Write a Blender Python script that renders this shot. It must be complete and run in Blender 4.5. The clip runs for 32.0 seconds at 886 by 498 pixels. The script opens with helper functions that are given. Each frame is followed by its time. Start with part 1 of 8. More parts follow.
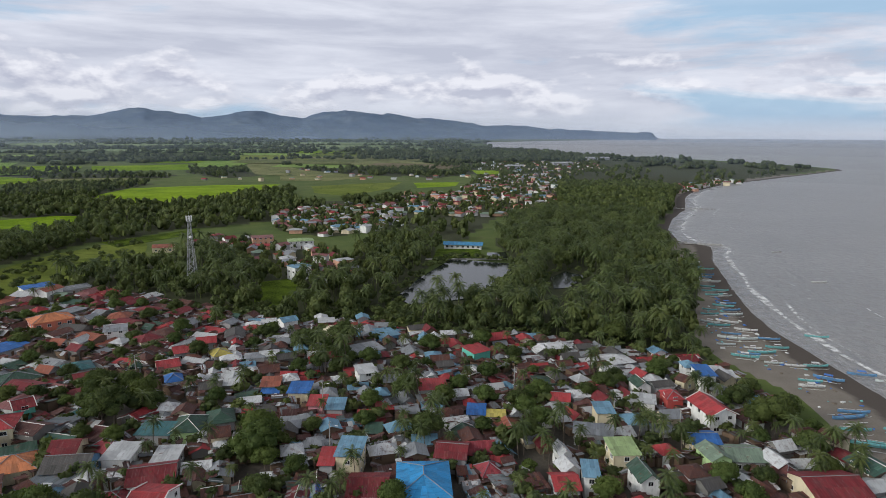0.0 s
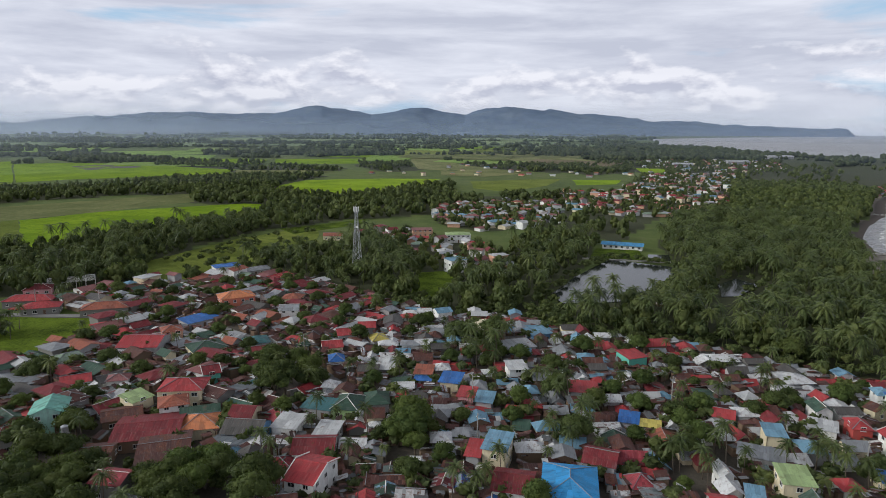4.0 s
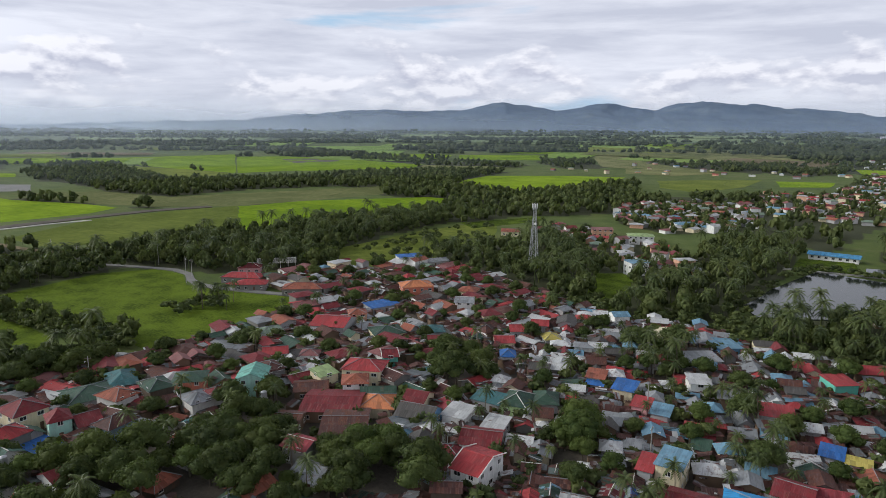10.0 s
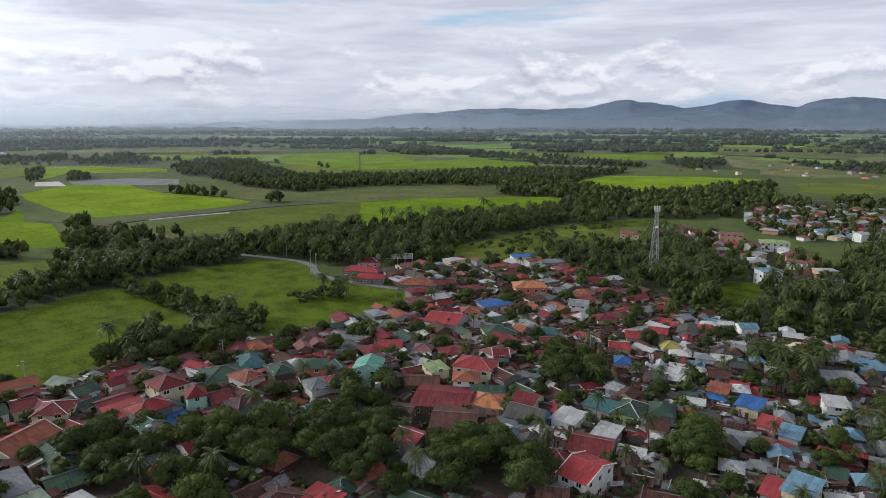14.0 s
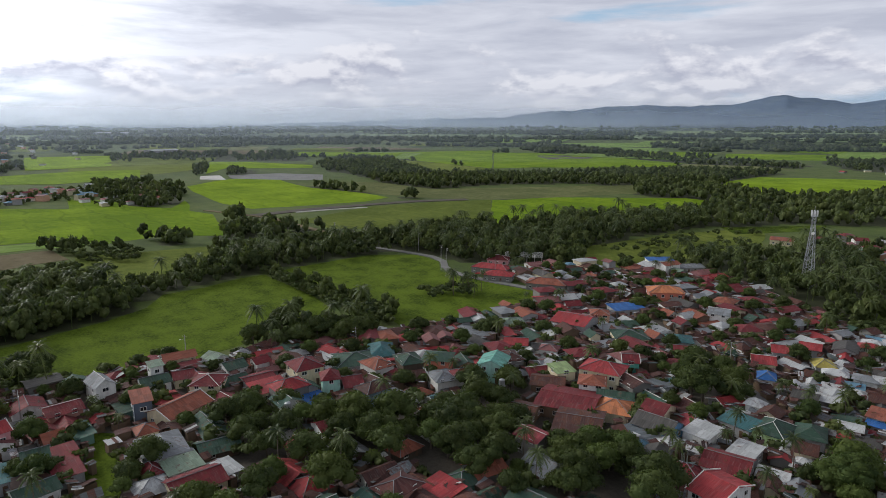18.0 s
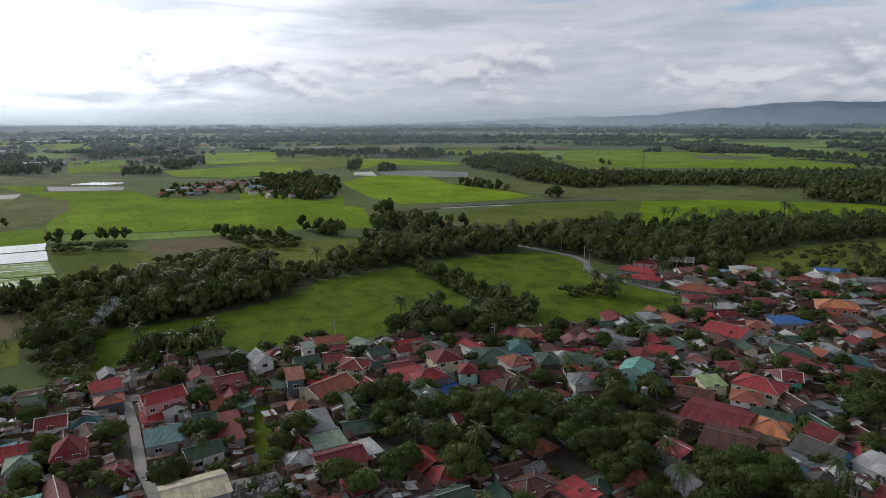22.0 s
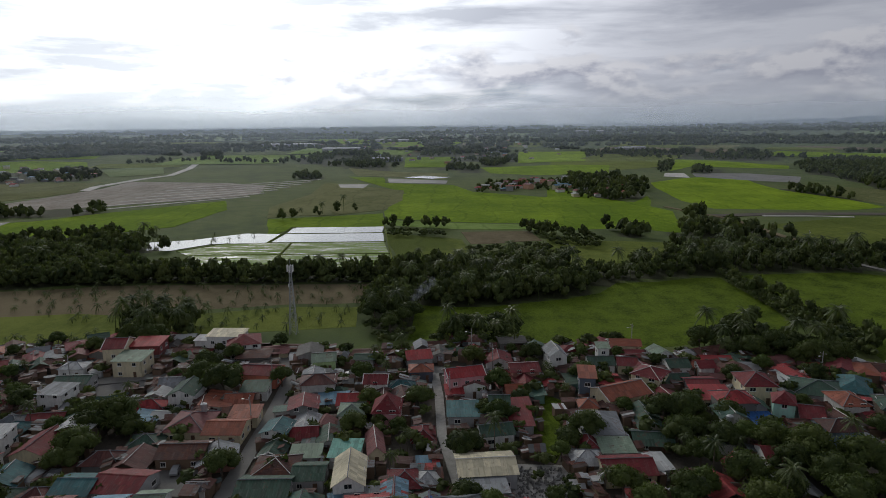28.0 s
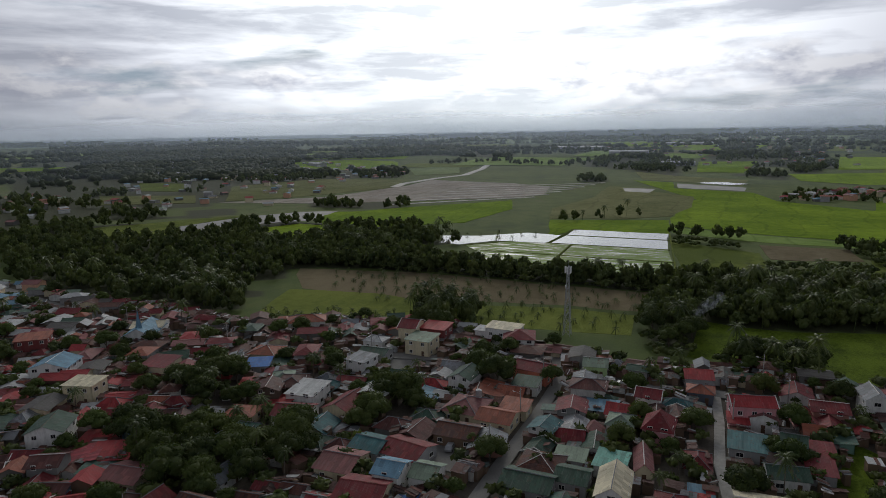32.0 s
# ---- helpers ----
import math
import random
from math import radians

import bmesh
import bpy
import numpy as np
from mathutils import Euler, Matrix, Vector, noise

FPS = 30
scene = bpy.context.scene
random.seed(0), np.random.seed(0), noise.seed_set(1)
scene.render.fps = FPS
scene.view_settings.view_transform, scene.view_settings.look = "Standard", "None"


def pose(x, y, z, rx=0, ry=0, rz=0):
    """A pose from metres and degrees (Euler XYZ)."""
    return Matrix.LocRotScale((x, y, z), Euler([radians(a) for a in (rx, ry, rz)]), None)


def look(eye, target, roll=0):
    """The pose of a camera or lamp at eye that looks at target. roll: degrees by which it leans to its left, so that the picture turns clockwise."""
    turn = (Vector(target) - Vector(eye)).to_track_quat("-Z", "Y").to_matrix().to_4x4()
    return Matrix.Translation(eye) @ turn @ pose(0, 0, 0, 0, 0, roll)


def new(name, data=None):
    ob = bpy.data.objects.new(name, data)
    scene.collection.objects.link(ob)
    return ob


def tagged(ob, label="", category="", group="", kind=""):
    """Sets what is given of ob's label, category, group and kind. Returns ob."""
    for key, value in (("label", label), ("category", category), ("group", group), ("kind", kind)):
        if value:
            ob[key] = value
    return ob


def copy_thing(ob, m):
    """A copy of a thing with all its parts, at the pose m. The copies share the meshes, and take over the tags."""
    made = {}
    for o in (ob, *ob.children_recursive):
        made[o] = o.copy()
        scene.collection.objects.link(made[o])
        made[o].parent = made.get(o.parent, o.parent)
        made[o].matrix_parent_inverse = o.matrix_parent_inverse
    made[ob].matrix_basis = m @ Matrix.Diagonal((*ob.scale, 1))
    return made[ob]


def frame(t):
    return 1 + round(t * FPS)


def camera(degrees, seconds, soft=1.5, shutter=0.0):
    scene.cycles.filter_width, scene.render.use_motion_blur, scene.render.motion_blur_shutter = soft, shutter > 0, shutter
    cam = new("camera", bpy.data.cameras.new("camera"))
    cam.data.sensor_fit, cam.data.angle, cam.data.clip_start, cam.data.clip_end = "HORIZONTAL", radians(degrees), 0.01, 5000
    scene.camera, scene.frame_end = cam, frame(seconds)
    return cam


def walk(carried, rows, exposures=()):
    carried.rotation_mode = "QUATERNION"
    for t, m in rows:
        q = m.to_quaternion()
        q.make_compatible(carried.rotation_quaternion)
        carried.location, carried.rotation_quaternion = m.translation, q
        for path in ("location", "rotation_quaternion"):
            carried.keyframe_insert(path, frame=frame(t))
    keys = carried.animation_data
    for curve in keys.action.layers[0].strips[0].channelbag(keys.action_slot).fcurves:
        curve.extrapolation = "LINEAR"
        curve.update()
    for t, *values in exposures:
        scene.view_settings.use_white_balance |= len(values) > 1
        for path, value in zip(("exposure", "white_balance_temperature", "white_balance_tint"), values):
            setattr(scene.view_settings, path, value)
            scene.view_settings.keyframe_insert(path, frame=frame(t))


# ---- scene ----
cam = camera(69.00, 32.0, soft=0.6)
PATH = [
    (0, pose(0.00, 0.00, 75.00, 79.996, -0.284, -0.935)),
    (0.5, pose(0.01, 0.06, 74.95, 79.941, -0.287, 1.212)),
    (1, pose(0.00, 0.14, 74.91, 79.882, -0.294, 3.236)),
    (2, pose(-0.00, 0.29, 74.85, 79.762, -0.319, 6.529)),
    (3, pose(-0.03, 0.41, 74.84, 79.669, -0.328, 9.625)),
    (4, pose(-0.09, 0.49, 74.88, 79.589, -0.353, 13.038)),
    (4.5, pose(-0.13, 0.54, 74.89, 79.549, -0.357, 14.625)),
    (6.5, pose(-0.25, 0.84, 74.90, 79.390, -0.397, 19.921)),
    (7, pose(-0.28, 0.95, 74.88, 79.372, -0.401, 21.418)),
    (8, pose(-0.32, 1.21, 74.79, 79.307, -0.407, 23.924)),
    (9, pose(-0.33, 1.41, 74.76, 79.263, -0.359, 26.376)),
    (10, pose(-0.27, 1.51, 74.78, 79.209, -0.306, 28.952)),
    (11, pose(-0.17, 1.52, 74.87, 79.155, -0.265, 31.546)),
    (12, pose(-0.07, 1.48, 75.00, 79.097, -0.229, 34.011)),
    (13, pose(0.04, 1.43, 75.17, 79.077, -0.192, 36.593)),
    (14, pose(0.14, 1.40, 75.30, 79.029, -0.156, 39.317)),
    (14.5, pose(0.20, 1.41, 75.31, 79.005, -0.147, 40.726)),
    (16.5, pose(0.40, 1.47, 75.19, 78.937, -0.055, 46.679)),
    (17, pose(0.44, 1.49, 75.12, 78.917, -0.029, 48.216)),
    (18, pose(0.47, 1.53, 74.96, 78.879, 0.023, 51.033)),
    (19, pose(0.47, 1.56, 74.81, 78.849, 0.097, 54.089)),
    (20, pose(0.41, 1.55, 74.70, 78.797, 0.151, 57.602)),
    (21, pose(0.35, 1.55, 74.62, 78.794, 0.192, 60.582)),
    (22, pose(0.30, 1.48, 74.49, 78.783, 0.221, 63.772)),
    (23, pose(0.22, 1.40, 74.32, 78.780, 0.292, 67.086)),
    (24, pose(0.13, 1.38, 74.16, 78.789, 0.346, 70.928)),
    (25, pose(0.03, 1.37, 74.01, 78.781, 0.424, 75.136)),
    (25.5, pose(-0.09, 1.35, 73.93, 78.785, 0.473, 77.235)),
    (27.5, pose(-0.87, 1.23, 73.68, 78.935, 0.654, 87.319)),
    (28, pose(-1.05, 1.16, 73.63, 78.990, 0.700, 90.411)),
    (29, pose(-1.32, 0.99, 73.58, 79.184, 0.829, 96.364)),
    (30, pose(-1.47, 0.86, 73.55, 79.368, 0.931, 102.764)),
    (31, pose(-1.55, 0.79, 73.53, 79.519, 1.016, 109.037)),
    (32, pose(-1.55, 0.78, 73.53, 79.607, 1.097, 115.165)),
]
EXPOSURES = [(0, 0.12), (9, 0.24), (14, 0.18), (19, -0.04), (24, -0.36), (28, -0.80), (32, -0.93)]
walk(cam, PATH, EXPOSURES)

# ---- sky and sun ----
SUN_AZ, SUN_EL = radians(112.0), radians(27.0)   # azimuth from north towards west
SUN_DIR = Vector((-math.sin(SUN_AZ) * math.cos(SUN_EL), math.cos(SUN_AZ) * math.cos(SUN_EL), math.sin(SUN_EL)))


class Tree:
    """A small writer for node trees."""

    def __init__(self, tree):
        self.t = tree
        tree.nodes.clear()

    def n(self, kind, inputs=()):
        node = self.t.nodes.new(kind)
        for key, value in dict(inputs).items():
            self.put(node.inputs[key], value)
        return node

    def put(self, socket, value):
        if isinstance(value, bpy.types.NodeSocket):
            self.t.links.new(value, socket)
        elif isinstance(value, bpy.types.Node):
            self.t.links.new(value.outputs[0], socket)
        else:
            socket.default_value = value

    def math(self, op, a, b=0.0, clamp=False):
        node = self.n("ShaderNodeMath", {0: a, 1: b})
        node.operation, node.use_clamp = op, clamp
        return node.outputs[0]

    def vec(self, op, a, b=(0, 0, 0)):
        node = self.n("ShaderNodeVectorMath")
        node.operation = op
        self.put(node.inputs[0], a), self.put(node.inputs[1], b)
        return node.outputs["Value"] if op in ("DOT_PRODUCT", "LENGTH", "DISTANCE") else node.outputs[0]

    def mix(self, f, a, b, blend="MIX"):
        node = self.n("ShaderNodeMix")
        node.data_type, node.blend_type = "RGBA", blend
        self.put(node.inputs[0], f), self.put(node.inputs[6], a), self.put(node.inputs[7], b)
        return node.outputs[2]

    def noise(self, vector, scale, detail=3.0, rough=0.55, distortion=0.0):
        return self.n("ShaderNodeTexNoise", {"Vector": vector, "Scale": scale, "Detail": detail, "Roughness": rough,
                                             "Distortion": distortion}).outputs[0]

    def ramp(self, f, stops, interpolation="LINEAR"):
        node = self.n("ShaderNodeValToRGB", {0: f})
        ramp = node.color_ramp
        ramp.interpolation = interpolation
        while len(ramp.elements) < len(stops):
            ramp.elements.new(1.0)
        for e, (p, c) in zip(ramp.elements, stops):
            e.position, e.color = p, (*c, 1.0) if len(c) == 3 else c
        return node.outputs[0]

    def attr(self, name):
        node = self.n("ShaderNodeAttribute")
        node.attribute_name = name
        return node.outputs["Fac"]

    def span(self, f, a, b, c=0.0, e=1.0):
        return self.n("ShaderNodeMapRange", {0: f, 1: a, 2: b, 3: c, 4: e}).outputs[0]


world = bpy.data.worlds.new("sky")
scene.world = world
world.use_nodes = True
W = Tree(world.node_tree)
co = W.n("ShaderNodeTexCoord").outputs["Generated"]
sky = W.n("ShaderNodeTexSky")
sky.sky_type, sky.sun_disc = "NISHITA", False
sky.sun_elevation, sky.sun_rotation = SUN_EL, -SUN_AZ
sky.altitude, sky.air_density, sky.dust_density = 80.0, 1.2, 2.0
sep = W.n("ShaderNodeSeparateXYZ", {0: co})
up = W.math("MAXIMUM", sep.outputs[2], 0.0)
flat = W.math("ADD", up, 0.15)
plane = W.n("ShaderNodeCombineXYZ", {0: W.math("DIVIDE", sep.outputs[0], flat), 1: W.math("DIVIDE", sep.outputs[1], flat), 2: 0.35})
near_sun = W.math("MAXIMUM", W.vec("DOT_PRODUCT", co, tuple(SUN_DIR)), 0.0)
# the low air under the sun shines too
below_sun = W.math("POWER", W.math("MAXIMUM", W.vec("DOT_PRODUCT", co, (-math.sin(SUN_AZ), math.cos(SUN_AZ), 0.0)), 0.0), 10.0)
glow = W.math("MAXIMUM", W.math("POWER", near_sun, 10.0), W.math("MULTIPLY", below_sun, 0.55))
big = W.noise(plane, 0.55, 5.0, 0.5, 0.3)
# a high layer in long streaks
streak = W.noise(W.vec("MULTIPLY", co, (1.0, 1.0, 7.5)), 3.6, 8.0, 0.56, 0.35)
fine = W.noise(W.vec("MULTIPLY", co, (1.0, 1.0, 5.0)), 11.0, 7.0, 0.6, 0.3)
layer = W.math("ADD", W.math("ADD", W.math("MULTIPLY", streak, 0.62), W.math("MULTIPLY", fine, 0.16)), W.math("MULTIPLY", big, 0.22))
shade = W.span(layer, 0.41, 0.585)
over = W.span(up, 0.32, 0.85, 1.0, 0.38)
lit = W.math("MULTIPLY", over, W.math("ADD", 0.715, W.math("MULTIPLY", glow, 5.6)))
dim = W.math("MULTIPLY", over, W.math("ADD", 0.52, W.math("MULTIPLY", glow, 2.1)))


def cloud_colour(level, red, blue, warm):
    """A grey of that level, bluish away from the sun and neutral near it."""
    return W.n("ShaderNodeCombineXYZ", {0: W.math("MULTIPLY", level, red), 1: level, 2: W.math("MULTIPLY", level, W.math("SUBTRACT", blue, W.math("MULTIPLY", glow, warm)))})


bright = W.mix(shade, cloud_colour(dim, 0.94, 1.20, 0.22), cloud_colour(lit, 0.96, 1.13, 0.22))
# heaped clouds low over the land: bright heads, grey-violet undersides
heap_co = W.vec("MULTIPLY", co, (1.0, 1.0, 2.3))
heap = W.noise(heap_co, 9.0, 9.0, 0.53, 0.10)
above = W.noise(W.vec("ADD", heap_co, (0.0, 0.0, 0.024)), 9.0, 9.0, 0.53, 0.10)
room = W.math("MULTIPLY", W.span(up, 0.004, 0.030), W.span(up, 0.075, 0.165, 1.0, 0.0))
amount = W.math("ADD", heap, W.math("ADD", W.math("MULTIPLY", W.math("SUBTRACT", room, 1.0), 0.30), W.math("MULTIPLY", W.math("SUBTRACT", big, 0.5), 0.35)))
dense = W.span(amount, 0.44, 0.54)
head = W.span(W.math("SUBTRACT", heap, above), -0.075, 0.055)
top_l = W.math("MULTIPLY", over, W.math("ADD", 0.82, W.math("MULTIPLY", glow, 3.4)))
low_l = W.math("MULTIPLY", over, W.math("ADD", 0.46, W.math("MULTIPLY", glow, 1.5)))
heaped = W.mix(head, cloud_colour(low_l, 0.95, 1.24, 0.16), cloud_colour(top_l, 0.99, 1.08, 0.12))
bright = W.mix(W.math("MULTIPLY", dense, 0.80), bright, heaped)
haze_band = W.span(up, 0.0, 0.07, 1.0, 0.0)
hz = W.math("ADD", 0.56, W.math("MULTIPLY", glow, 2.2))
hazy = W.mix(W.math("MULTIPLY", haze_band, W.math("ADD", 0.60, W.math("MULTIPLY", glow, 0.6), True)), bright, cloud_colour(hz, 0.92, 1.14, 0.15))
# the cover opens to blue sky over the sea, and in small gaps elsewhere
to_sea = W.span(W.vec("DOT_PRODUCT", co, (0.58, 0.81, 0.08)), 0.92, 0.99, 0.0, 0.20)
gap = W.span(W.math("ADD", W.noise(W.vec("MULTIPLY", co, (1.0, 1.0, 6.0)), 2.6, 7.0, 0.55, 0.3), to_sea), 0.60, 0.71)
gap = W.math("MULTIPLY", gap, W.math("MULTIPLY", W.span(up, 0.004, 0.03), W.span(up, 0.17, 0.27, 1.0, 0.25)))
cover = W.math("SUBTRACT", 1.0, W.math("MULTIPLY", gap, 0.8))
blue = W.mix(0.85, sky.outputs[0], (3.2, 5.2, 7.4, 1.0))
shader = W.n("ShaderNodeMixShader", {0: cover,
                                     1: W.n("ShaderNodeBackground", {0: blue, 1: 0.10}),
                                     2: W.n("ShaderNodeBackground", {0: hazy, 1: 1.0})})
W.n("ShaderNodeOutputWorld", {0: shader})

sun = new("sun", bpy.data.lights.new("sun", "SUN"))
sun.data.energy, sun.data.angle, sun.data.color = 1.2, radians(11.0), (1.0, 0.95, 0.88)
sun.matrix_world = look((0, 0, 300), Vector((0, 0, 300)) - SUN_DIR)


# ---- materials ----
MATS = {}


def material(name):
    m = bpy.data.materials.new(name)
    m.use_nodes = True
    MATS[name] = m
    return Tree(m.node_tree)


def finish(T, colour, rough=0.8, metal=0.0, height=None, strength=0.3, distance=0.1, spec=0.4, **more):
    b = T.n("ShaderNodeBsdfPrincipled", {"Base Color": colour, "Roughness": rough, "Metallic": metal, "Specular IOR Level": spec, **more})
    if height is not None:
        T.put(b.inputs["Normal"], T.n("ShaderNodeBump", {"Strength": strength, "Distance": distance, "Height": height}).outputs[0])
    T.n("ShaderNodeOutputMaterial", {0: b})
    return b


def obj_co(T):
    return T.n("ShaderNodeTexCoord").outputs["Object"]


def plain(name, c, rough=0.75, vary=0.25, scale=1.2, metal=0.0, spec=0.4):
    """Painted, cast or plastered stuff with two scales of wear."""
    T = material(name)
    p = obj_co(T)
    broad, grain = T.noise(p, scale, 4.0), T.noise(p, scale * 9.0, 2.0)
    f = T.math("ADD", T.math("MULTIPLY", broad, 0.7), T.math("MULTIPLY", grain, 0.3))
    col = T.mix(T.span(f, 0.3, 0.7), tuple(v * (1 - vary) for v in c) + (1,), tuple(min(1, v * (1 + vary * 0.6)) for v in c) + (1,))
    finish(T, col, rough, metal, grain, 0.15, 0.02, spec)
    return MATS[name]


def roof_material(name, stops, rust, spread, rough=0.68, metal=0.05, patch=0.0):
    """Corrugated sheet: the colour by the house, each sheet a little different, rust in runs down the slope."""
    T = material(name)
    p = obj_co(T)
    rnd = T.n("ShaderNodeObjectInfo").outputs["Random"]
    isl = T.attr("tint")
    pick = T.math("FRACT", T.math("ADD", rnd, T.math("MULTIPLY", isl, patch))) if patch else rnd
    base = T.ramp(pick, stops, "CONSTANT") if len(stops) > 1 else (*stops[0][1], 1.0)
    tone = T.span(isl, 0.0, 1.0, 1.0 - spread, 1.0 + spread * 0.55)
    base = T.mix(1.0, base, T.n("ShaderNodeCombineXYZ", {0: tone, 1: tone, 2: tone}), "MULTIPLY")
    worn = T.noise(T.vec("ADD", p, T.vec("MULTIPLY", T.n("ShaderNodeCombineXYZ", {0: isl, 1: rnd, 2: isl}), (40, 40, 40))), 0.9, 5.0, 0.65)
    mask = T.span(T.math("ADD", worn, T.math("MULTIPLY", T.math("SUBTRACT", isl, 0.5), 0.35)), 0.72 - rust * 0.4, 0.95 - rust * 0.4)
    rusty = T.ramp(T.noise(p, 3.0, 3.0), [(0.3, (0.075, 0.03, 0.022)), (0.55, (0.14, 0.055, 0.035)), (0.75, (0.22, 0.10, 0.06))])
    col = T.mix(mask, base, rusty)
    grime = T.noise(p, 0.5, 4.0, 0.6)
    col = T.mix(T.span(grime, 0.45, 0.75, 0.0, 0.35), col, (0.09, 0.08, 0.075, 1))
    # washed and weathered runs down the slope
    runs = T.noise(T.vec("ADD", T.vec("MULTIPLY", p, (2.6, 0.28, 0.28)), T.vec("MULTIPLY", T.n("ShaderNodeCombineXYZ", {0: isl, 1: rnd, 2: rnd}), (60, 60, 60))), 1.0, 4.0, 0.65)
    col = T.mix(T.span(runs, 0.52, 0.72, 0.0, 0.55), col, T.mix(1.0, col, (0.40, 0.36, 0.34, 1), "MULTIPLY"))
    col = T.mix(T.span(runs, 0.45, 0.28, 0.0, 0.30), col, T.mix(0.5, col, (0.40, 0.39, 0.38, 1)))
    wave = T.n("ShaderNodeTexWave", {"Vector": p, "Scale": 1.3}).outputs["Fac"]
    finish(T, col, T.span(mask, 0, 1, rough, 0.9), T.span(mask, 0, 1, metal, 0.0), wave, 0.35, 0.05, 0.22)
    return MATS[name]


RUST = (0.092, 0.040, 0.034)
MAROON = (0.185, 0.026, 0.031)
RED = (0.36, 0.046, 0.050)
BRICK = (0.30, 0.095, 0.058)
GREEN = (0.042, 0.088, 0.062)
TEAL = (0.05, 0.145, 0.155)
BLUE = (0.035, 0.14, 0.40)
SKYBLUE = (0.15, 0.29, 0.39)
GREY = (0.25, 0.265, 0.28)
PALE = (0.46, 0.47, 0.47)
PINKISH = (0.235, 0.095, 0.092)
roof_material("shack_roof", [(0.0, RUST), (0.32, (0.13, 0.055, 0.045)), (0.48, MAROON), (0.57, GREY), (0.67, PALE), (0.72, (0.20, 0.23, 0.24)),
                             (0.80, GREEN), (0.85, SKYBLUE), (0.89, RED), (0.93, (0.22, 0.29, 0.28)), (0.97, BLUE)], 0.50, 0.5, patch=0.05)
roof_material("patch_roof", [(0.0, RUST), (0.26, (0.12, 0.05, 0.042)), (0.42, (0.055, 0.03, 0.027)), (0.52, GREY), (0.64, (0.60, 0.61, 0.61)), (0.75, (0.14, 0.15, 0.155)), (0.86, (0.10, 0.04, 0.035)), (0.95, (0.12, 0.16, 0.15))], 0.45, 0.4, patch=7.3)
roof_material("house_roof", [(0.0, MAROON), (0.14, RUST), (0.25, RED), (0.36, (0.12, 0.045, 0.04)), (0.43, GREEN), (0.55, BRICK), (0.60, GREY),
                             (0.69, (0.30, 0.05, 0.062)), (0.75, TEAL), (0.80, (0.06, 0.13, 0.10)), (0.86, (0.13, 0.15, 0.165)), (0.91, PALE), (0.96, SKYBLUE)], 0.22, 0.34)
for nm, c, ru in (("red", RED, 0.1), ("maroon", MAROON, 0.2), ("brick", BRICK, 0.05), ("green", GREEN, 0.15), ("teal", TEAL, 0.1), ("blue", BLUE, 0.05),
                  ("skyblue", SKYBLUE, 0.05), ("grey", GREY, 0.15), ("pale", PALE, 0.05), ("rust", RUST, 0.7), ("pink", PINKISH, 0.1),
                  ("lime", (0.30, 0.40, 0.18), 0.05), ("yellow", (0.48, 0.40, 0.10), 0.05), ("cream", (0.62, 0.56, 0.40), 0.02),
                  ("mint", (0.16, 0.40, 0.33), 0.02), ("dark", (0.09, 0.085, 0.08), 0.2), ("orange", (0.55, 0.20, 0.09), 0.02),
                  ("sage", (0.20, 0.27, 0.20), 0.2), ("aqua", (0.25, 0.58, 0.72), 0.0), ("azure", (0.035, 0.27, 0.56), 0.0), ("pavilion", (0.07, 0.26, 0.46), 0.0)):
    roof_material("roof_" + nm, [(0.0, c)], ru, 0.26)


def wall_material(name, stops):
    T = material(name)
    p = obj_co(T)
    rnd = T.n("ShaderNodeObjectInfo").outputs["Random"]
    base = T.ramp(rnd, stops, "CONSTANT") if len(stops) > 1 else (*stops[0][1], 1.0)
    stain = T.noise(T.vec("MULTIPLY", p, (1.0, 1.0, 0.35)), 1.1, 5.0, 0.65)
    grain = T.noise(p, 14.0, 2.0)
    col = T.mix(T.span(stain, 0.45, 0.8, 0.0, 0.45), base, (0.16, 0.145, 0.125, 1))
    finish(T, col, 0.85, 0.0, grain, 0.2, 0.02, 0.25)


wall_material("wall_mixed", [(0.0, (0.60, 0.59, 0.56)), (0.24, (0.20, 0.195, 0.185)), (0.42, (0.38, 0.35, 0.27)), (0.50, (0.10, 0.075, 0.055)), (0.68, (0.22, 0.225, 0.22)),
                             (0.78, (0.34, 0.17, 0.135)), (0.83, (0.18, 0.32, 0.26)), (0.86, (0.62, 0.62, 0.60)), (0.96, (0.16, 0.24, 0.32))])
for nm, c in (("dull", (0.20, 0.195, 0.18)), ("white", (0.74, 0.74, 0.71)), ("grey", (0.36, 0.36, 0.36)), ("cream", (0.66, 0.58, 0.40)), ("pink", (0.62, 0.30, 0.32)), ("mint", (0.42, 0.70, 0.60)),
              ("salmon", (0.62, 0.20, 0.13)), ("blue", (0.16, 0.34, 0.55)), ("lime", (0.45, 0.62, 0.30)), ("red", (0.42, 0.07, 0.06)), ("wood", (0.18, 0.12, 0.08)),
              ("teal", (0.12, 0.45, 0.36)), ("peach", (0.66, 0.38, 0.26)), ("slate", (0.10, 0.13, 0.17)), ("maroon", (0.22, 0.05, 0.05))):
    wall_material("wall_" + nm, [(0.0, c)])

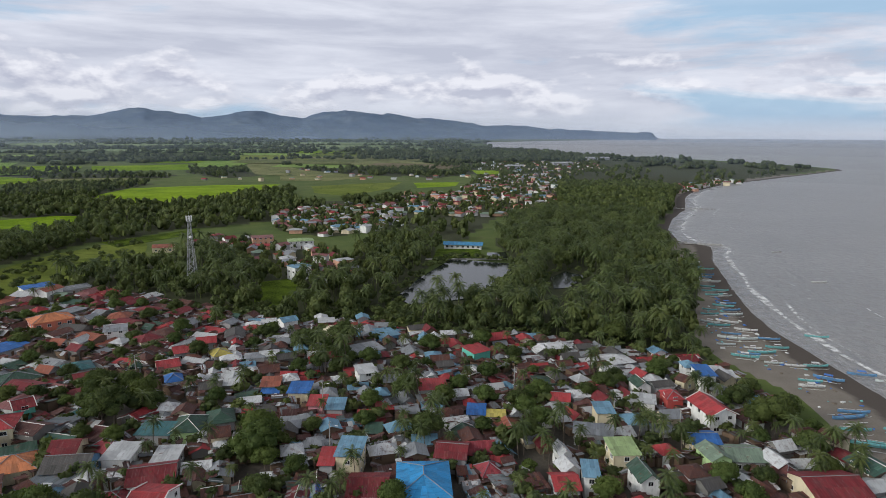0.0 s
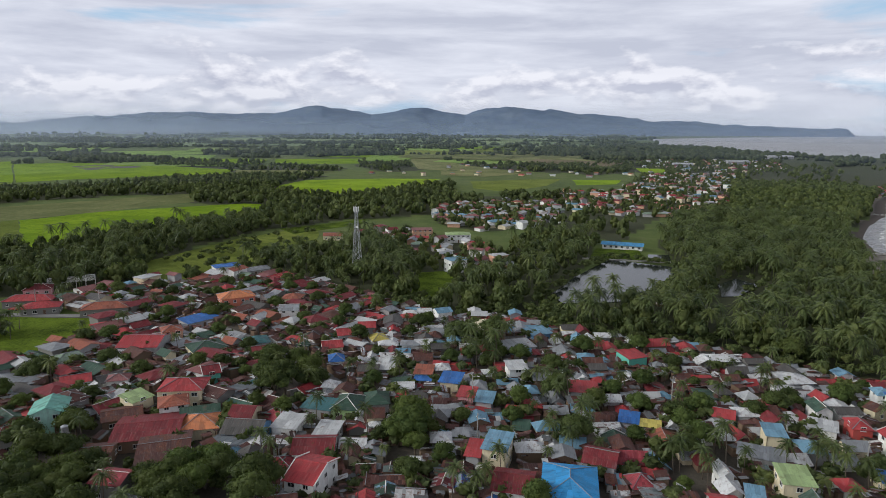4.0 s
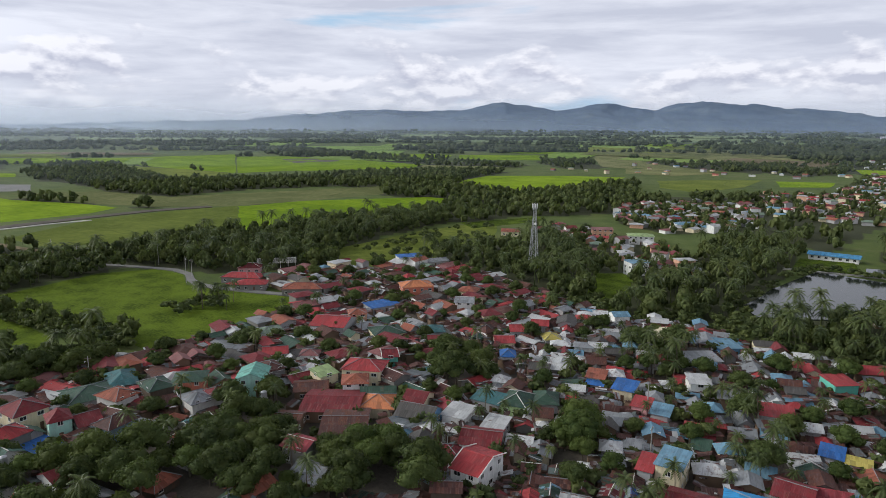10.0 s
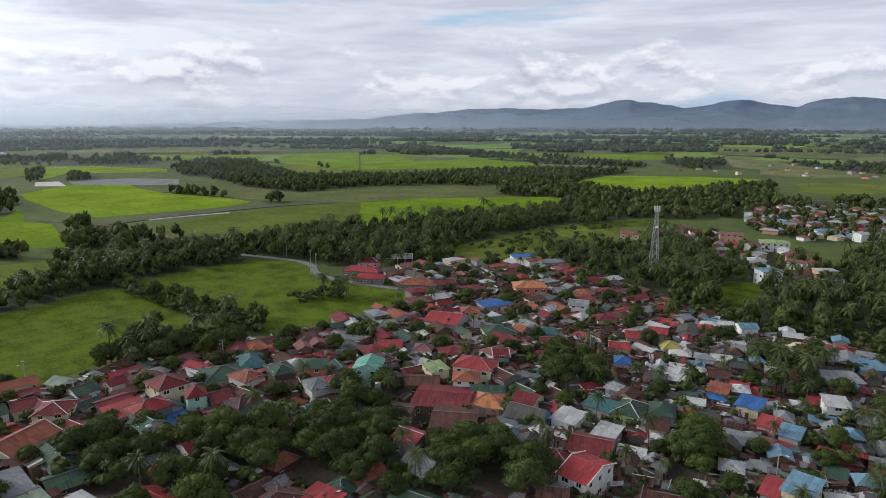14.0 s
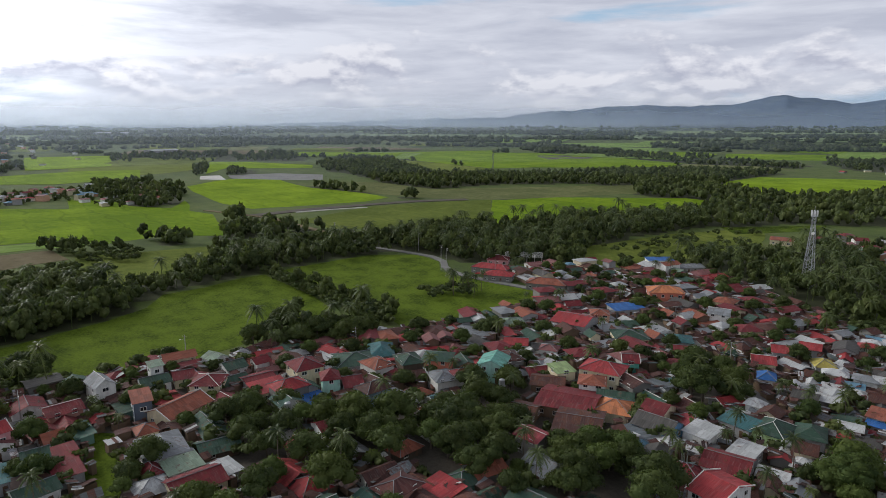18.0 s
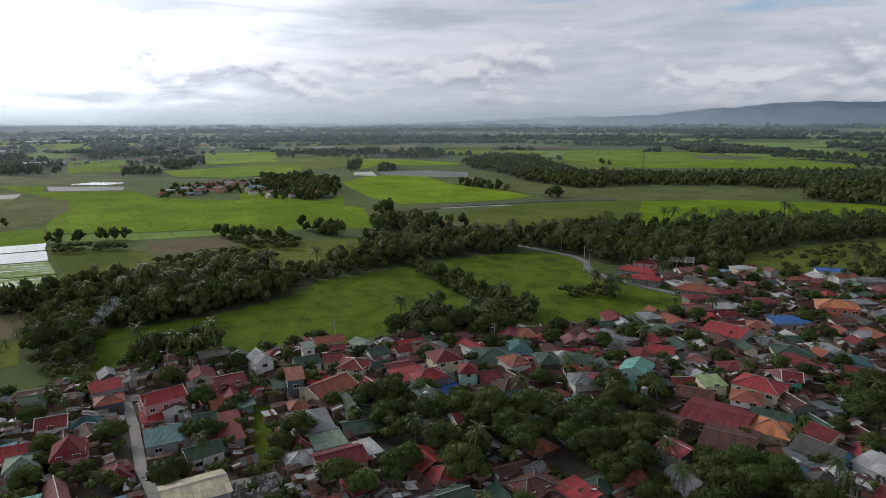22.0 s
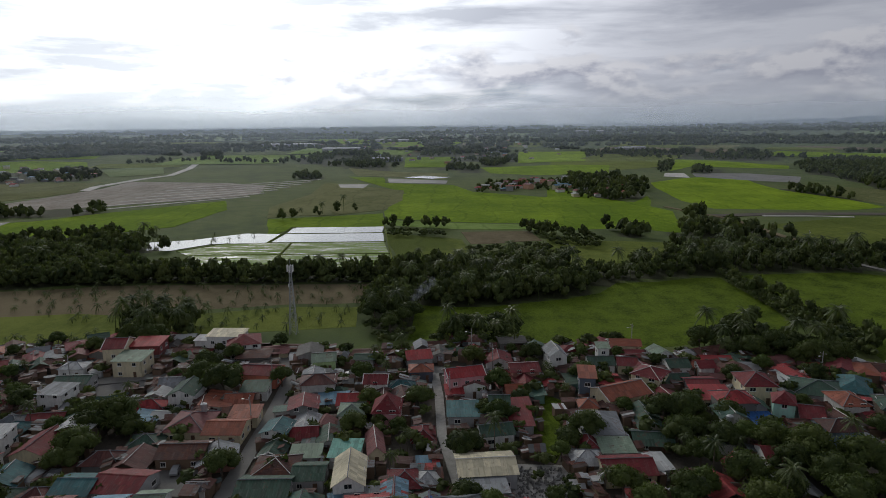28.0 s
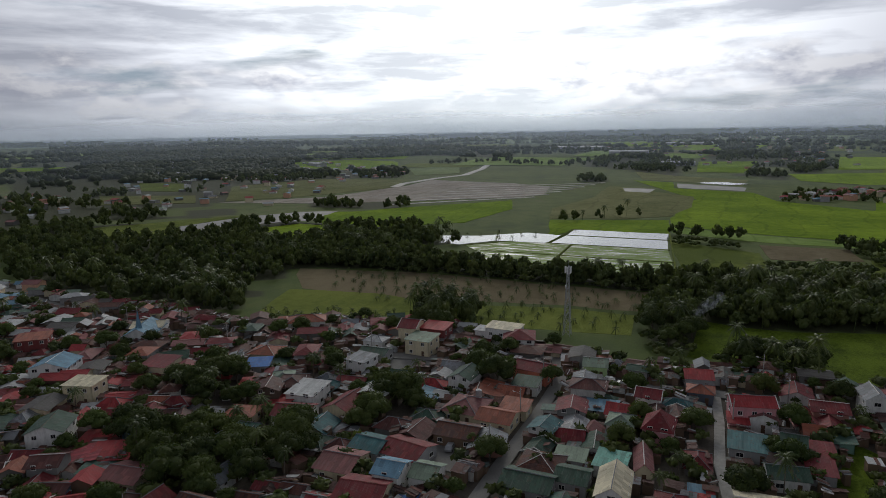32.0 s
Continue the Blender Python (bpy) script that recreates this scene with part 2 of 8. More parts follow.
T = material("window_glass")
finish(T, (0.015, 0.018, 0.022, 1), 0.12, 0.0, None, spec=0.6)
plain("trim_white", (0.68, 0.67, 0.64), 0.6, 0.12)
plain("door_wood", (0.13, 0.075, 0.045), 0.6, 0.3)
plain("concrete", (0.34, 0.33, 0.31), 0.9, 0.3, 0.7)
plain("galvanised", (0.42, 0.43, 0.44), 0.45, 0.2, 2.0, 0.6)
plain("white_plastic", (0.72, 0.72, 0.70), 0.5, 0.1)
plain("tarpaulin_blue", (0.03, 0.16, 0.52), 0.5, 0.25)
plain("timber_pole", (0.16, 0.13, 0.10), 0.85, 0.3)
plain("trunk_bark", (0.13, 0.105, 0.08), 0.95, 0.35, 3.0)


def leaf_material(name, dark, light, gloss=0.7):
    T = material(name)
    p = obj_co(T)
    isl = T.n("ShaderNodeNewGeometry").outputs["Random Per Island"]
    rnd = T.n("ShaderNodeObjectInfo").outputs["Random"]
    tint = T.attr("tint")
    own = T.math("FRACT", T.math("ADD", tint, rnd))
    f = T.math("ADD", T.math("MULTIPLY", isl, 0.45), T.math("MULTIPLY", own, 0.55))
    col = T.mix(f, (*dark, 1), (*light, 1))
    col = T.mix(T.span(T.math("FRACT", T.math("MULTIPLY", own, 7.13)), 0.72, 0.95, 0.0, 0.4), col, (light[0] * 1.2, light[1] * 1.08, light[2] * 0.9, 1))
    col = T.mix(T.span(T.noise(p, 0.35, 3.0), 0.4, 0.75, 0.0, 0.35), col, (light[0] * 1.3, light[1] * 1.02, light[2] * 0.7, 1))
    b = T.n("ShaderNodeBsdfPrincipled", {"Base Color": col, "Roughness": gloss, "Specular IOR Level": 0.16})
    tr = T.n("ShaderNodeBsdfTranslucent", {0: T.mix(1.0, col, (1.0, 1.15, 0.5, 1), "MULTIPLY")})
    T.n("ShaderNodeOutputMaterial", {0: T.n("ShaderNodeMixShader", {0: 0.26, 1: b, 2: tr})})


leaf_material("mango_leaf", (0.019, 0.033, 0.012), (0.096, 0.130, 0.040))
leaf_material("palm_frond", (0.022, 0.040, 0.015), (0.128, 0.166, 0.062), 0.42)
leaf_material("wood_leaf", (0.022, 0.038, 0.016), (0.118, 0.150, 0.054))
# leaves of far trees: a trace of haze in the colour, greyer and flatter
leaf_material("hazed_leaf", (0.034, 0.050, 0.026), (0.080, 0.102, 0.050))
leaf_material("bright_leaf", (0.030, 0.054, 0.016), (0.100, 0.142, 0.040))

T = material("ground_soil")
p = obj_co(T)
a, b_, c_ = T.noise(p, 0.006, 6.0, 0.6), T.noise(p, 0.05, 6.0, 0.65), T.noise(p, 1.2, 4.0, 0.7)
veg = T.ramp(T.math("ADD", T.math("MULTIPLY", a, 0.5), T.math("MULTIPLY", b_, 0.5)),
             [(0.36, (0.048, 0.072, 0.018)), (0.47, (0.075, 0.112, 0.022)), (0.56, (0.104, 0.138, 0.032)), (0.68, (0.135, 0.132, 0.058))])
veg = T.mix(T.span(c_, 0.35, 0.75, 0.0, 0.4), veg, (0.05, 0.055, 0.03, 1))
sand = T.ramp(T.math("ADD", T.math("MULTIPLY", T.noise(p, 0.09, 5.0), 0.6), T.math("MULTIPLY", T.noise(p, 2.5, 3.0), 0.4)),
              [(0.3, (0.145, 0.126, 0.104)), (0.7, (0.25, 0.22, 0.182))])
wet = T.attr("wet")
sand = T.mix(T.span(T.math("ADD", wet, T.math("MULTIPLY", T.math("SUBTRACT", T.noise(p, 0.12, 3.0), 0.5), 0.3)), 0.35, 0.5), sand, (0.085, 0.070, 0.058, 1))
yard = T.ramp(T.math("ADD", T.math("MULTIPLY", b_, 0.6), T.math("MULTIPLY", c_, 0.4)), [(0.35, (0.055, 0.048, 0.038)), (0.6, (0.115, 0.10, 0.082))])
beach = T.attr("beach")
town = T.attr("town")
litter_shade = T.attr("wood")
# dark leaf litter, with the shade under trees painted into the soil colour
veg = T.mix(T.span(T.math("ADD", litter_shade, T.math("MULTIPLY", T.math("SUBTRACT", b_, 0.5), 0.8)), 0.35, 0.65), veg, T.mix(c_, (0.030, 0.036, 0.016, 1), (0.060, 0.066, 0.030, 1)))
# some haze painted in: the greens turn duller and more even with distance
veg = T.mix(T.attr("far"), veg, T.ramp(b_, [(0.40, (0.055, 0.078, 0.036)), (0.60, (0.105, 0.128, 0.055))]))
col = T.mix(T.span(T.math("ADD", town, T.math("MULTIPLY", T.math("SUBTRACT", b_, 0.5), 0.8)), 0.35, 0.65), veg, yard)
col = T.mix(T.span(T.math("ADD", beach, T.math("MULTIPLY", T.math("SUBTRACT", b_, 0.5), 0.5)), 0.4, 0.55), col, sand)
finish(T, col, 0.95, 0.0, c_, 0.5, 0.3, 0.2)


def field_material(name, dark, light, rows=0.0, scale=0.02):
    T = material(name)
    p = obj_co(T)
    rnd = T.n("ShaderNodeObjectInfo").outputs["Random"]
    broad, mid, fine = T.noise(p, scale, 5.0, 0.6), T.noise(p, scale * 9, 5.0, 0.65), T.noise(p, 1.3, 4.0, 0.75)
    f = T.math("ADD", T.math("ADD", T.math("MULTIPLY", broad, 0.5), T.math("MULTIPLY", mid, 0.35)), T.math("MULTIPLY", fine, 0.30))
    f = T.math("ADD", f, T.math("MULTIPLY", T.math("SUBTRACT", rnd, 0.5), 0.14))
    col = T.mix(T.span(f, 0.48, 0.67), (*dark, 1), (*light, 1))
    if rows:
        plots = T.n("ShaderNodeTexBrick", {"Vector": T.vec("ADD", p, T.vec("MULTIPLY", T.n("ShaderNodeTexNoise", {"Vector": p, "Scale": 0.02}).outputs[1], (30, 30, 0))), "Scale": 1.0, "Color1": (1.05, 1.05, 0.95, 1), "Color2": (0.84, 0.90, 0.84, 1), "Mortar": (0.55, 0.6, 0.5, 1),
                                           "Mortar Size": 1.1, "Brick Width": rows * 2.4, "Row Height": rows}).outputs[0]
        col = T.mix(0.45, col, plots, "MULTIPLY")
    finish(T, col, 0.95, 0.0, fine, 0.7, 0.6, 0.05)


field_material("meadow", (0.030, 0.052, 0.006), (0.120, 0.172, 0.018), scale=0.09)
field_material("rice", (0.125, 0.205, 0.009), (0.245, 0.350, 0.020), 26.0)
field_material("young_rice", (0.16, 0.25, 0.05), (0.25, 0.33, 0.10), 22.0)
field_material("stubble", (0.115, 0.13, 0.05), (0.21, 0.21, 0.095), 40.0)
field_material("fallow", (0.12, 0.10, 0.055), (0.20, 0.165, 0.10))
field_material("yellow_grass", (0.095, 0.125, 0.022), (0.180, 0.210, 0.045), 60.0)
T = material("half_flooded")
p = obj_co(T)
f = T.math("ADD", T.math("MULTIPLY", T.noise(T.vec("MULTIPLY", p, (0.35, 0.05, 1)), 1.0, 4.0), 0.7), T.math("MULTIPLY", T.noise(p, 0.5, 4.0), 0.3))
film = T.span(f, 0.50, 0.65)
finish(T, T.mix(film, (0.15, 0.23, 0.045, 1), (0.12, 0.14, 0.07, 1)), T.span(film, 0, 1, 0.8, 0.12), 0.0, T.noise(p, 1.3, 4.0), 0.1, 0.2, T.span(film, 0, 1, 0.1, 0.8))
# fields far out, paled in their colour to imitate haze
field_material("hazed_field", (0.14, 0.19, 0.085), (0.22, 0.27, 0.13), 60.0)
field_material("bare_lots", (0.24, 0.205, 0.18), (0.40, 0.36, 0.325), 20.0)

T = material("sea_water")
p = obj_co(T)
swell = T.noise(T.vec("MULTIPLY", p, (1.0, 0.45, 1.0)), 0.13, 5.0, 0.65, 0.4)
chop = T.noise(T.vec("MULTIPLY", p, (1.0, 0.6, 1.0)), 0.55, 4.0, 0.65)
h = T.math("ADD", T.math("MULTIPLY", swell, 0.9), T.math("MULTIPLY", chop, 0.35))
col = T.mix(T.span(T.noise(p, 0.012, 4.0), 0.4, 0.65), (0.28, 0.268, 0.25, 1), (0.36, 0.345, 0.325, 1))
col = T.mix(T.span(chop, 0.38, 0.62, 0.0, 0.6), (0.19, 0.18, 0.168, 1), col)
crest = T.span(T.math("ADD", T.math("MULTIPLY", swell, 0.6), T.math("MULTIPLY", T.noise(p, 0.05, 6.0, 0.7), 0.4)), 0.635, 0.66)
col = T.mix(T.math("MULTIPLY", crest, 0.7), col, (0.62, 0.62, 0.60, 1))
finish(T, col, 0.36, 0.0, h, 0.9, 2.4, 0.5)
T = material("pond_water")
p = obj_co(T)
finish(T, (0.022, 0.027, 0.024, 1), 0.12, 0.0, T.noise(p, 0.8, 3.0), 0.10, 0.1, 0.35, IOR=1.33)
T = material("paddy_water")
p = obj_co(T)
finish(T, (0.10, 0.095, 0.08, 1), 0.10, 0.0, T.noise(p, 0.6, 3.0), 0.05, 0.1, 0.9)
T = material("wash")
p = obj_co(T)
gaps = T.span(T.noise(p, 0.16, 6.0, 0.7), 0.40, 0.75, 0.05, 0.75)
T.n("ShaderNodeOutputMaterial", {0: T.n("ShaderNodeMixShader", {0: gaps, 1: T.n("ShaderNodeBsdfTransparent"),
                                                              2: T.n("ShaderNodeBsdfPrincipled", {"Base Color": (0.42, 0.41, 0.40, 1), "Roughness": 0.35})})})
T = material("smoke")
wisp = T.span(T.noise(obj_co(T), 0.45, 5.0, 0.65), 0.45, 0.78, 0.0, 0.26)
T.n("ShaderNodeOutputMaterial", {0: T.n("ShaderNodeMixShader", {0: wisp, 1: T.n("ShaderNodeBsdfTransparent"), 2: T.n("ShaderNodeBsdfDiffuse", {0: (0.75, 0.78, 0.82, 1)})})})
T = material("foam")
p = obj_co(T)
gaps = T.span(T.noise(p, 0.25, 6.0, 0.7), 0.36, 0.60)
T.n("ShaderNodeOutputMaterial", {0: T.n("ShaderNodeMixShader", {0: gaps, 1: T.n("ShaderNodeBsdfTransparent"),
                                                              2: T.n("ShaderNodeBsdfPrincipled", {"Base Color": (0.72, 0.72, 0.70, 1), "Roughness": 0.7})})})
plain("road_concrete", (0.19, 0.185, 0.175), 0.9, 0.25, 0.25)
# wooded hills with the blue of distance haze painted into the base colour
T = material("hazed_hills")
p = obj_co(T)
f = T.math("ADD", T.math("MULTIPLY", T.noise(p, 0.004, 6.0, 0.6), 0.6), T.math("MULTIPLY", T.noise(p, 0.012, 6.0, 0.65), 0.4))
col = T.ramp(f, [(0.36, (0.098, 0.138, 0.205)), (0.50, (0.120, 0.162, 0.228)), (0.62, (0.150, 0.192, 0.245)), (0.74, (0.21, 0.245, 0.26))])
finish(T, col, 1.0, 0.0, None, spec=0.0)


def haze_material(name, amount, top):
    """A see-through sheet standing in for haze, denser to the west: part of it throws the light back, more of it lets
    the low light through.
    """
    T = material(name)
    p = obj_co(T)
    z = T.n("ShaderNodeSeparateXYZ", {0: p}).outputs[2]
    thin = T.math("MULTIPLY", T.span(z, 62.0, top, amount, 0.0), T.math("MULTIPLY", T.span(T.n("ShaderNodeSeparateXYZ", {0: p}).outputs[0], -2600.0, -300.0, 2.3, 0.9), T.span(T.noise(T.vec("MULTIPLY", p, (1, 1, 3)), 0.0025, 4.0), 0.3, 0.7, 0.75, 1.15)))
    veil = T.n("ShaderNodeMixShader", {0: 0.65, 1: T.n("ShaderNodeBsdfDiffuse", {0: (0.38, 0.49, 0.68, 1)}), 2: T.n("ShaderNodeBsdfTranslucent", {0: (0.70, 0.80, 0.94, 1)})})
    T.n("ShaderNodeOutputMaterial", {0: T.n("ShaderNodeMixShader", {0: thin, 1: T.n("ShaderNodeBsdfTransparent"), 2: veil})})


HAZE = [(900, 0.025, 120), (1250, 0.04, 120), (1600, 0.055, 120), (2000, 0.085, 125), (2550, 0.15, 130), (3200, 0.30, 215)]
for r, amount, top in HAZE:
    haze_material("haze_%d" % r, amount, top)
plain("wet_mud", (0.15, 0.142, 0.128), 0.62, 0.4, 0.05)
plain("pale_grade", (0.56, 0.53, 0.49), 0.95, 0.3, 0.06)
plain("ploughed_earth", (0.085, 0.070, 0.055), 0.95, 0.4, 0.08)

# ---- mesh helpers ----
def mesh_of(name, verts, faces, mat, smooth=False):
    me = bpy.data.meshes.new(name)
    me.from_pydata([tuple(v) for v in verts], [], [tuple(f) for f in faces])
    me.materials.append(MATS[mat])
    if smooth:
        me.shade_smooth()
    return me


def tri_mesh(name, V, F, mat, tint=None):
    """A triangle mesh from arrays."""
    me = bpy.data.meshes.new(name)
    V, F = np.asarray(V, np.float32), np.asarray(F, np.int32)
    me.vertices.add(len(V)), me.vertices.foreach_set("co", V.ravel())
    me.loops.add(F.size), me.loops.foreach_set("vertex_index", F.ravel())
    me.polygons.add(len(F)), me.polygons.foreach_set("loop_start", np.arange(0, F.size, 3, dtype=np.int32))
    me.update(calc_edges=True)
    me.materials.append(MATS[mat])
    if tint is not None:
        me.attributes.new("tint", "FLOAT", "POINT").data.foreach_set("value", np.asarray(tint, np.float32))
    return me


class Build:
    """Collects boxes, prisms and strips into one mesh."""

    def __init__(self):
        self.v, self.f, self.tint, self.now = [], [], [], 0.5

    def add(self, verts, faces):
        k = len(self.v)
        self.v += [tuple(p) for p in verts]
        self.f += [tuple(i + k for i in f) for f in faces]
        self.tint += [self.now] * len(faces)
        return self

    def box(self, x0, y0, z0, x1, y1, z1):
        return self.add([(x, y, z) for z in (z0, z1) for y in (y0, y1) for x in (x0, x1)],
                        [(0, 2, 3, 1), (4, 5, 7, 6), (0, 1, 5, 4), (2, 6, 7, 3), (0, 4, 6, 2), (1, 3, 7, 5)])

    def slab(self, quad, thick):
        """A sheet with thickness from four corners, counter-clockwise seen from above."""
        q = [Vector(p) for p in quad]
        n = (q[1] - q[0]).cross(q[3] - q[0]).normalized() * thick
        return self.add([*q, *(p - n for p in q)], [(0, 1, 2, 3), (7, 6, 5, 4), (0, 4, 5, 1), (1, 5, 6, 2), (2, 6, 7, 3), (3, 7, 4, 0)])

    def rod(self, a, b, r0, r1=None, sides=6):
        a, b = Vector(a), Vector(b)
        r1 = r0 if r1 is None else r1
        q = (b - a).to_track_quat("Z", "Y")
        ring = [(math.cos(2 * math.pi * i / sides), math.sin(2 * math.pi * i / sides)) for i in range(sides)]
        vs = [a + q @ Vector((x * r0, y * r0, 0)) for x, y in ring] + [b + q @ Vector((x * r1, y * r1, 0)) for x, y in ring]
        fs = [(i, (i + 1) % sides, (i + 1) % sides + sides, i + sides) for i in range(sides)]
        return self.add(vs, fs + [tuple(range(sides - 1, -1, -1)), tuple(range(sides, 2 * sides))])

    def mesh(self, name, mat, smooth=False):
        # corners that meet are one corner
        seen, index, verts = {}, [], []
        for p in self.v:
            key = (round(p[0], 3), round(p[1], 3), round(p[2], 3))
            if key not in seen:
                seen[key] = len(verts)
                verts.append(p)
            index.append(seen[key])
        rows = [(tuple(index[i] for i in f), t) for f, t in zip(self.f, self.tint)]
        rows = [(f, t) for f, t in rows if len(set(f)) == len(f)]
        me = mesh_of(name, verts, [f for f, _ in rows], mat, smooth)
        me.attributes.new("tint", "FLOAT", "FACE").data.foreach_set("value", [t for _, t in rows])
        return me


def part(name, data, parent, label="", at=None):
    """Links a mesh as one part under a thing or a part."""
    if isinstance(data, tuple):
        data = data[0].mesh(name, data[1])
    ob = new(name, data)
    ob.parent = parent
    if at is not None:
        ob.matrix_basis = at
    if label:
        ob["label"] = label
    return ob


def thing(name, m, label, category, group="", data=None, kind=""):
    ob = new(name, data)
    ob.matrix_basis = m
    if data is None:
        ob.empty_display_size = 0.5
    return tagged(ob, label, category, group, kind)


def inside(poly, x, y):
    """Which of the points lie in the polygon."""
    x, y = np.asarray(x, float), np.asarray(y, float)
    hit = np.zeros(x.shape, bool)
    for (ax, ay), (bx, by) in zip(poly, poly[1:] + poly[:1]):
        if ay == by:
            continue
        cross = (ay > y) != (by > y)
        hit ^= cross & (x < (bx - ax) * (y - ay) / (by - ay) + ax)
    return hit


def away(line, x, y):
    """The distance of the points from a line of corners."""
    best = np.full(np.shape(x), 1e9)
    for (ax, ay), (bx, by) in zip(line, line[1:]):
        dx, dy = bx - ax, by - ay
        k = np.clip(((x - ax) * dx + (y - ay) * dy) / (dx * dx + dy * dy), 0, 1)
        best = np.minimum(best, np.hypot(x - ax - k * dx, y - ay - k * dy))
    return best


# ---- the lie of the land ----
def land(x, y):
    """The plain is level near the village and rises gently towards the hills."""
    r = np.hypot(x, y)
    far = r + 0.001657 * np.maximum(r - 1200.0, 0) ** 2
    return 75.0 * (1 - r / np.maximum(far, 1e-6)) * (r > 1200)


SHORE = [(150, -900), (134, 60), (134, 178), (135, 217), (136, 246), (141, 275), (154, 321), (173, 385), (197, 445), (181, 462), (195, 524), (228, 599),
         (267, 671), (315, 797), (369, 899), (483, 1045), (634, 1171), (855, 1320), (845, 1375), (765, 1545), (645, 1697), (475, 1851), (375, 1962),
         (189, 2085), (234, 2856), (900, 3500), (1500, 4350), (1640, 4540), (1900, 4800)]
HAMLET_A = [(-124, 507), (-151, 622), (-91, 674), (-31, 683), (-25, 550), (-41, 504), (-81, 477)]
HAMLET_B = [(-29, 642), (-46, 829), (33, 843), (87, 1198), (242, 1226), (132, 659), (76, 605), (-6, 580)]
HAMLET_C = [(97, 1350), (113, 1578), (378, 1592), (394, 1374), (248, 1255)]
HAMLET_D = [(-99, 351), (-120, 425), (-81, 431), (-32, 360), (-44, 329), (-65, 326)]
HAMLET_E = [(-158, 419), (-176, 469), (-130, 461), (-117, 403)]
SEA = SHORE + [(4800, 4800), (4800, -900)]
BEACH_TOP = [(118, -900), (104, 60), (104, 135), (107, 182), (98, 209), (101, 239), (110, 259), (126, 291), (141, 331), (150, 384), (160, 430), (172, 462), (188, 530), (222, 606),
             (258, 680), (300, 800), (352, 905), (465, 1055), (610, 1185), (830, 1325)]
TOWN = [(98, 100), (98, 169), (95, 196), (89, 206), (59, 218), (35, 233), (7, 231), (-9, 238), (-28, 253), (-58, 246), (-92, 268), (-116, 282), (-151, 300), (-185, 288),
        (-214, 262), (-236, 228), (-200, 218), (-181, 203), (-176, 170), (-185, 126), (-187, 105), (-198, 92), (-197, 67), (-206, 54), (-204, 27), (-212, 5), (-205, -13),
        (-199, -28), (-206, -59), (-216, -90), (-214, -122), (-204, -152), (-190, -180), (-197, -227), (-192, -278), (-199, -349), (-120, -349), (-40, -90), (-60, 0), (0, 60)]

# the woods round the village
COAST_WOOD = [(-10, 243), (8, 234), (36, 236), (60, 221), (94, 209), (100, 240), (110, 262), (126, 294), (141, 334), (150, 388), (168, 465), (187, 532), (221, 608), (258, 684), (300, 802), (350, 905), (330, 1000), (200, 1010),
              (152, 880), (122, 655), (72, 580), (45, 450), (50, 385), (46, 330), (20, 312), (0, 296)]
TOWER_WOOD = [(-160, 306), (-114, 288), (-92, 274), (-58, 254), (-26, 262), (-16, 290), (-8, 330), (0, 390), (4, 445), (-20, 470), (-38, 470), (-52, 392), (-75, 366), (-100, 360), (-133, 425), (-150, 420), (-165, 372), (-190, 340), (-185, 305)]
BACK_WOOD = [(-256, 0), (-256, 17), (-261, 34), (-267, 50), (-278, 66), (-294, 78), (-296, 97), (-302, 117), (-306, 133), (-306, 148), (-310, 180), (-308, 212), (-290, 224), (-262, 224), (-245, 235), (-220, 268), (-185, 300),
             (-228, 320), (-250, 365), (-245, 396), (-240, 450), (-290, 484), (-313, 431), (-330, 389), (-334, 345), (-355, 292), (-353, 246), (-363, 210), (-367, 172), (-372, 130), (-321, 85), (-314, 66), (-333, 46), (-330, 23), (-324, 6), (-320, -5)]
SOUTH_WOOD = [(-380, -274), (-345, -190), (-322, -150), (-313, -100), (-313, -26), (-322, -24), (-340, -12), (-326, 6), (-331, 23), (-333, 46), (-314, 64), (-290, 62), (-272, 48), (-258, 28), (-254, 4), (-240, -8), (-220, -17), (-229, -31), (-254, -34), (-285, -32), (-297, -28), (-298, -60), (-300, -133), (-290, -225), (-280, -250)]
WEST_WOOD = [(-297, -514), (-353, -531), (-440, -360), (-440, -230), (-405, -200), (-376, -180), (-298, -222), (-258, -216), (-242, -235), (-212, -300), (-205, -349)]
STRIP_WOOD = [(-203, -349), (-201, -227), (-197, -195), (-215, -194), (-236, -212), (-244, -235), (-214, -300)]
WOODS = [STRIP_WOOD, COAST_WOOD, TOWER_WOOD, BACK_WOOD, SOUTH_WOOD, WEST_WOOD]
# woods, belts and copses further out: how far apart the trees stand, how many of them, and the outline
FAR_WOODS = []


def wood(step, keep, corners):
    FAR_WOODS.append((step, keep, corners))


THICKETS = []   # low copses and bush rows between the fields


def thicket(corners):
    THICKETS.append(corners)


wood(12.2, 1, [(-1054, 563), (-1199, 705), (-1093, 745), (-903, 662), (-735, 579), (-678, 641), (-627, 726), (-611, 844), (-527, 954), (-425, 1011), (-425, 916), (-416, 815), (-380, 718), (-307, 679), (-271, 664), (-245, 746), (-216, 838), (-192, 893), (-123, 586), (-172, 532), (-206, 509), (-225, 455), (-240, 440), (-290, 484), (-305, 573), (-341, 588), (-398, 581), (-445, 649), (-509, 644), (-570, 555), (-579, 456), (-652, 445), (-760, 481), (-947, 515)])
wood(11.5, 1, [(-702, 370), (-667, 369), (-647, 410), (-586, 379), (-591, 334), (-632, 337)])
wood(16.6, 1, [(-1479, 237), (-1497, 336), (-1455, 487), (-1387, 645), (-1248, 641), (-1154, 581), (-1193, 532), (-1277, 377), (-1381, 220)])
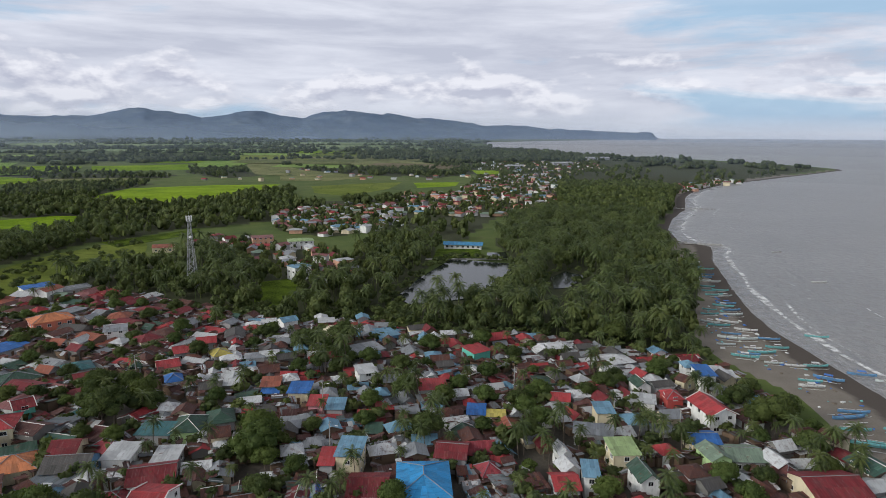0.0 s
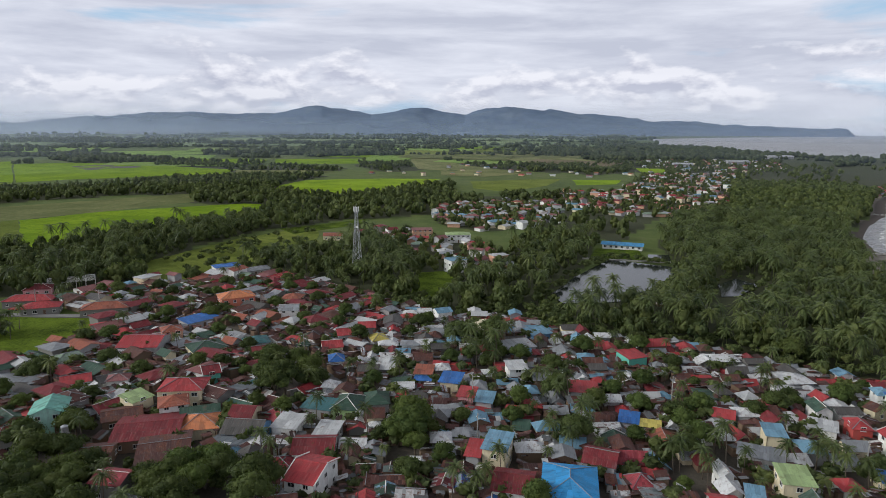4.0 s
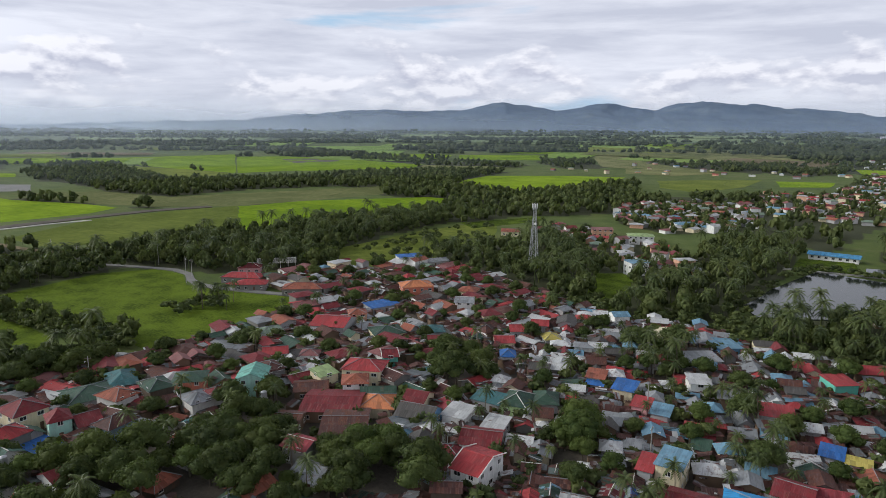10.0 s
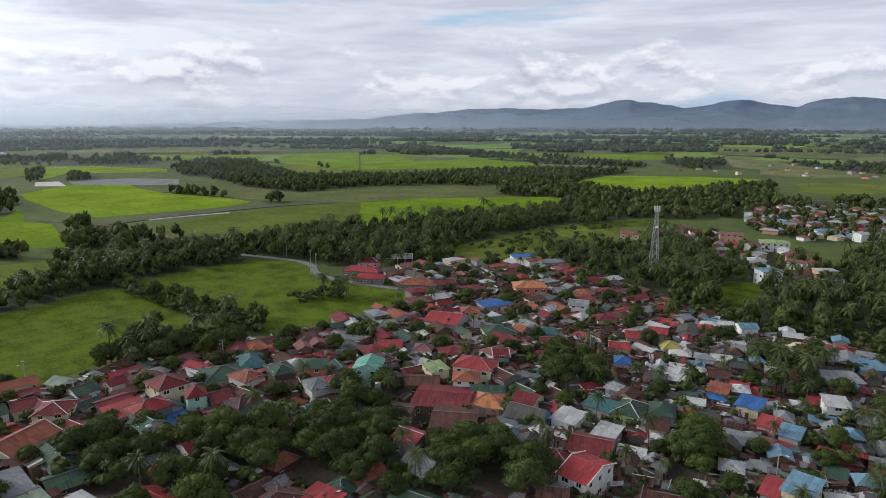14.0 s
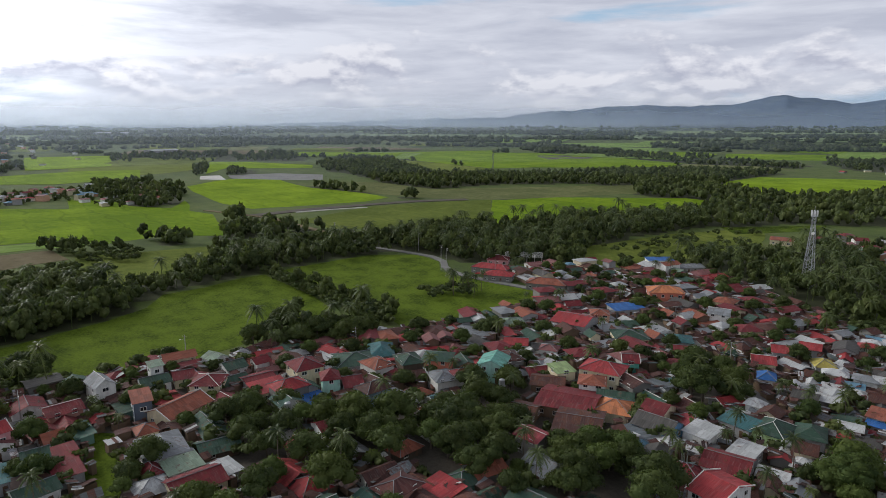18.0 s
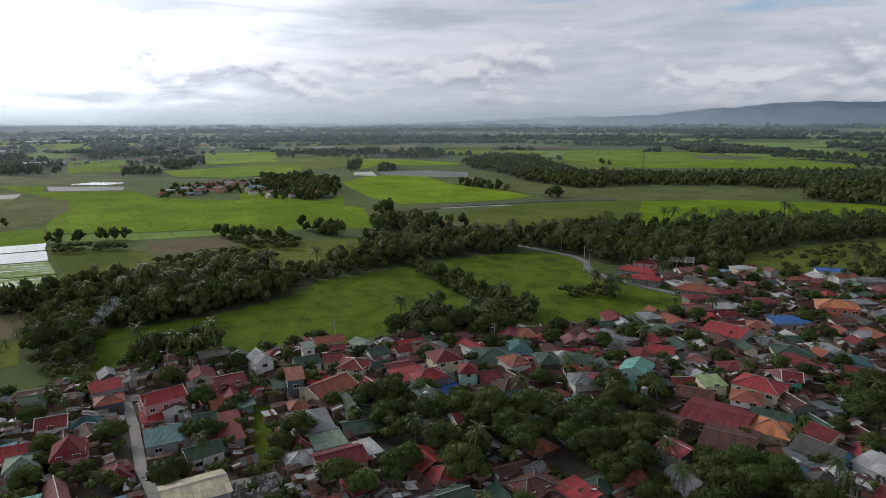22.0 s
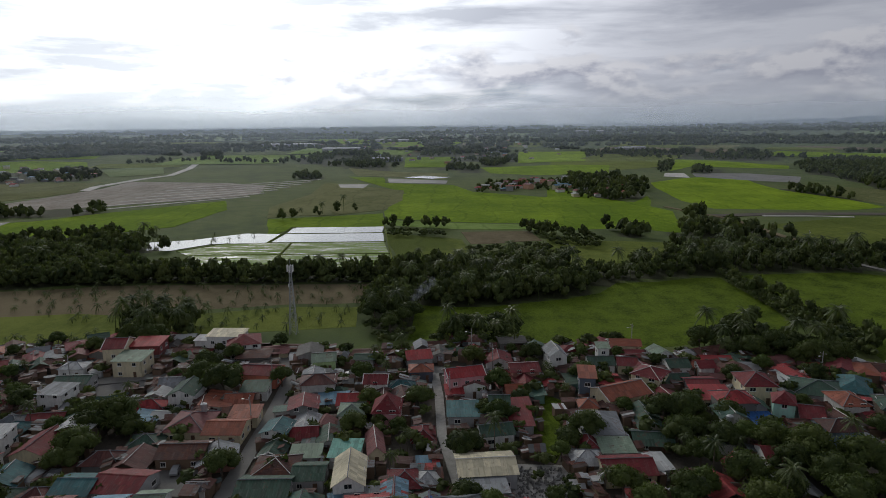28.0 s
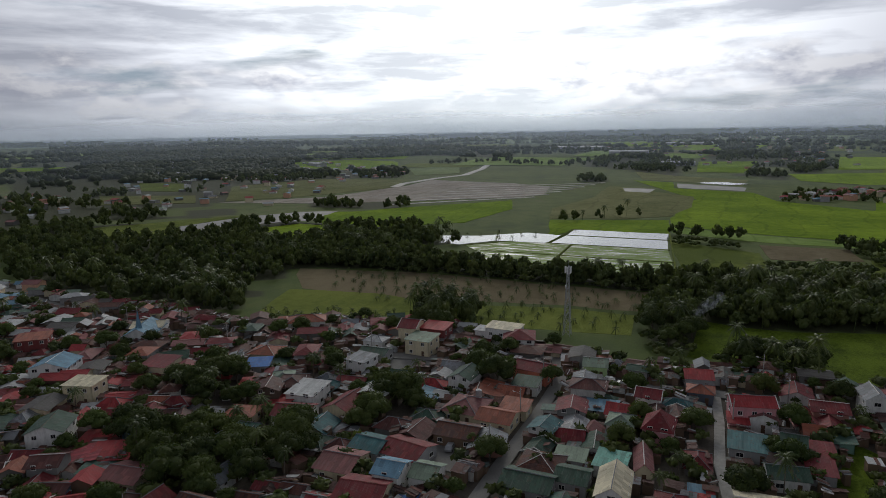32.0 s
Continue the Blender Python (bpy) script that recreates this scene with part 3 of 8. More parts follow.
wood(11.5, 0.8, [(-894, 163), (-898, 211), (-869, 242), (-743, 234), (-629, 192), (-607, 154), (-654, 148), (-752, 145)])
wood(9, 1, [(-528, 195), (-543, 213), (-496, 197), (-490, 183)])
wood(10.2, 0.8, [(-450, 170), (-456, 188), (-460, 203), (-434, 216), (-399, 224), (-399, 183), (-425, 164)])
thicket([(-448, 115), (-441, 137), (-414, 132), (-419, 114)])
wood(11.5, 1, [(-884, 389), (-830, 392), (-770, 360), (-790, 351)])
wood(11.5, 1, [(-1008, 377), (-1008, 412), (-921, 377), (-921, 348)])
wood(11.5, 1, [(-1123, 361), (-1101, 385), (-944, 323), (-934, 307)])
wood(15.4, 1, [(-1187, 1214), (-1090, 1259), (-824, 1239), (-671, 1257), (-664, 1095), (-800, 1102), (-961, 1110), (-1079, 1124)])
wood(14.1, 1, [(-661, 1193), (-607, 1205), (-502, 1192), (-463, 1194), (-462, 1121), (-535, 1063), (-632, 1023)])
wood(14.1, 1, [(-524, 1375), (-403, 1355), (-314, 1201), (-356, 1122), (-458, 1232)])
wood(16.6, 1, [(-721, 1571), (-543, 1692), (-482, 1575), (-654, 1455)])
wood(14.1, 0.8, [(-1110, 792), (-1078, 808), (-1020, 761), (-1038, 742)])
wood(12.8, 0.8, [(-979, 785), (-933, 789), (-831, 740), (-782, 694), (-840, 710), (-928, 746)])
wood(10.2, 0.9, [(-495, 469), (-476, 506), (-446, 491), (-452, 441)])
wood(7.7, 1, [(-543, 385), (-530, 399), (-514, 387), (-527, 374)])
wood(14.1, 1, [(-313, 1381), (-207, 1382), (-3, 1406), (73, 1329), (60, 1230), (7, 1158), (-85, 1228), (-181, 1209), (-280, 1286)])
wood(12.8, 1, [(-178, 763), (-116, 745), (-23, 794), (7, 764), (-25, 701), (-78, 684), (-91, 625), (-140, 601)])
wood(17.9, 0.85, [(-9, 1963), (374, 2069), (261, 1419), (151, 1383), (94, 1234), (7, 1329)])
wood(15.4, 0.9, [(-335, 1487), (-191, 1387), (-29, 1374), (90, 1441), (70, 1292), (-70, 1184), (-190, 1297)])
wood(14.1, 1, [(-1450, -308), (-1533, -263), (-1518, -186), (-1361, -99), (-1046, -81), (-1036, -111), (-1151, -184), (-1235, -264)])
wood(11.5, 1, [(-1084, -1), (-1117, 47), (-978, 49), (-987, 2)])
wood(11.5, 1, [(-992, -240), (-1001, -195), (-897, -172), (-890, -210)])
wood(11.5, 0.9, [(-1279, 65), (-1379, 161), (-1277, 149), (-1115, 83), (-1125, 61)])
wood(15, 0.8, [(-785, 152), (-816, 218), (-732, 223), (-615, 175), (-632, 134)])
thicket([(-442, -42), (-435, -1), (-420, 0), (-417, -38)])
thicket([(-421, 59), (-409, 101), (-374, 89), (-384, 67)])
wood(9, 1, [(-434, 112), (-430, 135), (-412, 130), (-411, 109)])
thicket([(-377, 11), (-382, 53), (-356, 75), (-341, 47), (-356, 16)])
wood(9, 0.8, [(-448, 177), (-424, 207), (-402, 196), (-410, 149), (-439, 155)])
wood(14.1, 0.8, [(-1375, -1840), (-1599, -1324), (-1393, -982), (-1180, -936), (-1013, -791), (-1024, -724), (-925, -622), (-762, -635), (-785, -760), (-743, -783), (-718, -970)])
wood(12.8, 1, [(-1017, -659), (-1081, -602), (-985, -527), (-900, -512), (-905, -577)])
wood(11.5, 0.9, [(-465, -493), (-502, -481), (-454, -430), (-429, -449)])
wood(11.5, 0.9, [(-437, -594), (-441, -535), (-431, -471), (-400, -487), (-396, -540)])
wood(11.5, 0.9, [(-580, -786), (-600, -753), (-556, -699), (-539, -731)])
wood(11.5, 0.7, [(-569, -433), (-600, -322), (-547, -294), (-528, -395)])
wood(17.9, 0.85, [(-1570, -1106), (-1774, -760), (-1697, -585), (-1450, -500), (-1483, -728), (-1351, -873)])
wood(17.9, 0.85, [(-1866, -62), (-1679, 149), (-1407, 126), (-1177, 0), (-1399, -56)])
wood(15.4, 1, [(20, 450), (60, 600), (100, 680), (60, 760), (-20, 700), (-40, 520)])
wood(24.3, 1, [(150, 880), (200, 1010), (340, 1010), (500, 1080), (640, 1210), (830, 1335), (780, 1440), (640, 1620), (480, 1760), (330, 1890), (200, 1950), (150, 1500), (100, 1100), (60, 900)])
wood(26.9, 0.6, [(-919, -1557), (-1478, -1196), (-1117, -628), (-900, -560), (-500, -520), (-337, -582)])
wood(19.2, 1, [(-300, -520), (-360, -540), (-500, -640), (-500, -900), (-300, -900)])

az = np.concatenate([np.arange(-60, 70, 0.6), np.arange(70, 300, 2.0)])
rad = np.concatenate([np.arange(0, 90, 15.0), 90 * 1.022 ** np.arange(0, 183)])
A, Rr = np.meshgrid(np.radians(az), rad)
X, Y = Rr * np.sin(A), Rr * np.cos(A)
wet = inside(SEA, X, Y)
off = away(SHORE, X, Y)
sd = np.where(wet, off, -off)
Z = land(X, Y) - np.where(sd < 0, 0.8 * np.clip((sd + 26) / 26, 0, 1), 0.8 + np.minimum(sd * 0.06, 5.0))
NA = len(az)
faces = []
for i in range(len(rad) - 1):
    for j in range(NA):
        k = (j + 1) % NA
        faces.append((i * NA + k, i * NA + j, (i + 1) * NA + j, (i + 1) * NA + k))
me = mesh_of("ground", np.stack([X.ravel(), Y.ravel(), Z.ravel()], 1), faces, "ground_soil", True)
between = inside(BEACH_TOP + SHORE[17::-1], X, Y) | wet
me.attributes.new("beach", "FLOAT", "POINT").data.foreach_set("value", between.ravel().astype(np.float32))
me.attributes.new("wet", "FLOAT", "POINT").data.foreach_set("value", np.clip(1 + sd / 18, 0, 1).ravel().astype(np.float32))
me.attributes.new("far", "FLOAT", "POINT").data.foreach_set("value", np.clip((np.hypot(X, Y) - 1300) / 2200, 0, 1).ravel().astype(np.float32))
# where the ground colour is darkened: woods and hamlets
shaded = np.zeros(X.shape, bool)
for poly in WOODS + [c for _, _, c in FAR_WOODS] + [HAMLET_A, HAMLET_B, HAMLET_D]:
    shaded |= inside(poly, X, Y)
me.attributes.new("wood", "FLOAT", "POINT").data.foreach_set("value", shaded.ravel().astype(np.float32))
me.attributes.new("town", "FLOAT", "POINT").data.foreach_set("value", inside(TOWN, X, Y).ravel().astype(np.float32))
tagged(new("ground", me), "grassy and earthen coastal plain rising to hills", "ground", kind="structure")

az_s = np.arange(0, 175, 1.5)
rad_s = 95 * 1.05 ** np.arange(0, 81)
A, Rr = np.meshgrid(np.radians(az_s), rad_s)
X, Y = Rr * np.sin(A), Rr * np.cos(A)
n_s = len(az_s)
faces = [(i * n_s + j + 1, i * n_s + j, (i + 1) * n_s + j, (i + 1) * n_s + j + 1) for i in range(len(rad_s) - 1) for j in range(n_s - 1)]
me = mesh_of("water", np.stack([X.ravel(), Y.ravel(), land(X, Y).ravel() - 0.8], 1), faces, "sea_water", True)
tagged(new("water", me), "grey-brown sea with low choppy waves", "sea", kind="structure")

# surf along the beach
for name, start, width, wob, seed in (("wash", 0.0, 13.0, 2.0, 1), ("surf", 9.0, 3.6, 3.0, 1), ("surf", 15.0, 1.6, 5.0, 2), ("surf", 30.0, 2.0, 10.0, 3), ("surf", 50.0, 1.4, 14.0, 4)):
    pts = []
    for (ax, ay), (bx, by) in zip(SHORE[1:16], SHORE[2:17]):
        steps = max(2, int(math.hypot(bx - ax, by - ay) / 4))
        pts += [(ax + (bx - ax) * i / steps, ay + (by - ay) * i / steps) for i in range(steps)]
    P = np.array(pts)
    for _ in range(12):
        P[1:-1] = (P[:-2] + 2 * P[1:-1] + P[2:]) / 4
    N = np.gradient(P, axis=0)
    N = np.stack([N[:, 1], -N[:, 0]], 1) / np.hypot(N[:, 0], N[:, 1])[:, None]
    wv = np.array([noise.noise((i * 0.09, seed * 7.3, 0)) for i in range(len(P))])
    w2 = np.array([max(0.15, 0.6 + noise.noise((i * 0.13, seed * 3.1, 5))) for i in range(len(P))])
    inner = P + N * (start + wob * wv)[:, None]
    outer = inner + N * (width * w2)[:, None]
    lift = -0.75 if name == "wash" else -0.70
    verts = [(*a, lift) for a in inner] + [(*b, lift) for b in outer]
    n = len(P)
    keep = [i for i in range(n - 1) if start < 12 or noise.noise((i * 0.05, seed * 1.7, 9)) > 0.12]
    tagged(new(name, mesh_of(name, verts, [(i, i + n, i + n + 1, i + 1) for i in keep], "wash" if name == "wash" else "foam")), "thin milky wash running up the sand" if name == "wash" else "white broken surf on the shore", "surf", kind="structure")

# ---- hills on the horizon ----
RIDGE = [(80, -0.45), (70, -0.28), (64, -0.05), (58, 0.10), (54, 0.16), (51, 0.34), (47.5, 0.30), (45, 0.55), (41.5, 0.92), (38, 1.16), (35.5, 1.34), (33, 1.36), (30, 1.18), (27.5, 1.32), (25.5, 1.78),
         (23.5, 2.08), (21.5, 1.72), (19.3, 1.30), (17.0, 1.66), (14.9, 2.06), (13.0, 1.62), (11.2, 1.38), (9.4, 1.82), (7.2, 2.06), (4.5, 1.86), (2.6, 1.66), (0, 1.42), (-3, 1.02),
         (-6, 0.82), (-10, 0.60), (-15, 0.40), (-18.6, 0.26), (-19.3, -0.3)]
FRONT = [(70, -0.6), (64, -0.45), (50, -0.15), (44, 0.1), (40, 0.45), (36, 0.7), (33, 0.8), (29, 0.55), (25, 0.5), (21, 0.55), (18, 0.75), (15, 0.8), (12.5, 0.45), (10.5, 0.85), (8.5, 0.6), (5, 0.75), (1, 0.55),
         (-2, 0.35), (-5, -0.1), (-7, -0.4)]


def hills(name, profile, r0, r1, rough, seed, label):
    az = np.arange(profile[0][0], profile[-1][0], -0.12)
    el = np.interp(-az, [-a for a, _ in profile], [e for _, e in profile])
    rows = np.linspace(0, 1, 30)
    V = []
    for t in rows:
        r = r0 + (r1 - r0) * t
        for a, e in zip(az, el):
            x, y = -r * math.sin(radians(a)), r * math.cos(radians(a))
            base = float(land(x, y)) - 6
            top = 75 + r1 * math.tan(radians(e))
            g = 0.8 * noise.fractal((x * 0.0021 + seed, y * 0.0021, seed), 0.9, 2.0, 5)
            k = min(t * (1 + 0.7 * rough * g * (1 - t)) + 0.10 * rough * g * math.sin(math.pi * t), 0.15 + 0.85 * t)
            crest = rough * 13 * noise.fractal((x * 0.006, y * 0.006, seed), 0.9, 2.0, 4) * t
            V.append((x, y, base + (top - base) * max(k, 0) + (crest if e > 0.05 else 0)))
    n = len(az)
    F = [(i * n + j, i * n + j + 1, (i + 1) * n + j + 1, (i + 1) * n + j) for i in range(len(rows) - 1) for j in range(n - 1)]
    me = mesh_of(name, V, F, "hazed_hills", True)
    return tagged(new(name, me), label, "hills", kind="structure")


# upright curved sheets added round the plain to imitate haze
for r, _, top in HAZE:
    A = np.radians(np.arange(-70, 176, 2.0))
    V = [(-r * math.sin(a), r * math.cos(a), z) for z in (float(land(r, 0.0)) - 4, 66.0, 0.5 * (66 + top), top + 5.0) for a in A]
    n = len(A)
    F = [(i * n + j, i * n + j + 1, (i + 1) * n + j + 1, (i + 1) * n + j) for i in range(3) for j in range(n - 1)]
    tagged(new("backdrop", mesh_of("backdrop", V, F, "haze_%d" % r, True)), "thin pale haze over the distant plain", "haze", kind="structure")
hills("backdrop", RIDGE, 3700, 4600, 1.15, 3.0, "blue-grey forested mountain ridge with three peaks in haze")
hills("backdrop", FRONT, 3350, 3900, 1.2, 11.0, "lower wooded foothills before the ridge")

# ---- fields, ponds, roads ----
LEVEL = [0.02]


def plot(name, corners, mat, label, category, z=None):
    """A level piece of ground with a raised rim of its own thickness."""
    LEVEL[0] += 0.004
    z = LEVEL[0] if z is None else z
    n = len(corners)
    c = np.array(corners, float)
    area = sum(a[0] * b[1] - b[0] * a[1] for a, b in zip(corners, corners[1:] + corners[:1]))
    if area < 0:
        c = c[::-1]
    if np.hypot(c[:, 0], c[:, 1]).max() > 1150:
        bm = bmesh.new()
        bm.faces.new([bm.verts.new((x, y, 0)) for x, y in c])
        bmesh.ops.triangulate(bm, faces=bm.faces[:])
        for _ in range(4):
            long = [e for e in bm.edges if e.calc_length() > 70]
            if long:
                bmesh.ops.subdivide_edges(bm, edges=long, cuts=1)
                bmesh.ops.triangulate(bm, faces=[f for f in bm.faces if len(f.verts) > 3])
        for v in bm.verts:
            v.co.z = 0.3 + z + float(land(v.co.x, v.co.y))
        me = bpy.data.meshes.new(name)
        bm.to_mesh(me), bm.free()
        me.materials.append(MATS[mat])
        return tagged(new(name, me), label, category, kind="structure")
    verts = [(x, y, z + float(land(x, y))) for x, y in c] + [(x, y, -0.3 + float(land(x, y))) for x, y in c]
    faces = [tuple(range(n))] + [((i + 1) % n, i, i + n, (i + 1) % n + n) for i in range(n)]
    return tagged(new(name, mesh_of(name, verts, faces, mat)), label, category, kind="structure")


def wavy(corners, step=14.0, amp=2.5, seed=0):
    """Breaks long straight borders into uneven ones."""
    out = []
    for i, ((ax, ay), (bx, by)) in enumerate(zip(corners, corners[1:] + corners[:1])):
        n = max(1, int(math.hypot(bx - ax, by - ay) / step))
        for k in range(n):
            x, y = ax + (bx - ax) * k / n, ay + (by - ay) * k / n
            out.append((x + amp * noise.noise((x * 0.05, y * 0.05, seed)), y + amp * noise.noise((x * 0.05, y * 0.05, seed + 9.0))))
    return out


MEADOW_W = [(-258, -14), (-254, 2), (-255, 17), (-260, 34), (-265, 50), (-275, 66), (-293, 78), (-294, 97), (-300, 117), (-302, 130), (-276, 129), (-249, 129), (-228, 126), (-222, 117), (-221, 104), (-208, 87), (-204, 67), (-204, 55), (-205, 31), (-212, 16), (-216, 1), (-213, -13)]
MEADOW_E = [(-303, 139), (-305, 150), (-309, 180), (-308, 197), (-293, 219), (-271, 217), (-250, 203), (-190, 212), (-178, 190), (-184, 134), (-214, 139), (-228, 134), (-250, 134), (-274, 134)]
HEDGE_LINE = [(-306, 134), (-274, 131), (-250, 131), (-228, 131), (-212, 137), (-196, 132)]
plot("meadow", wavy(MEADOW_W), "meadow", "bright green uneven grass meadow beside the village", "meadow")
plot("meadow", wavy(MEADOW_E, seed=2), "meadow", "bright green uneven grass meadow with a clump of palms", "meadow")
FIELDS = []
FIELD_LABELS = {"rice": "bright green rice field in plots", "yellow_grass": "yellow-green grassy field", "stubble": "pale olive harvested rice field", "fallow": "brown fallow field", "hazed_field": "hazy green field far over the plain",
                "bare_lots": "bare grey-brown graded building lots", "young_rice": "light green young rice paddy", "meadow": "green grass clearing among palms",
                "pale_grade": "pale graded building ground", "wet_mud": "grey wet ploughed paddy", "ploughed_earth": "dark ploughed earth field"}


def field(mat, corners):
    FIELDS.append((mat, corners))
    plot("field", wavy(corners, 14.0 if np.hypot(*corners[0]) < 700 else 30.0, seed=len(FIELDS)), mat, FIELD_LABELS[mat], "field")


field("fallow", [(-283, -221), (-296, -160), (-295, -34), (-262, -36), (-262, -64), (-250, -119), (-245, -192)])
field("yellow_grass", [(-248, -104), (-258, -64), (-256, -36), (-230, -34), (-222, -84), (-225, -106)])
field("yellow_grass", [(-243, -196), (-250, -150), (-244, -118), (-218, -116), (-206, -150), (-206, -182)])
field("meadow", [(-74, 250), (-88, 325), (-71, 338), (-58, 268)])
field("rice", [(-852, 318), (-877, 382), (-803, 372), (-690, 353), (-590, 373), (-544, 370), (-527, 333), (-536, 274), (-545, 226), (-604, 219), (-721, 233), (-788, 248), (-838, 298)])
field("rice", [(-731, 113), (-692, 143), (-633, 147), (-595, 173), (-649, 201), (-565, 179), (-534, 188), (-488, 174), (-470, 173), (-424, 156), (-439, 140), (-448, 115), (-440, 83), (-465, 70)])
field("stubble", [(-756, 387), (-693, 455), (-579, 456), (-547, 518), (-461, 673), (-406, 598), (-434, 504), (-462, 437), (-524, 391), (-578, 379), (-663, 374)])
field("yellow_grass", [(-456, 228), (-492, 311), (-483, 380), (-462, 437), (-355, 337), (-365, 298), (-369, 270), (-403, 227)])
field("rice", [(-458, 434), (-434, 504), (-347, 597), (-316, 594), (-285, 522), (-319, 443), (-330, 384), (-329, 344), (-335, 319)])
field("rice", [(-416, 815), (-420, 906), (-321, 971), (-231, 991), (-228, 883), (-256, 777), (-280, 685), (-315, 696), (-387, 731)])
field("yellow_grass", [(-1381, 220), (-1331, 298), (-1254, 408), (-1055, 343), (-1009, 281), (-990, 193), (-972, 153)])
field("rice", [(-1236, 432), (-1187, 496), (-1047, 548), (-982, 514), (-1057, 395), (-964, 330)])
field("pale_grade", [(-930, 311), (-929, 339), (-852, 318), (-877, 291)])
field("wet_mud", [(-922, 347), (-908, 421), (-845, 460), (-763, 415), (-803, 372), (-864, 330)])
field("yellow_grass", [(-1360, 685), (-1355, 798), (-1247, 762), (-1216, 637)])
field("rice", [(-1239, 845), (-1131, 1069), (-779, 736), (-923, 753), (-1052, 771)])
field("yellow_grass", [(-1066, 754), (-923, 753), (-769, 727), (-762, 679), (-789, 633), (-869, 637)])
field("rice", [(-1083, 1027), (-1017, 1096), (-897, 1131), (-751, 1110), (-649, 1090), (-615, 997), (-691, 872), (-756, 801), (-777, 738)])
field("ploughed_earth", [(-966, 1041), (-897, 1131), (-834, 1070), (-879, 982)])
field("rice", [(-815, 1328), (-736, 1353), (-726, 1285), (-762, 1254)])
field("rice", [(-705, 1358), (-540, 1447), (-491, 1319), (-584, 1277), (-662, 1265)])
field("stubble", [(-640, 1079), (-521, 1119), (-451, 1093), (-515, 1024), (-593, 979)])
field("stubble", [(-432, 1522), (-338, 1505), (-303, 1385), (-337, 1287), (-394, 1392)])
field("young_rice", [(-1182, 1364), (-1001, 1529), (-923, 1412), (-1090, 1259)])
field("yellow_grass", [(-247, 316), (-238, 398), (-224, 437), (-208, 466), (-171, 384), (-188, 329), (-182, 302), (-193, 271), (-216, 276)])
field("meadow", [(-231, 449), (-187, 516), (-180, 496), (-210, 427)])
field("yellow_grass", [(-178, 952), (-109, 1014), (-48, 1048), (-62, 911), (-105, 802), (-153, 843)])
field("stubble", [(-279, 1188), (-166, 1249), (-124, 1142), (-175, 1055), (-251, 1070)])
field("stubble", [(-387, 1378), (-356, 1509), (-271, 1353), (-270, 1193), (-333, 1227)])
field("stubble", [(-305, 1584), (-117, 1655), (-5, 1563), (-4, 1461), (-162, 1476), (-278, 1509)])
field("rice", [(84, 1359), (148, 1358), (129, 1251), (87, 1257)])
field("rice", [(-31, 1033), (45, 1052), (35, 964), (-21, 934)])
field("stubble", [(-422, 1471), (-304, 1400), (-186, 1268), (-113, 1196), (-185, 1126), (-298, 1268)])
field("rice", [(-695, -48), (-702, 28), (-635, 112), (-469, 86), (-487, 3), (-507, -47), (-551, -54)])
field("young_rice", [(-502, -50), (-482, 3), (-468, 65), (-444, 94), (-452, 3), (-475, -45)])
field("fallow", [(-440, 10), (-440, 57), (-403, 60), (-393, 15)])
field("yellow_grass", [(-438, -42), (-411, 9), (-376, 14), (-345, 1), (-349, -26), (-407, -38)])
field("rice", [(-934, -144), (-910, -88), (-821, -79), (-786, 7), (-702, 28), (-692, -42), (-760, -71)])
field("stubble", [(-695, -147), (-841, -159), (-728, -50), (-632, -44), (-561, -56), (-531, -95), (-530, -128), (-516, -145), (-587, -164), (-636, -156)])
field("rice", [(-513, -144), (-525, -94), (-538, -54), (-466, -47), (-470, -114), (-421, -120)])
field("wet_mud", [(-812, -137), (-809, -99), (-759, -99), (-771, -128)])
field("wet_mud", [(-891, -83), (-848, 1), (-804, -2), (-827, -75)])
field("rice", [(-1386, -90), (-1397, 16), (-1112, -6), (-1116, -74)])
field("rice", [(-1086, 55), (-1140, 201), (-1106, 275), (-944, 234), (-912, 129), (-961, 64)])
field("rice", [(-1501, 163), (-1482, 315), (-1232, 261), (-1205, 130)])
field("stubble", [(-1120, -171), (-1031, -99), (-966, 2), (-876, -5), (-946, -132)])
field("yellow_grass", [(-408, 64), (-391, 136), (-355, 124), (-314, 84), (-324, 56)])
field("rice", [(-499, -367), (-513, -334), (-554, -304), (-644, -222), (-574, -198), (-477, -205), (-448, -241), (-407, -295), (-451, -327)])
field("rice", [(-394, -352), (-428, -332), (-426, -299), (-378, -275), (-355, -303)])
field("wet_mud", [(-384, -420), (-452, -409), (-495, -383), (-510, -351), (-449, -337), (-410, -372), (-341, -359), (-350, -394)])
field("yellow_grass", [(-355, -486), (-390, -462), (-426, -446), (-458, -415), (-379, -420), (-339, -388), (-308, -423)])
field("bare_lots", [(-536, -529), (-624, -443), (-789, -423), (-886, -436), (-851, -294), (-815, -230), (-707, -206), (-672, -232), (-610, -327), (-565, -401)])
field("stubble", [(-713, -671), (-865, -633), (-882, -472), (-738, -429), (-619, -477), (-552, -529)])
field("rice", [(-1204, -954), (-1309, -846), (-1291, -718), (-1160, -646), (-1078, -724), (-1092, -852)])
field("hazed_field", [(-1138, -609), (-1220, -536), (-1032, -454), (-974, -511)])
field("yellow_grass", [(-730, -879), (-743, -783), (-634, -673), (-620, -758)])
field("stubble", [(-555, -743), (-595, -620), (-527, -550), (-480, -644)])
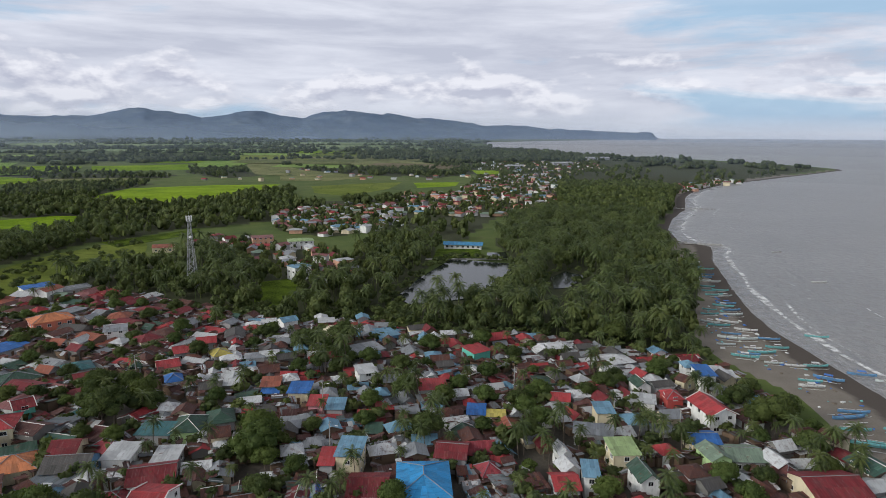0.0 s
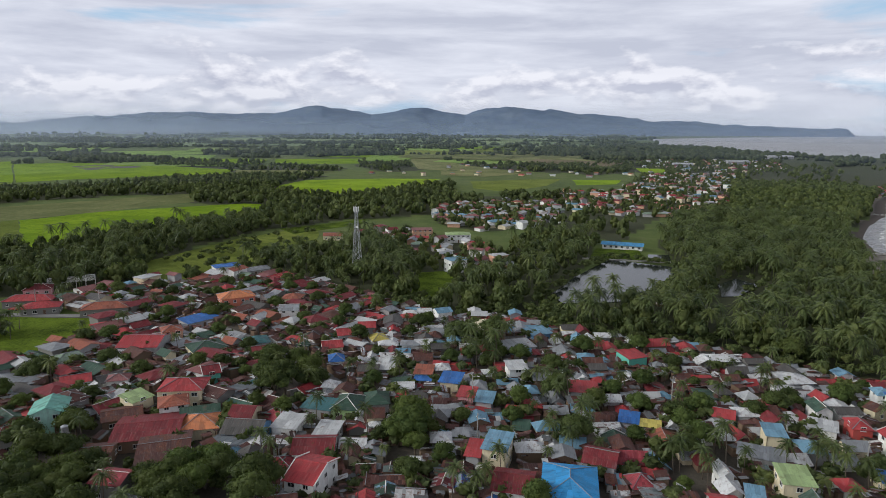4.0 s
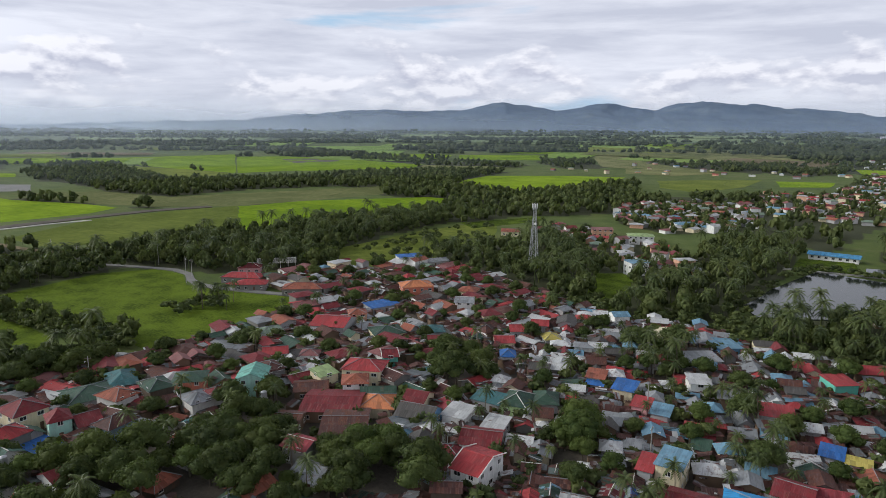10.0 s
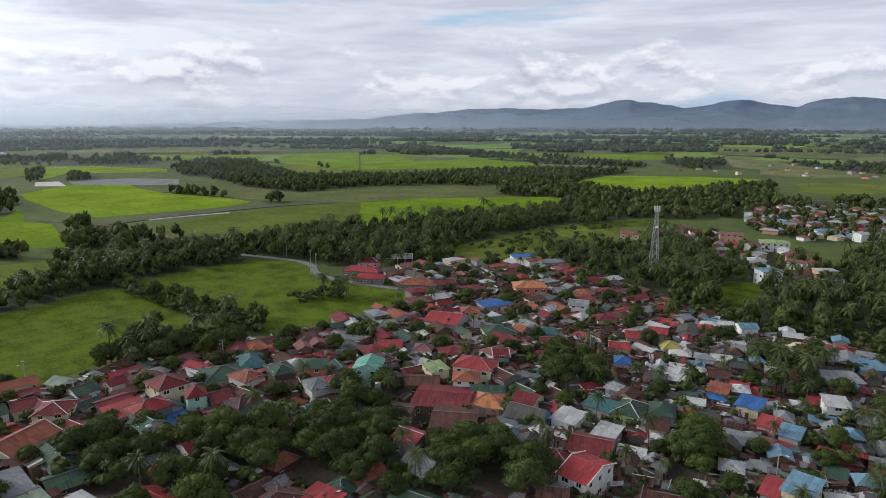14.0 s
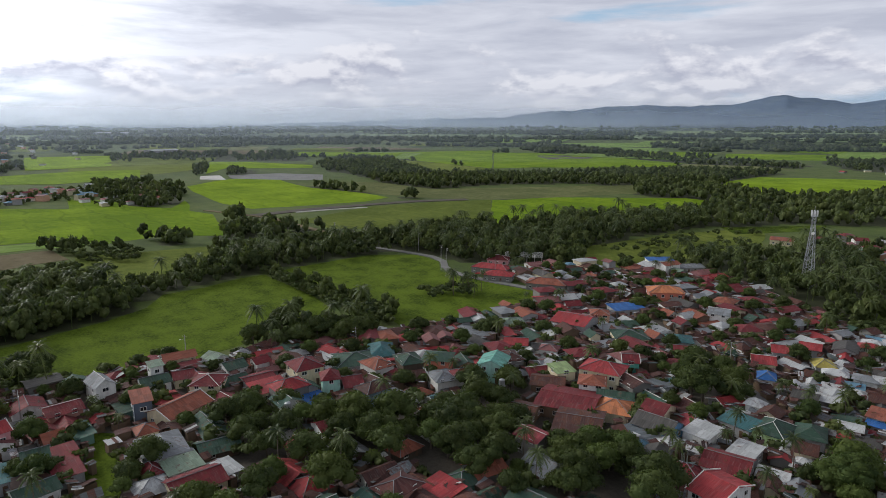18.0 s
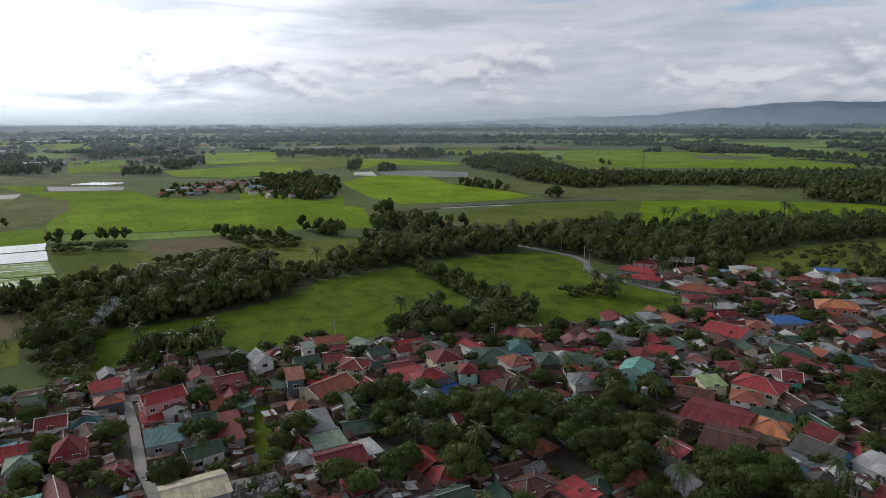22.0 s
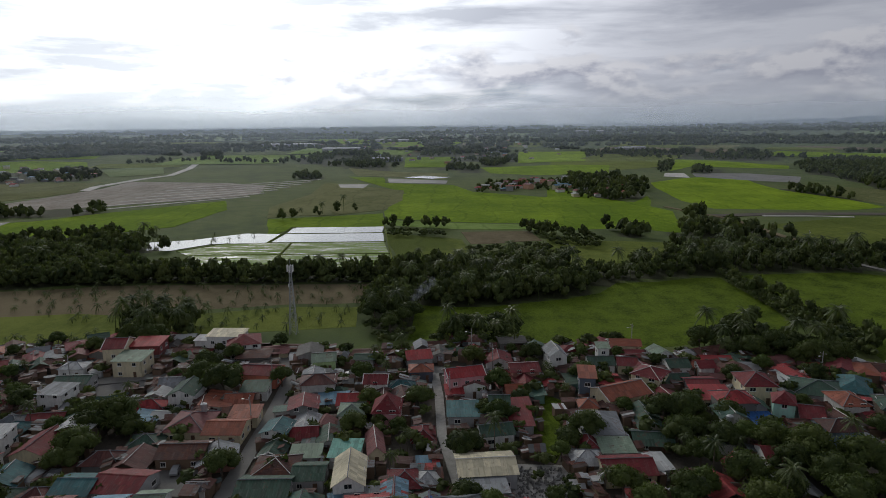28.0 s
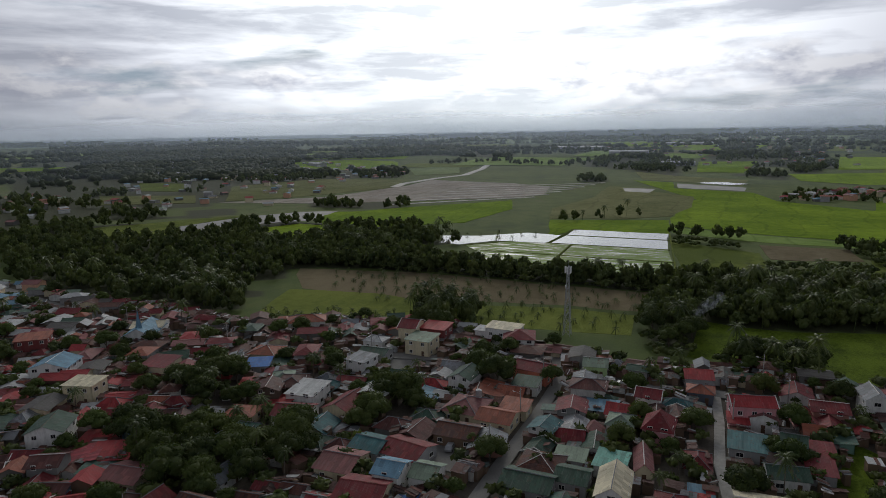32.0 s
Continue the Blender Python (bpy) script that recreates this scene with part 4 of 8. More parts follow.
# flooded paddies with earth dykes between them
for corners, mat, label in (([(-466, -112), (-467, -47), (-441, -44), (-441, -111)], "paddy_water", "flooded rice paddy mirroring the sky"),
                            ([(-439, -111), (-439, -44), (-406, -40), (-407, -113)], "paddy_water", "flooded rice paddy mirroring the sky"),
                            ([(-384, -183), (-411, -193), (-418, -168), (-442, -140), (-438, -114), (-405, -115), (-403, -150), (-381, -168)], "paddy_water", "flooded paddy corner with reeds"),
                            ([(-379, -162), (-403, -142), (-404, -100), (-368, -98), (-366, -150)], "half_flooded", "half-flooded paddy of young rice"),
                            ([(-404, -98), (-404, -40), (-368, -34), (-368, -96)], "half_flooded", "half-flooded paddy of young rice"),
                            ([(-366, -148), (-366, -98), (-340, -96), (-336, -138)], "half_flooded", "half-flooded paddy of young rice"),
                            ([(-366, -96), (-366, -34), (-340, -31), (-340, -94)], "half_flooded", "half-flooded paddy of young rice"),
                            ([(-338, -94), (-338, -31), (-318, -28), (-318, -92)], "half_flooded", "half-flooded paddy of young rice"),
                            ([(-905, -60), (-930, -35), (-900, 5), (-880, -20)], "paddy_water", "small flooded plot among fields")):
    plot("paddy", wavy(corners, 20, 0.8), mat, label, "paddy")
POND = [(-16, 294), (-10, 280), (4, 284), (18, 292), (34, 308), (42, 336), (47, 374), (12, 387), (-2, 350), (-10, 320)]
POND_E = [(61, 311), (69, 313), (83, 340), (75, 353), (63, 335)]
plot("pond", wavy(POND, 6, 1.5), "pond_water", "dark still fish pond with earth banks", "pond", 0.45)
plot("pond", wavy([(34, 392), (47, 394), (48, 412), (35, 410)], 6, 1.0), "pond_water", "small dark side pond behind an earth dyke", "pond", 0.40)
plot("pond_bank", wavy([(0, 388), (31, 390), (31, 424), (4, 424)], 6, 1.0), "meadow", "rough grass bank behind the pond", "bank", 0.36)
plot("pond", wavy(POND_E, 6, 1.5), "pond_water", "small pond among palms", "pond", 0.45)


def road(name, line, width, mat, label, z=0.13):
    P = np.array(line, float)
    D = np.gradient(P, axis=0)
    N = np.stack([-D[:, 1], D[:, 0]], 1) / np.hypot(D[:, 0], D[:, 1])[:, None] * width / 2
    n = len(P)
    LEVEL[0] += 0.004
    z += LEVEL[0]
    zz = [float(land(x, y)) for x, y in P]
    verts = [(*p, z + h) for p, h in zip(P + N, zz)] + [(*p, z + h) for p, h in zip(P - N, zz)] + [(*p, h - 0.2) for p, h in zip(P + N, zz)] + [(*p, h - 0.2) for p, h in zip(P - N, zz)]
    faces = []
    for i in range(n - 1):
        faces += [(i + n, i + n + 1, i + 1, i), (i, i + 1, i + 1 + 2 * n, i + 2 * n), (i + 1 + n, i + n, i + 3 * n, i + 1 + 3 * n)]
    return tagged(new(name, mesh_of(name, verts, faces, mat)), label, "road", kind="structure")


ROADS = [([(-60, -44), (-123, -45), (-154, -45), (-178, -46), (-198, -52)], 3.6), ([(-120, 3), (-144, -1), (-167, -2), (-188, -4)], 2.4),
         ([(-340, 206), (-312, 215), (-297, 219), (-282, 222), (-268, 219), (-257, 211), (-248, 207), (-235, 206), (-214, 209), (-192, 214), (-168, 222), (-140, 214), (-112, 200), (-84, 182), (-66, 166)], 3.8),
         ([(-182, 28), (-186, -4), (-180, -46), (-182, -90), (-172, -130), (-168, -190), (-176, -260), (-190, -330)], 5.0)]
for line, width in ROADS:
    road("road", line, width, "road_concrete" if width > 3 else "concrete", "worn grey concrete village road" if width > 3 else "narrow concrete lane between houses")
road("field_strip", [(-503, 208), (-509, 260), (-505, 319), (-498, 371), (-478, 419)], 13.0, "ploughed_earth", "dark ploughed wet strip between rice fields")
road("field_strip", [(-499, 245), (-496, 279), (-488, 309)], 3.0, "pale_grade", "pale canal bank beside the ploughed strip")
road("road", [(-560, 190), (-480, 215), (-400, 215), (-350, 228)], 5.0, "fallow", "pale earth farm track")
road("road", [(-760, -430), (-814, -445), (-919, -442), (-994, -427), (-1154, -460), (-1312, -503), (-1361, -469)], 12.0, "pale_grade", "pale wide graded road through fields")
for k in range(7):
    ax, ay = -585 - 36 * k, -400 + 4 * k
    road("road", [(ax + 14, ay + 70 - 4 * k), (ax - 40, ay + 128 + 2 * k), (ax - 96 + 2 * k, ay + 190 + 2 * k)], 5.0, "pale_grade", "pale graded track between bare lots")
# earth dykes between the paddies
for (ax, ay), (bx, by) in (((-440, -112), (-440, -43)), ((-405, -116), (-405, -39)), ((-367, -150), (-367, -32)), ((-339, -130), (-339, -29)), ((-404, -99), (-318, -95)), ((-380, -163), (-404, -140)), ((-468, -46), (-317, -26)), ((-468, -113), (-404, -115))):
    road("dyke", [(ax, ay), ((ax + bx) / 2 + 0.6, (ay + by) / 2), (bx, by)], 0.8, "yellow_grass", "low grassy earth dyke between paddies", 0.10)

# ---- trees ----
rng = np.random.default_rng(5)


def leaf_cards(rg, centres, normals, size, spread=0.6):
    """Small bent leaf clumps: two triangles each, folded along the middle."""
    n = len(centres)
    N = normals + rg.normal(0, spread, (n, 3))
    N /= np.linalg.norm(N, axis=1)[:, None]
    Tn = np.cross(N, rg.normal(0, 1, (n, 3)))
    Tn /= np.linalg.norm(Tn, axis=1)[:, None]
    B = np.cross(N, Tn)
    s = size * rg.uniform(0.6, 1.3, (n, 1))
    a, b = centres - Tn * s, centres + Tn * s * 0.9
    c, e = centres + B * s * 0.62 - N * s * 0.3, centres - B * s * 0.62 - N * s * 0.3
    V = np.stack([a, c, b, e], 1).reshape(-1, 3)
    k = np.arange(n)[:, None] * 4
    return V, np.concatenate([k + [0, 1, 2], k + [0, 2, 3]])


ICO_T = (1 + 5 ** 0.5) / 2
ICO_V = np.array([(-1, ICO_T, 0), (1, ICO_T, 0), (-1, -ICO_T, 0), (1, -ICO_T, 0), (0, -1, ICO_T), (0, 1, ICO_T), (0, -1, -ICO_T), (0, 1, -ICO_T), (ICO_T, 0, -1), (ICO_T, 0, 1), (-ICO_T, 0, -1), (-ICO_T, 0, 1)]) / 1.902
ICO_F = np.array([(0, 11, 5), (0, 5, 1), (0, 1, 7), (0, 7, 10), (0, 10, 11), (1, 5, 9), (5, 11, 4), (11, 10, 2), (10, 7, 6), (7, 1, 8),
                  (3, 9, 4), (3, 4, 2), (3, 2, 6), (3, 6, 8), (3, 8, 9), (4, 9, 5), (2, 4, 11), (6, 2, 10), (8, 6, 7), (9, 8, 1)])


def join(parts):
    V, F, k = [], [], 0
    for v, f in parts:
        V.append(v), F.append(np.asarray(f) + k)
        k += len(v)
    return np.concatenate(V), np.concatenate(F)


def tube(pts, radii, sides=6):
    """A tapered limb as triangles."""
    V, F = [], []
    for i, (p, r) in enumerate(zip(pts, radii)):
        d = Vector(pts[min(i + 1, len(pts) - 1)]) - Vector(pts[max(i - 1, 0)])
        q = d.to_track_quat("Z", "Y")
        V += [tuple(Vector(p) + q @ Vector((r * math.cos(2 * math.pi * k / sides), r * math.sin(2 * math.pi * k / sides), 0))) for k in range(sides)]
    for i in range(len(pts) - 1):
        for k in range(sides):
            a, b = i * sides + k, i * sides + (k + 1) % sides
            F += [(a, b, b + sides), (a, b + sides, a + sides)]
    return np.array(V), np.array(F)


def broad_tree(seed, height, spread, blobs, leaves, size, core=0.72):
    """A spreading tree: a forked trunk, and a crown of lumps set with leaf clumps."""
    rg = np.random.default_rng(seed)
    fork = height * 0.32
    crown, limbs = [], [tube([(0, 0, -0.3), (0.1, 0.05, fork * 0.6), (0.15, 0, fork)], [0.34, 0.27, 0.22])]
    for i in range(blobs):
        a, u = 2 * math.pi * (i * 0.618 + rg.uniform(0, 0.15)), (i + 0.5) / blobs
        rr = spread * (0.62 * math.sqrt(u) if i else 0.0) * rg.uniform(0.75, 1.15)
        c = np.array([rr * math.cos(a), rr * math.sin(a), height * (0.80 - 0.30 * u * rg.uniform(0.7, 1.3))])
        R = spread * rg.uniform(0.34, 0.50)
        sq = np.array([1.0, 1.0, 0.78])
        crown.append((c + ICO_V * R * core * sq * rg.uniform(0.8, 1.15, (12, 1)), ICO_F))
        n = leaves // blobs
        d = rg.normal(0, 1, (n, 3))
        d[:, 2] = np.abs(d[:, 2]) * 1.0 - 0.25
        d /= np.linalg.norm(d, axis=1)[:, None]
        crown.append(leaf_cards(rg, c + d * R * sq * rg.uniform(0.72, 1.12, (n, 1)), d, size))
        if i % 2 == 0 and i < 8:
            limbs.append(tube([(0.12, 0, fork * 0.9), tuple(c * [0.5, 0.5, 0.75] + [0, 0, 0.2]), tuple(c)], [0.18, 0.11, 0.05], 5))
    return join(limbs), join(crown)


def palm_tree(seed, height, fronds, leaflets, length=4.2):
    """A coconut palm: a leaning ringed stem, arching fronds with leaflets."""
    rg = np.random.default_rng(seed)
    lean = rg.uniform(-0.12, 0.12, 2) * height
    stem = [(lean[0] * t * t, lean[1] * t * t, -0.3 + (height + 0.3) * t) for t in (0, 0.15, 0.5, 0.8, 1.0)]
    trunk = tube(stem, [0.26, 0.18, 0.15, 0.13, 0.12], 6)
    top = np.array(stem[-1])
    V, F = [], []
    for i in range(fronds):
        a = 2.399 * i + rg.uniform(-0.2, 0.2)
        rise = 1.15 - 1.75 * (i + 0.5) / fronds + rg.uniform(-0.12, 0.12)
        L = length * rg.uniform(0.85, 1.1)
        d, side = np.array([math.cos(a), math.sin(a), 0]), np.array([-math.sin(a), math.cos(a), 0])
        mid = [top + d * L * t * math.cos(rise * (1 - 0.4 * t)) * (1 - 0.12 * t) + np.array([0, 0, L * (t * math.sin(rise) - 0.62 * t * t)]) for t in np.linspace(0, 1, leaflets + 1)]
        for k in range(leaflets):
            p, q = mid[k], mid[k + 1]
            t = (k + 0.5) / leaflets
            w = L * 0.165 * (0.45 + math.sin(math.pi * min(1, t * 0.9 + 0.1)) * 0.75)
            droop = np.array([0, 0, -w * 0.55])
            for s in (-1, 1):
                b = len(V)
                V += [p, q, q + (q - p) * 0.55 + side * s * w + droop]
                F.append((b, b + 1, b + 2))
    return trunk, (np.array(V), np.array(F))


BROAD_NEAR = [broad_tree(10 + i, 9.0 + i % 3, 5.0 + 0.5 * (i % 4), 11, 1500, 0.33, 0.84) for i in range(6)]
BROAD_MID = [broad_tree(30 + i, 9.5 + i % 3, 4.6, 5, 90, 0.90, 0.84) for i in range(6)]
BROAD_FAR = [broad_tree(50 + i, 9.0, 5.0, 3, 15, 1.9, 0.95)[1] for i in range(5)]


def skirted(shape, k):
    """The crown with its lower boughs drawn down to the ground."""
    v, f = shape
    v = v.copy()
    v[:, 2] = v[:, 2].max() - (v[:, 2].max() - v[:, 2]) * k
    return v, f


BROAD_FAR = [skirted(q, 1.55) for q in BROAD_FAR]
BROAD_LOW = [skirted(q, 1.5) for _, q in BROAD_MID]
PALM_NEAR = [palm_tree(70 + i, 9.5 + 0.9 * i, 22, 9) for i in range(6)]
PALM_MID = [palm_tree(90 + i, 9.0 + 0.9 * i, 16, 4, 4.2) for i in range(6)]
BUSH = [broad_tree(110 + i, 3.0, 2.4, 4, 40, 0.62, 0.88)[1] for i in range(4)]


def tree_things(name, shapes, leaf, label, category, group):
    kits = []
    for tr, cr in shapes:
        root = thing(name, pose(0, 0, -400), label, category, group)
        part("trunk", tri_mesh("trunk", *tr, "trunk_bark"), root)
        part("crown", tri_mesh("crown", *cr, leaf), root)
        kits.append(root)
    return kits


KITS = {
    "mango_tree": tree_things("mango_tree", BROAD_NEAR[:4], "mango_leaf", "dense dark green spreading mango tree", "tree", "shade trees of the village"),
    "bright_tree": tree_things("leafy_tree", BROAD_NEAR[4:], "bright_leaf", "lighter green leafy shade tree", "tree", "shade trees of the village"),
    "coconut_palm": tree_things("coconut_palm", PALM_NEAR, "palm_frond", "tall coconut palm with arching green fronds", "palm tree", "coconut palms"),
}
KIT_COUNT = {}


def plant(kind, x, y, scale=1.0, turn=None):
    kits = KITS[kind]
    n = KIT_COUNT.get(kind, 0)
    KIT_COUNT[kind] = n + 1
    i = int(rng.integers(len(kits)))
    m = pose(x, y, float(land(x, y)), 0, 0, float(rng.uniform(0, 360)) if turn is None else turn) @ Matrix.Scale(scale, 4)
    copy_thing(kits[i], m)


def scatter(poly, spacing, seed, keep=1.0):
    """Uneven points in a polygon, about a spacing apart."""
    rg = np.random.default_rng(seed)
    P = np.array(poly, float)
    xs, ys = np.arange(P[:, 0].min(), P[:, 0].max() + spacing, spacing), np.arange(P[:, 1].min(), P[:, 1].max() + spacing, spacing * 0.87)
    X, Y = np.meshgrid(xs, ys)
    X = X + (np.arange(len(ys)) % 2)[:, None] * spacing / 2 + rg.uniform(-0.42, 0.42, X.shape) * spacing
    Y = Y + rg.uniform(-0.42, 0.42, Y.shape) * spacing
    X, Y = X.ravel(), Y.ravel()
    ok = inside(poly, X, Y) & (rg.uniform(0, 1, X.shape) < keep)
    return np.stack([X[ok], Y[ok]], 1)


def mass(name, spots, shapes, mat, label, category, seed, low=0.75, high=1.25, squash=1.0):
    """Many trees joined into one object."""
    if not len(spots):
        return None
    rg = np.random.default_rng(seed)
    Vs, Fs, Ts, k = [], [], [], 0
    pick = rg.integers(len(shapes), size=len(spots))
    for (x, y), i in zip(spots, pick):
        v, f = shapes[i]
        a, s = rg.uniform(0, 6.28), rg.uniform(low, high)
        c, sn = math.cos(a) * s, math.sin(a) * s
        z = float(land(x, y))
        Vs.append(np.stack([v[:, 0] * c - v[:, 1] * sn + x, v[:, 0] * sn + v[:, 1] * c + y, v[:, 2] * s * squash + z], 1))
        Fs.append(f + k), Ts.append(np.full(len(v), rg.uniform()))
        k += len(v)
    ob = new(name, tri_mesh(name, np.concatenate(Vs), np.concatenate(Fs), mat, np.concatenate(Ts)))
    return tagged(ob, label, category, kind="stuff")


def clear_of(P, lines=(), gap=3.0, polys=()):
    ok = np.ones(len(P), bool)
    for line in lines:
        ok &= away(line, P[:, 0], P[:, 1]) > gap
    for poly in polys:
        ok &= ~inside(poly, P[:, 0], P[:, 1])
    return P[ok]


LINES = [line for line, _ in ROADS]
POND_VIEW = [(-20, 282), (-8, 272), (22, 282), (38, 310), (47, 345), (52, 384), (48, 404), (38, 434), (2, 434), (6, 404), (-4, 386), (-12, 350), (-18, 318)]
POND_E_VIEW = [(50, 268), (64, 266), (92, 336), (84, 362), (58, 340)]
OPEN = [HAMLET_A, HAMLET_B, HAMLET_D, HAMLET_E, MEADOW_W, MEADOW_E, POND_VIEW, POND_E_VIEW] + [c for _, c in FIELDS]
PALM_SOUTH = [(-226, -124), (-238, -114), (-243, -97), (-225, -88), (-206, -95), (-208, -112)]
FRINGES = [[(-209, -7), (-220, -5), (-227, 6), (-224, 20), (-207, 29), (-203, 26), (-201, 14), (-205, 1)], [(-203, 78), (-214, 89), (-218, 103), (-214, 115), (-198, 127), (-184, 117), (-186, 102), (-196, 91)],
           [(-222, -30), (-242, -20), (-215, -11), (-203, -18)], [(-226, 170), (-216, 190), (-200, 186), (-212, 166)], [(-210, 32), (-212, 54), (-205, 54), (-202, 38)]]

mid_palms, mid_broad, fringe = [], [], []
P = clear_of(scatter(COAST_WOOD, 6.4, 1), LINES, 2, [POND_VIEW, POND_E_VIEW, HAMLET_A, HAMLET_B])
g = np.random.default_rng(3).uniform(0, 1, len(P))
r = np.hypot(P[:, 0], P[:, 1])
mid_palms.append(P[(g < 0.66) & (r < 620)])
mid_broad.append(P[(g >= 0.66) & (r < 620)])
far_coast = P[r >= 620]
P = clear_of(scatter(TOWER_WOOD, 6.8, 2, 0.85), LINES, 2, OPEN)
g = np.random.default_rng(4).uniform(0, 1, len(P))
mid_palms.append(P[g < 0.4]), mid_broad.append(P[g >= 0.4])
P = clear_of(scatter(BACK_WOOD, 7.0, 6), LINES, 4, OPEN)
g = np.random.default_rng(7).uniform(0, 1, len(P))
mid_palms.append(P[g < 0.22]), mid_broad.append(P[g >= 0.22])
P = clear_of(scatter(SOUTH_WOOD, 6.6, 8), LINES, 4, OPEN)
g = np.random.default_rng(9).uniform(0, 1, len(P))
mid_palms.append(P[g < 0.10]), mid_broad.append(P[g >= 0.10])
P = clear_of(scatter(STRIP_WOOD, 6.4, 18), LINES, 4)
g = np.random.default_rng(19).uniform(0, 1, len(P))
mid_palms.append(P[g < 0.35]), mid_broad.append(P[g >= 0.35])
P = clear_of(scatter(WEST_WOOD, 9.0, 10), LINES, 4, OPEN)
mid_broad.append(P[::1])
P = scatter(PALM_SOUTH, 5.5, 11)
mid_palms.append(P[::2]), mid_broad.append(P[1::2])
hq = np.random.default_rng(12)
hedge = np.concatenate([np.stack([np.linspace(ax, bx, 30), np.linspace(ay, by, 30)], 1) + hq.normal(0, 1.7, (30, 2)) for (ax, ay), (bx, by) in zip(HEDGE_LINE, HEDGE_LINE[1:])])
mid_broad.append(hedge[::14] + [0, 1.5])
for i in (0, 1):
    P = scatter(FRINGES[i], 6.6, 31 + i, 0.8)
    mid_palms.append(P[::3]), mid_broad.append(P[1::3]), mid_broad.append(P[2::3])
for i, poly in enumerate(FRINGES):
    P = clear_of(scatter(poly, 5.0, 13 + i))
    fringe.append(P)
# rows of trees along field borders
rr = np.random.default_rng(61)
for line, step in (([(-464, -42), (-461, 2)], 5.0), ([(-441, 53), (-425, 75), (-407, 93)], 4.5), ([(-444, 110), (-434, 138)], 4.5), ([(-437, 159), (-429, 200)], 5.0), ([(-500, -135), (-530, -110), (-567, -75)], 9.0), ([(-384, -172), (-396, -196), (-420, -185)], 6.0)):
    for (ax, ay), (bx, by) in zip(line, line[1:]):
        n = max(2, int(math.hypot(bx - ax, by - ay) / step))
        P = np.array([(ax + (bx - ax) * k / n, ay + (by - ay) * k / n) for k in range(n)]) + rr.normal(0, 2.0, (n, 2))
        mid_broad.append(P[::2]), mid_palms.append(P[1::2]) if step > 5.5 else mid_broad.append(P[1::2])
mid_palms, mid_broad = np.concatenate(mid_palms), np.concatenate(mid_broad)
# the palms and trees nearest to the village stand as trees of their own
dist = np.hypot(mid_palms[:, 0], mid_palms[:, 1])
order = np.argsort(dist)
mass("palm_grove", mid_palms[order[:420]], [join(p) for p in PALM_NEAR], "palm_frond", "dense grove of tall coconut palms beside the houses", "palm grove", 20, 0.72, 1.12)
mid_palms = mid_palms[order[420:]]
dist = np.hypot(mid_broad[:, 0], mid_broad[:, 1])
order = np.argsort(dist)
for x, y in mid_broad[order[:30]]:
    plant("mango_tree", x, y, float(rng.uniform(0.6, 1.05)))
mid_broad = mid_broad[order[30:]]
mass("palm_grove", mid_palms, [join(p) for p in PALM_MID], "palm_frond", "dense grove of coconut palms", "palm grove", 21, 0.68, 1.22)
belt = np.concatenate([np.stack([x + rr.normal(0, 2.0, 26), np.linspace(-232, -24, 26) + rr.normal(0, 2.0, 26)], 1) for x in (-301, -309)])
mass("tree_belt", belt, BROAD_LOW, "wood_leaf", "row of tall dark trees between fields and paddies", "tree belt", 27, 0.75, 1.2)
mass("woodland", mid_broad, BROAD_LOW, "wood_leaf", "dense dark green mixed woodland belt", "woodland", 22, 0.65, 1.15)
fringe.append(np.concatenate([np.stack([x + rr.normal(0, 1.2, 60), np.linspace(-236, -22, 60) + rr.normal(0, 1.0, 60)], 1) for x in (-298, -305, -312)]))
ring = [(x + dx, y + dy) for x, y in wavy(POND, 7.0) for dx, dy in ((4, 2), (-4, 1), (1, 4))] + [(x + dx, y + dy) for x, y in wavy(POND_E, 6.0) for dx, dy in ((3, 2), (-3, 1))]
fringe.append(clear_of(np.array(ring), [], 0, [POND, POND_E]))
# shrubs under the palms where the woods meet the houses, and in the yards
for i, (poly, step, keep) in enumerate((([(-92, 262), (-58, 246), (-28, 253), (-9, 240), (8, 232), (36, 234), (60, 220), (94, 207), (100, 226), (60, 240), (30, 256), (0, 262), (-20, 276), (-58, 268), (-88, 284)], 4.6, 0.8), (TOWN, 6.2, 0.4))):
    P = clear_of(scatter(poly, step, 210 + i, keep), LINES, 2.5)
    fringe.append(P[np.hypot(P[:, 0], P[:, 1]) > 100])
fringe.append(scatter([(-237, 314), (-234, 392), (-221, 430), (-206, 453), (-176, 389), (-192, 336), (-186, 308), (-199, 280)], 7.5, 229, 0.4))
for i, poly in enumerate(THICKETS):
    fringe.append(scatter(poly, 5.0, 230 + i, 0.8))
mass("shrubs", np.concatenate(fringe), BUSH, "wood_leaf", "low shrubs and banana plants along the meadow edge", "shrubs", 24, 0.7, 1.6)
mass("hedge", hedge, BUSH, "wood_leaf", "dark bushes between two meadows", "hedge", 23, 0.8, 1.7)

# woods further out
# tree lines, copses and plots far over the plain
rg = np.random.default_rng(77)
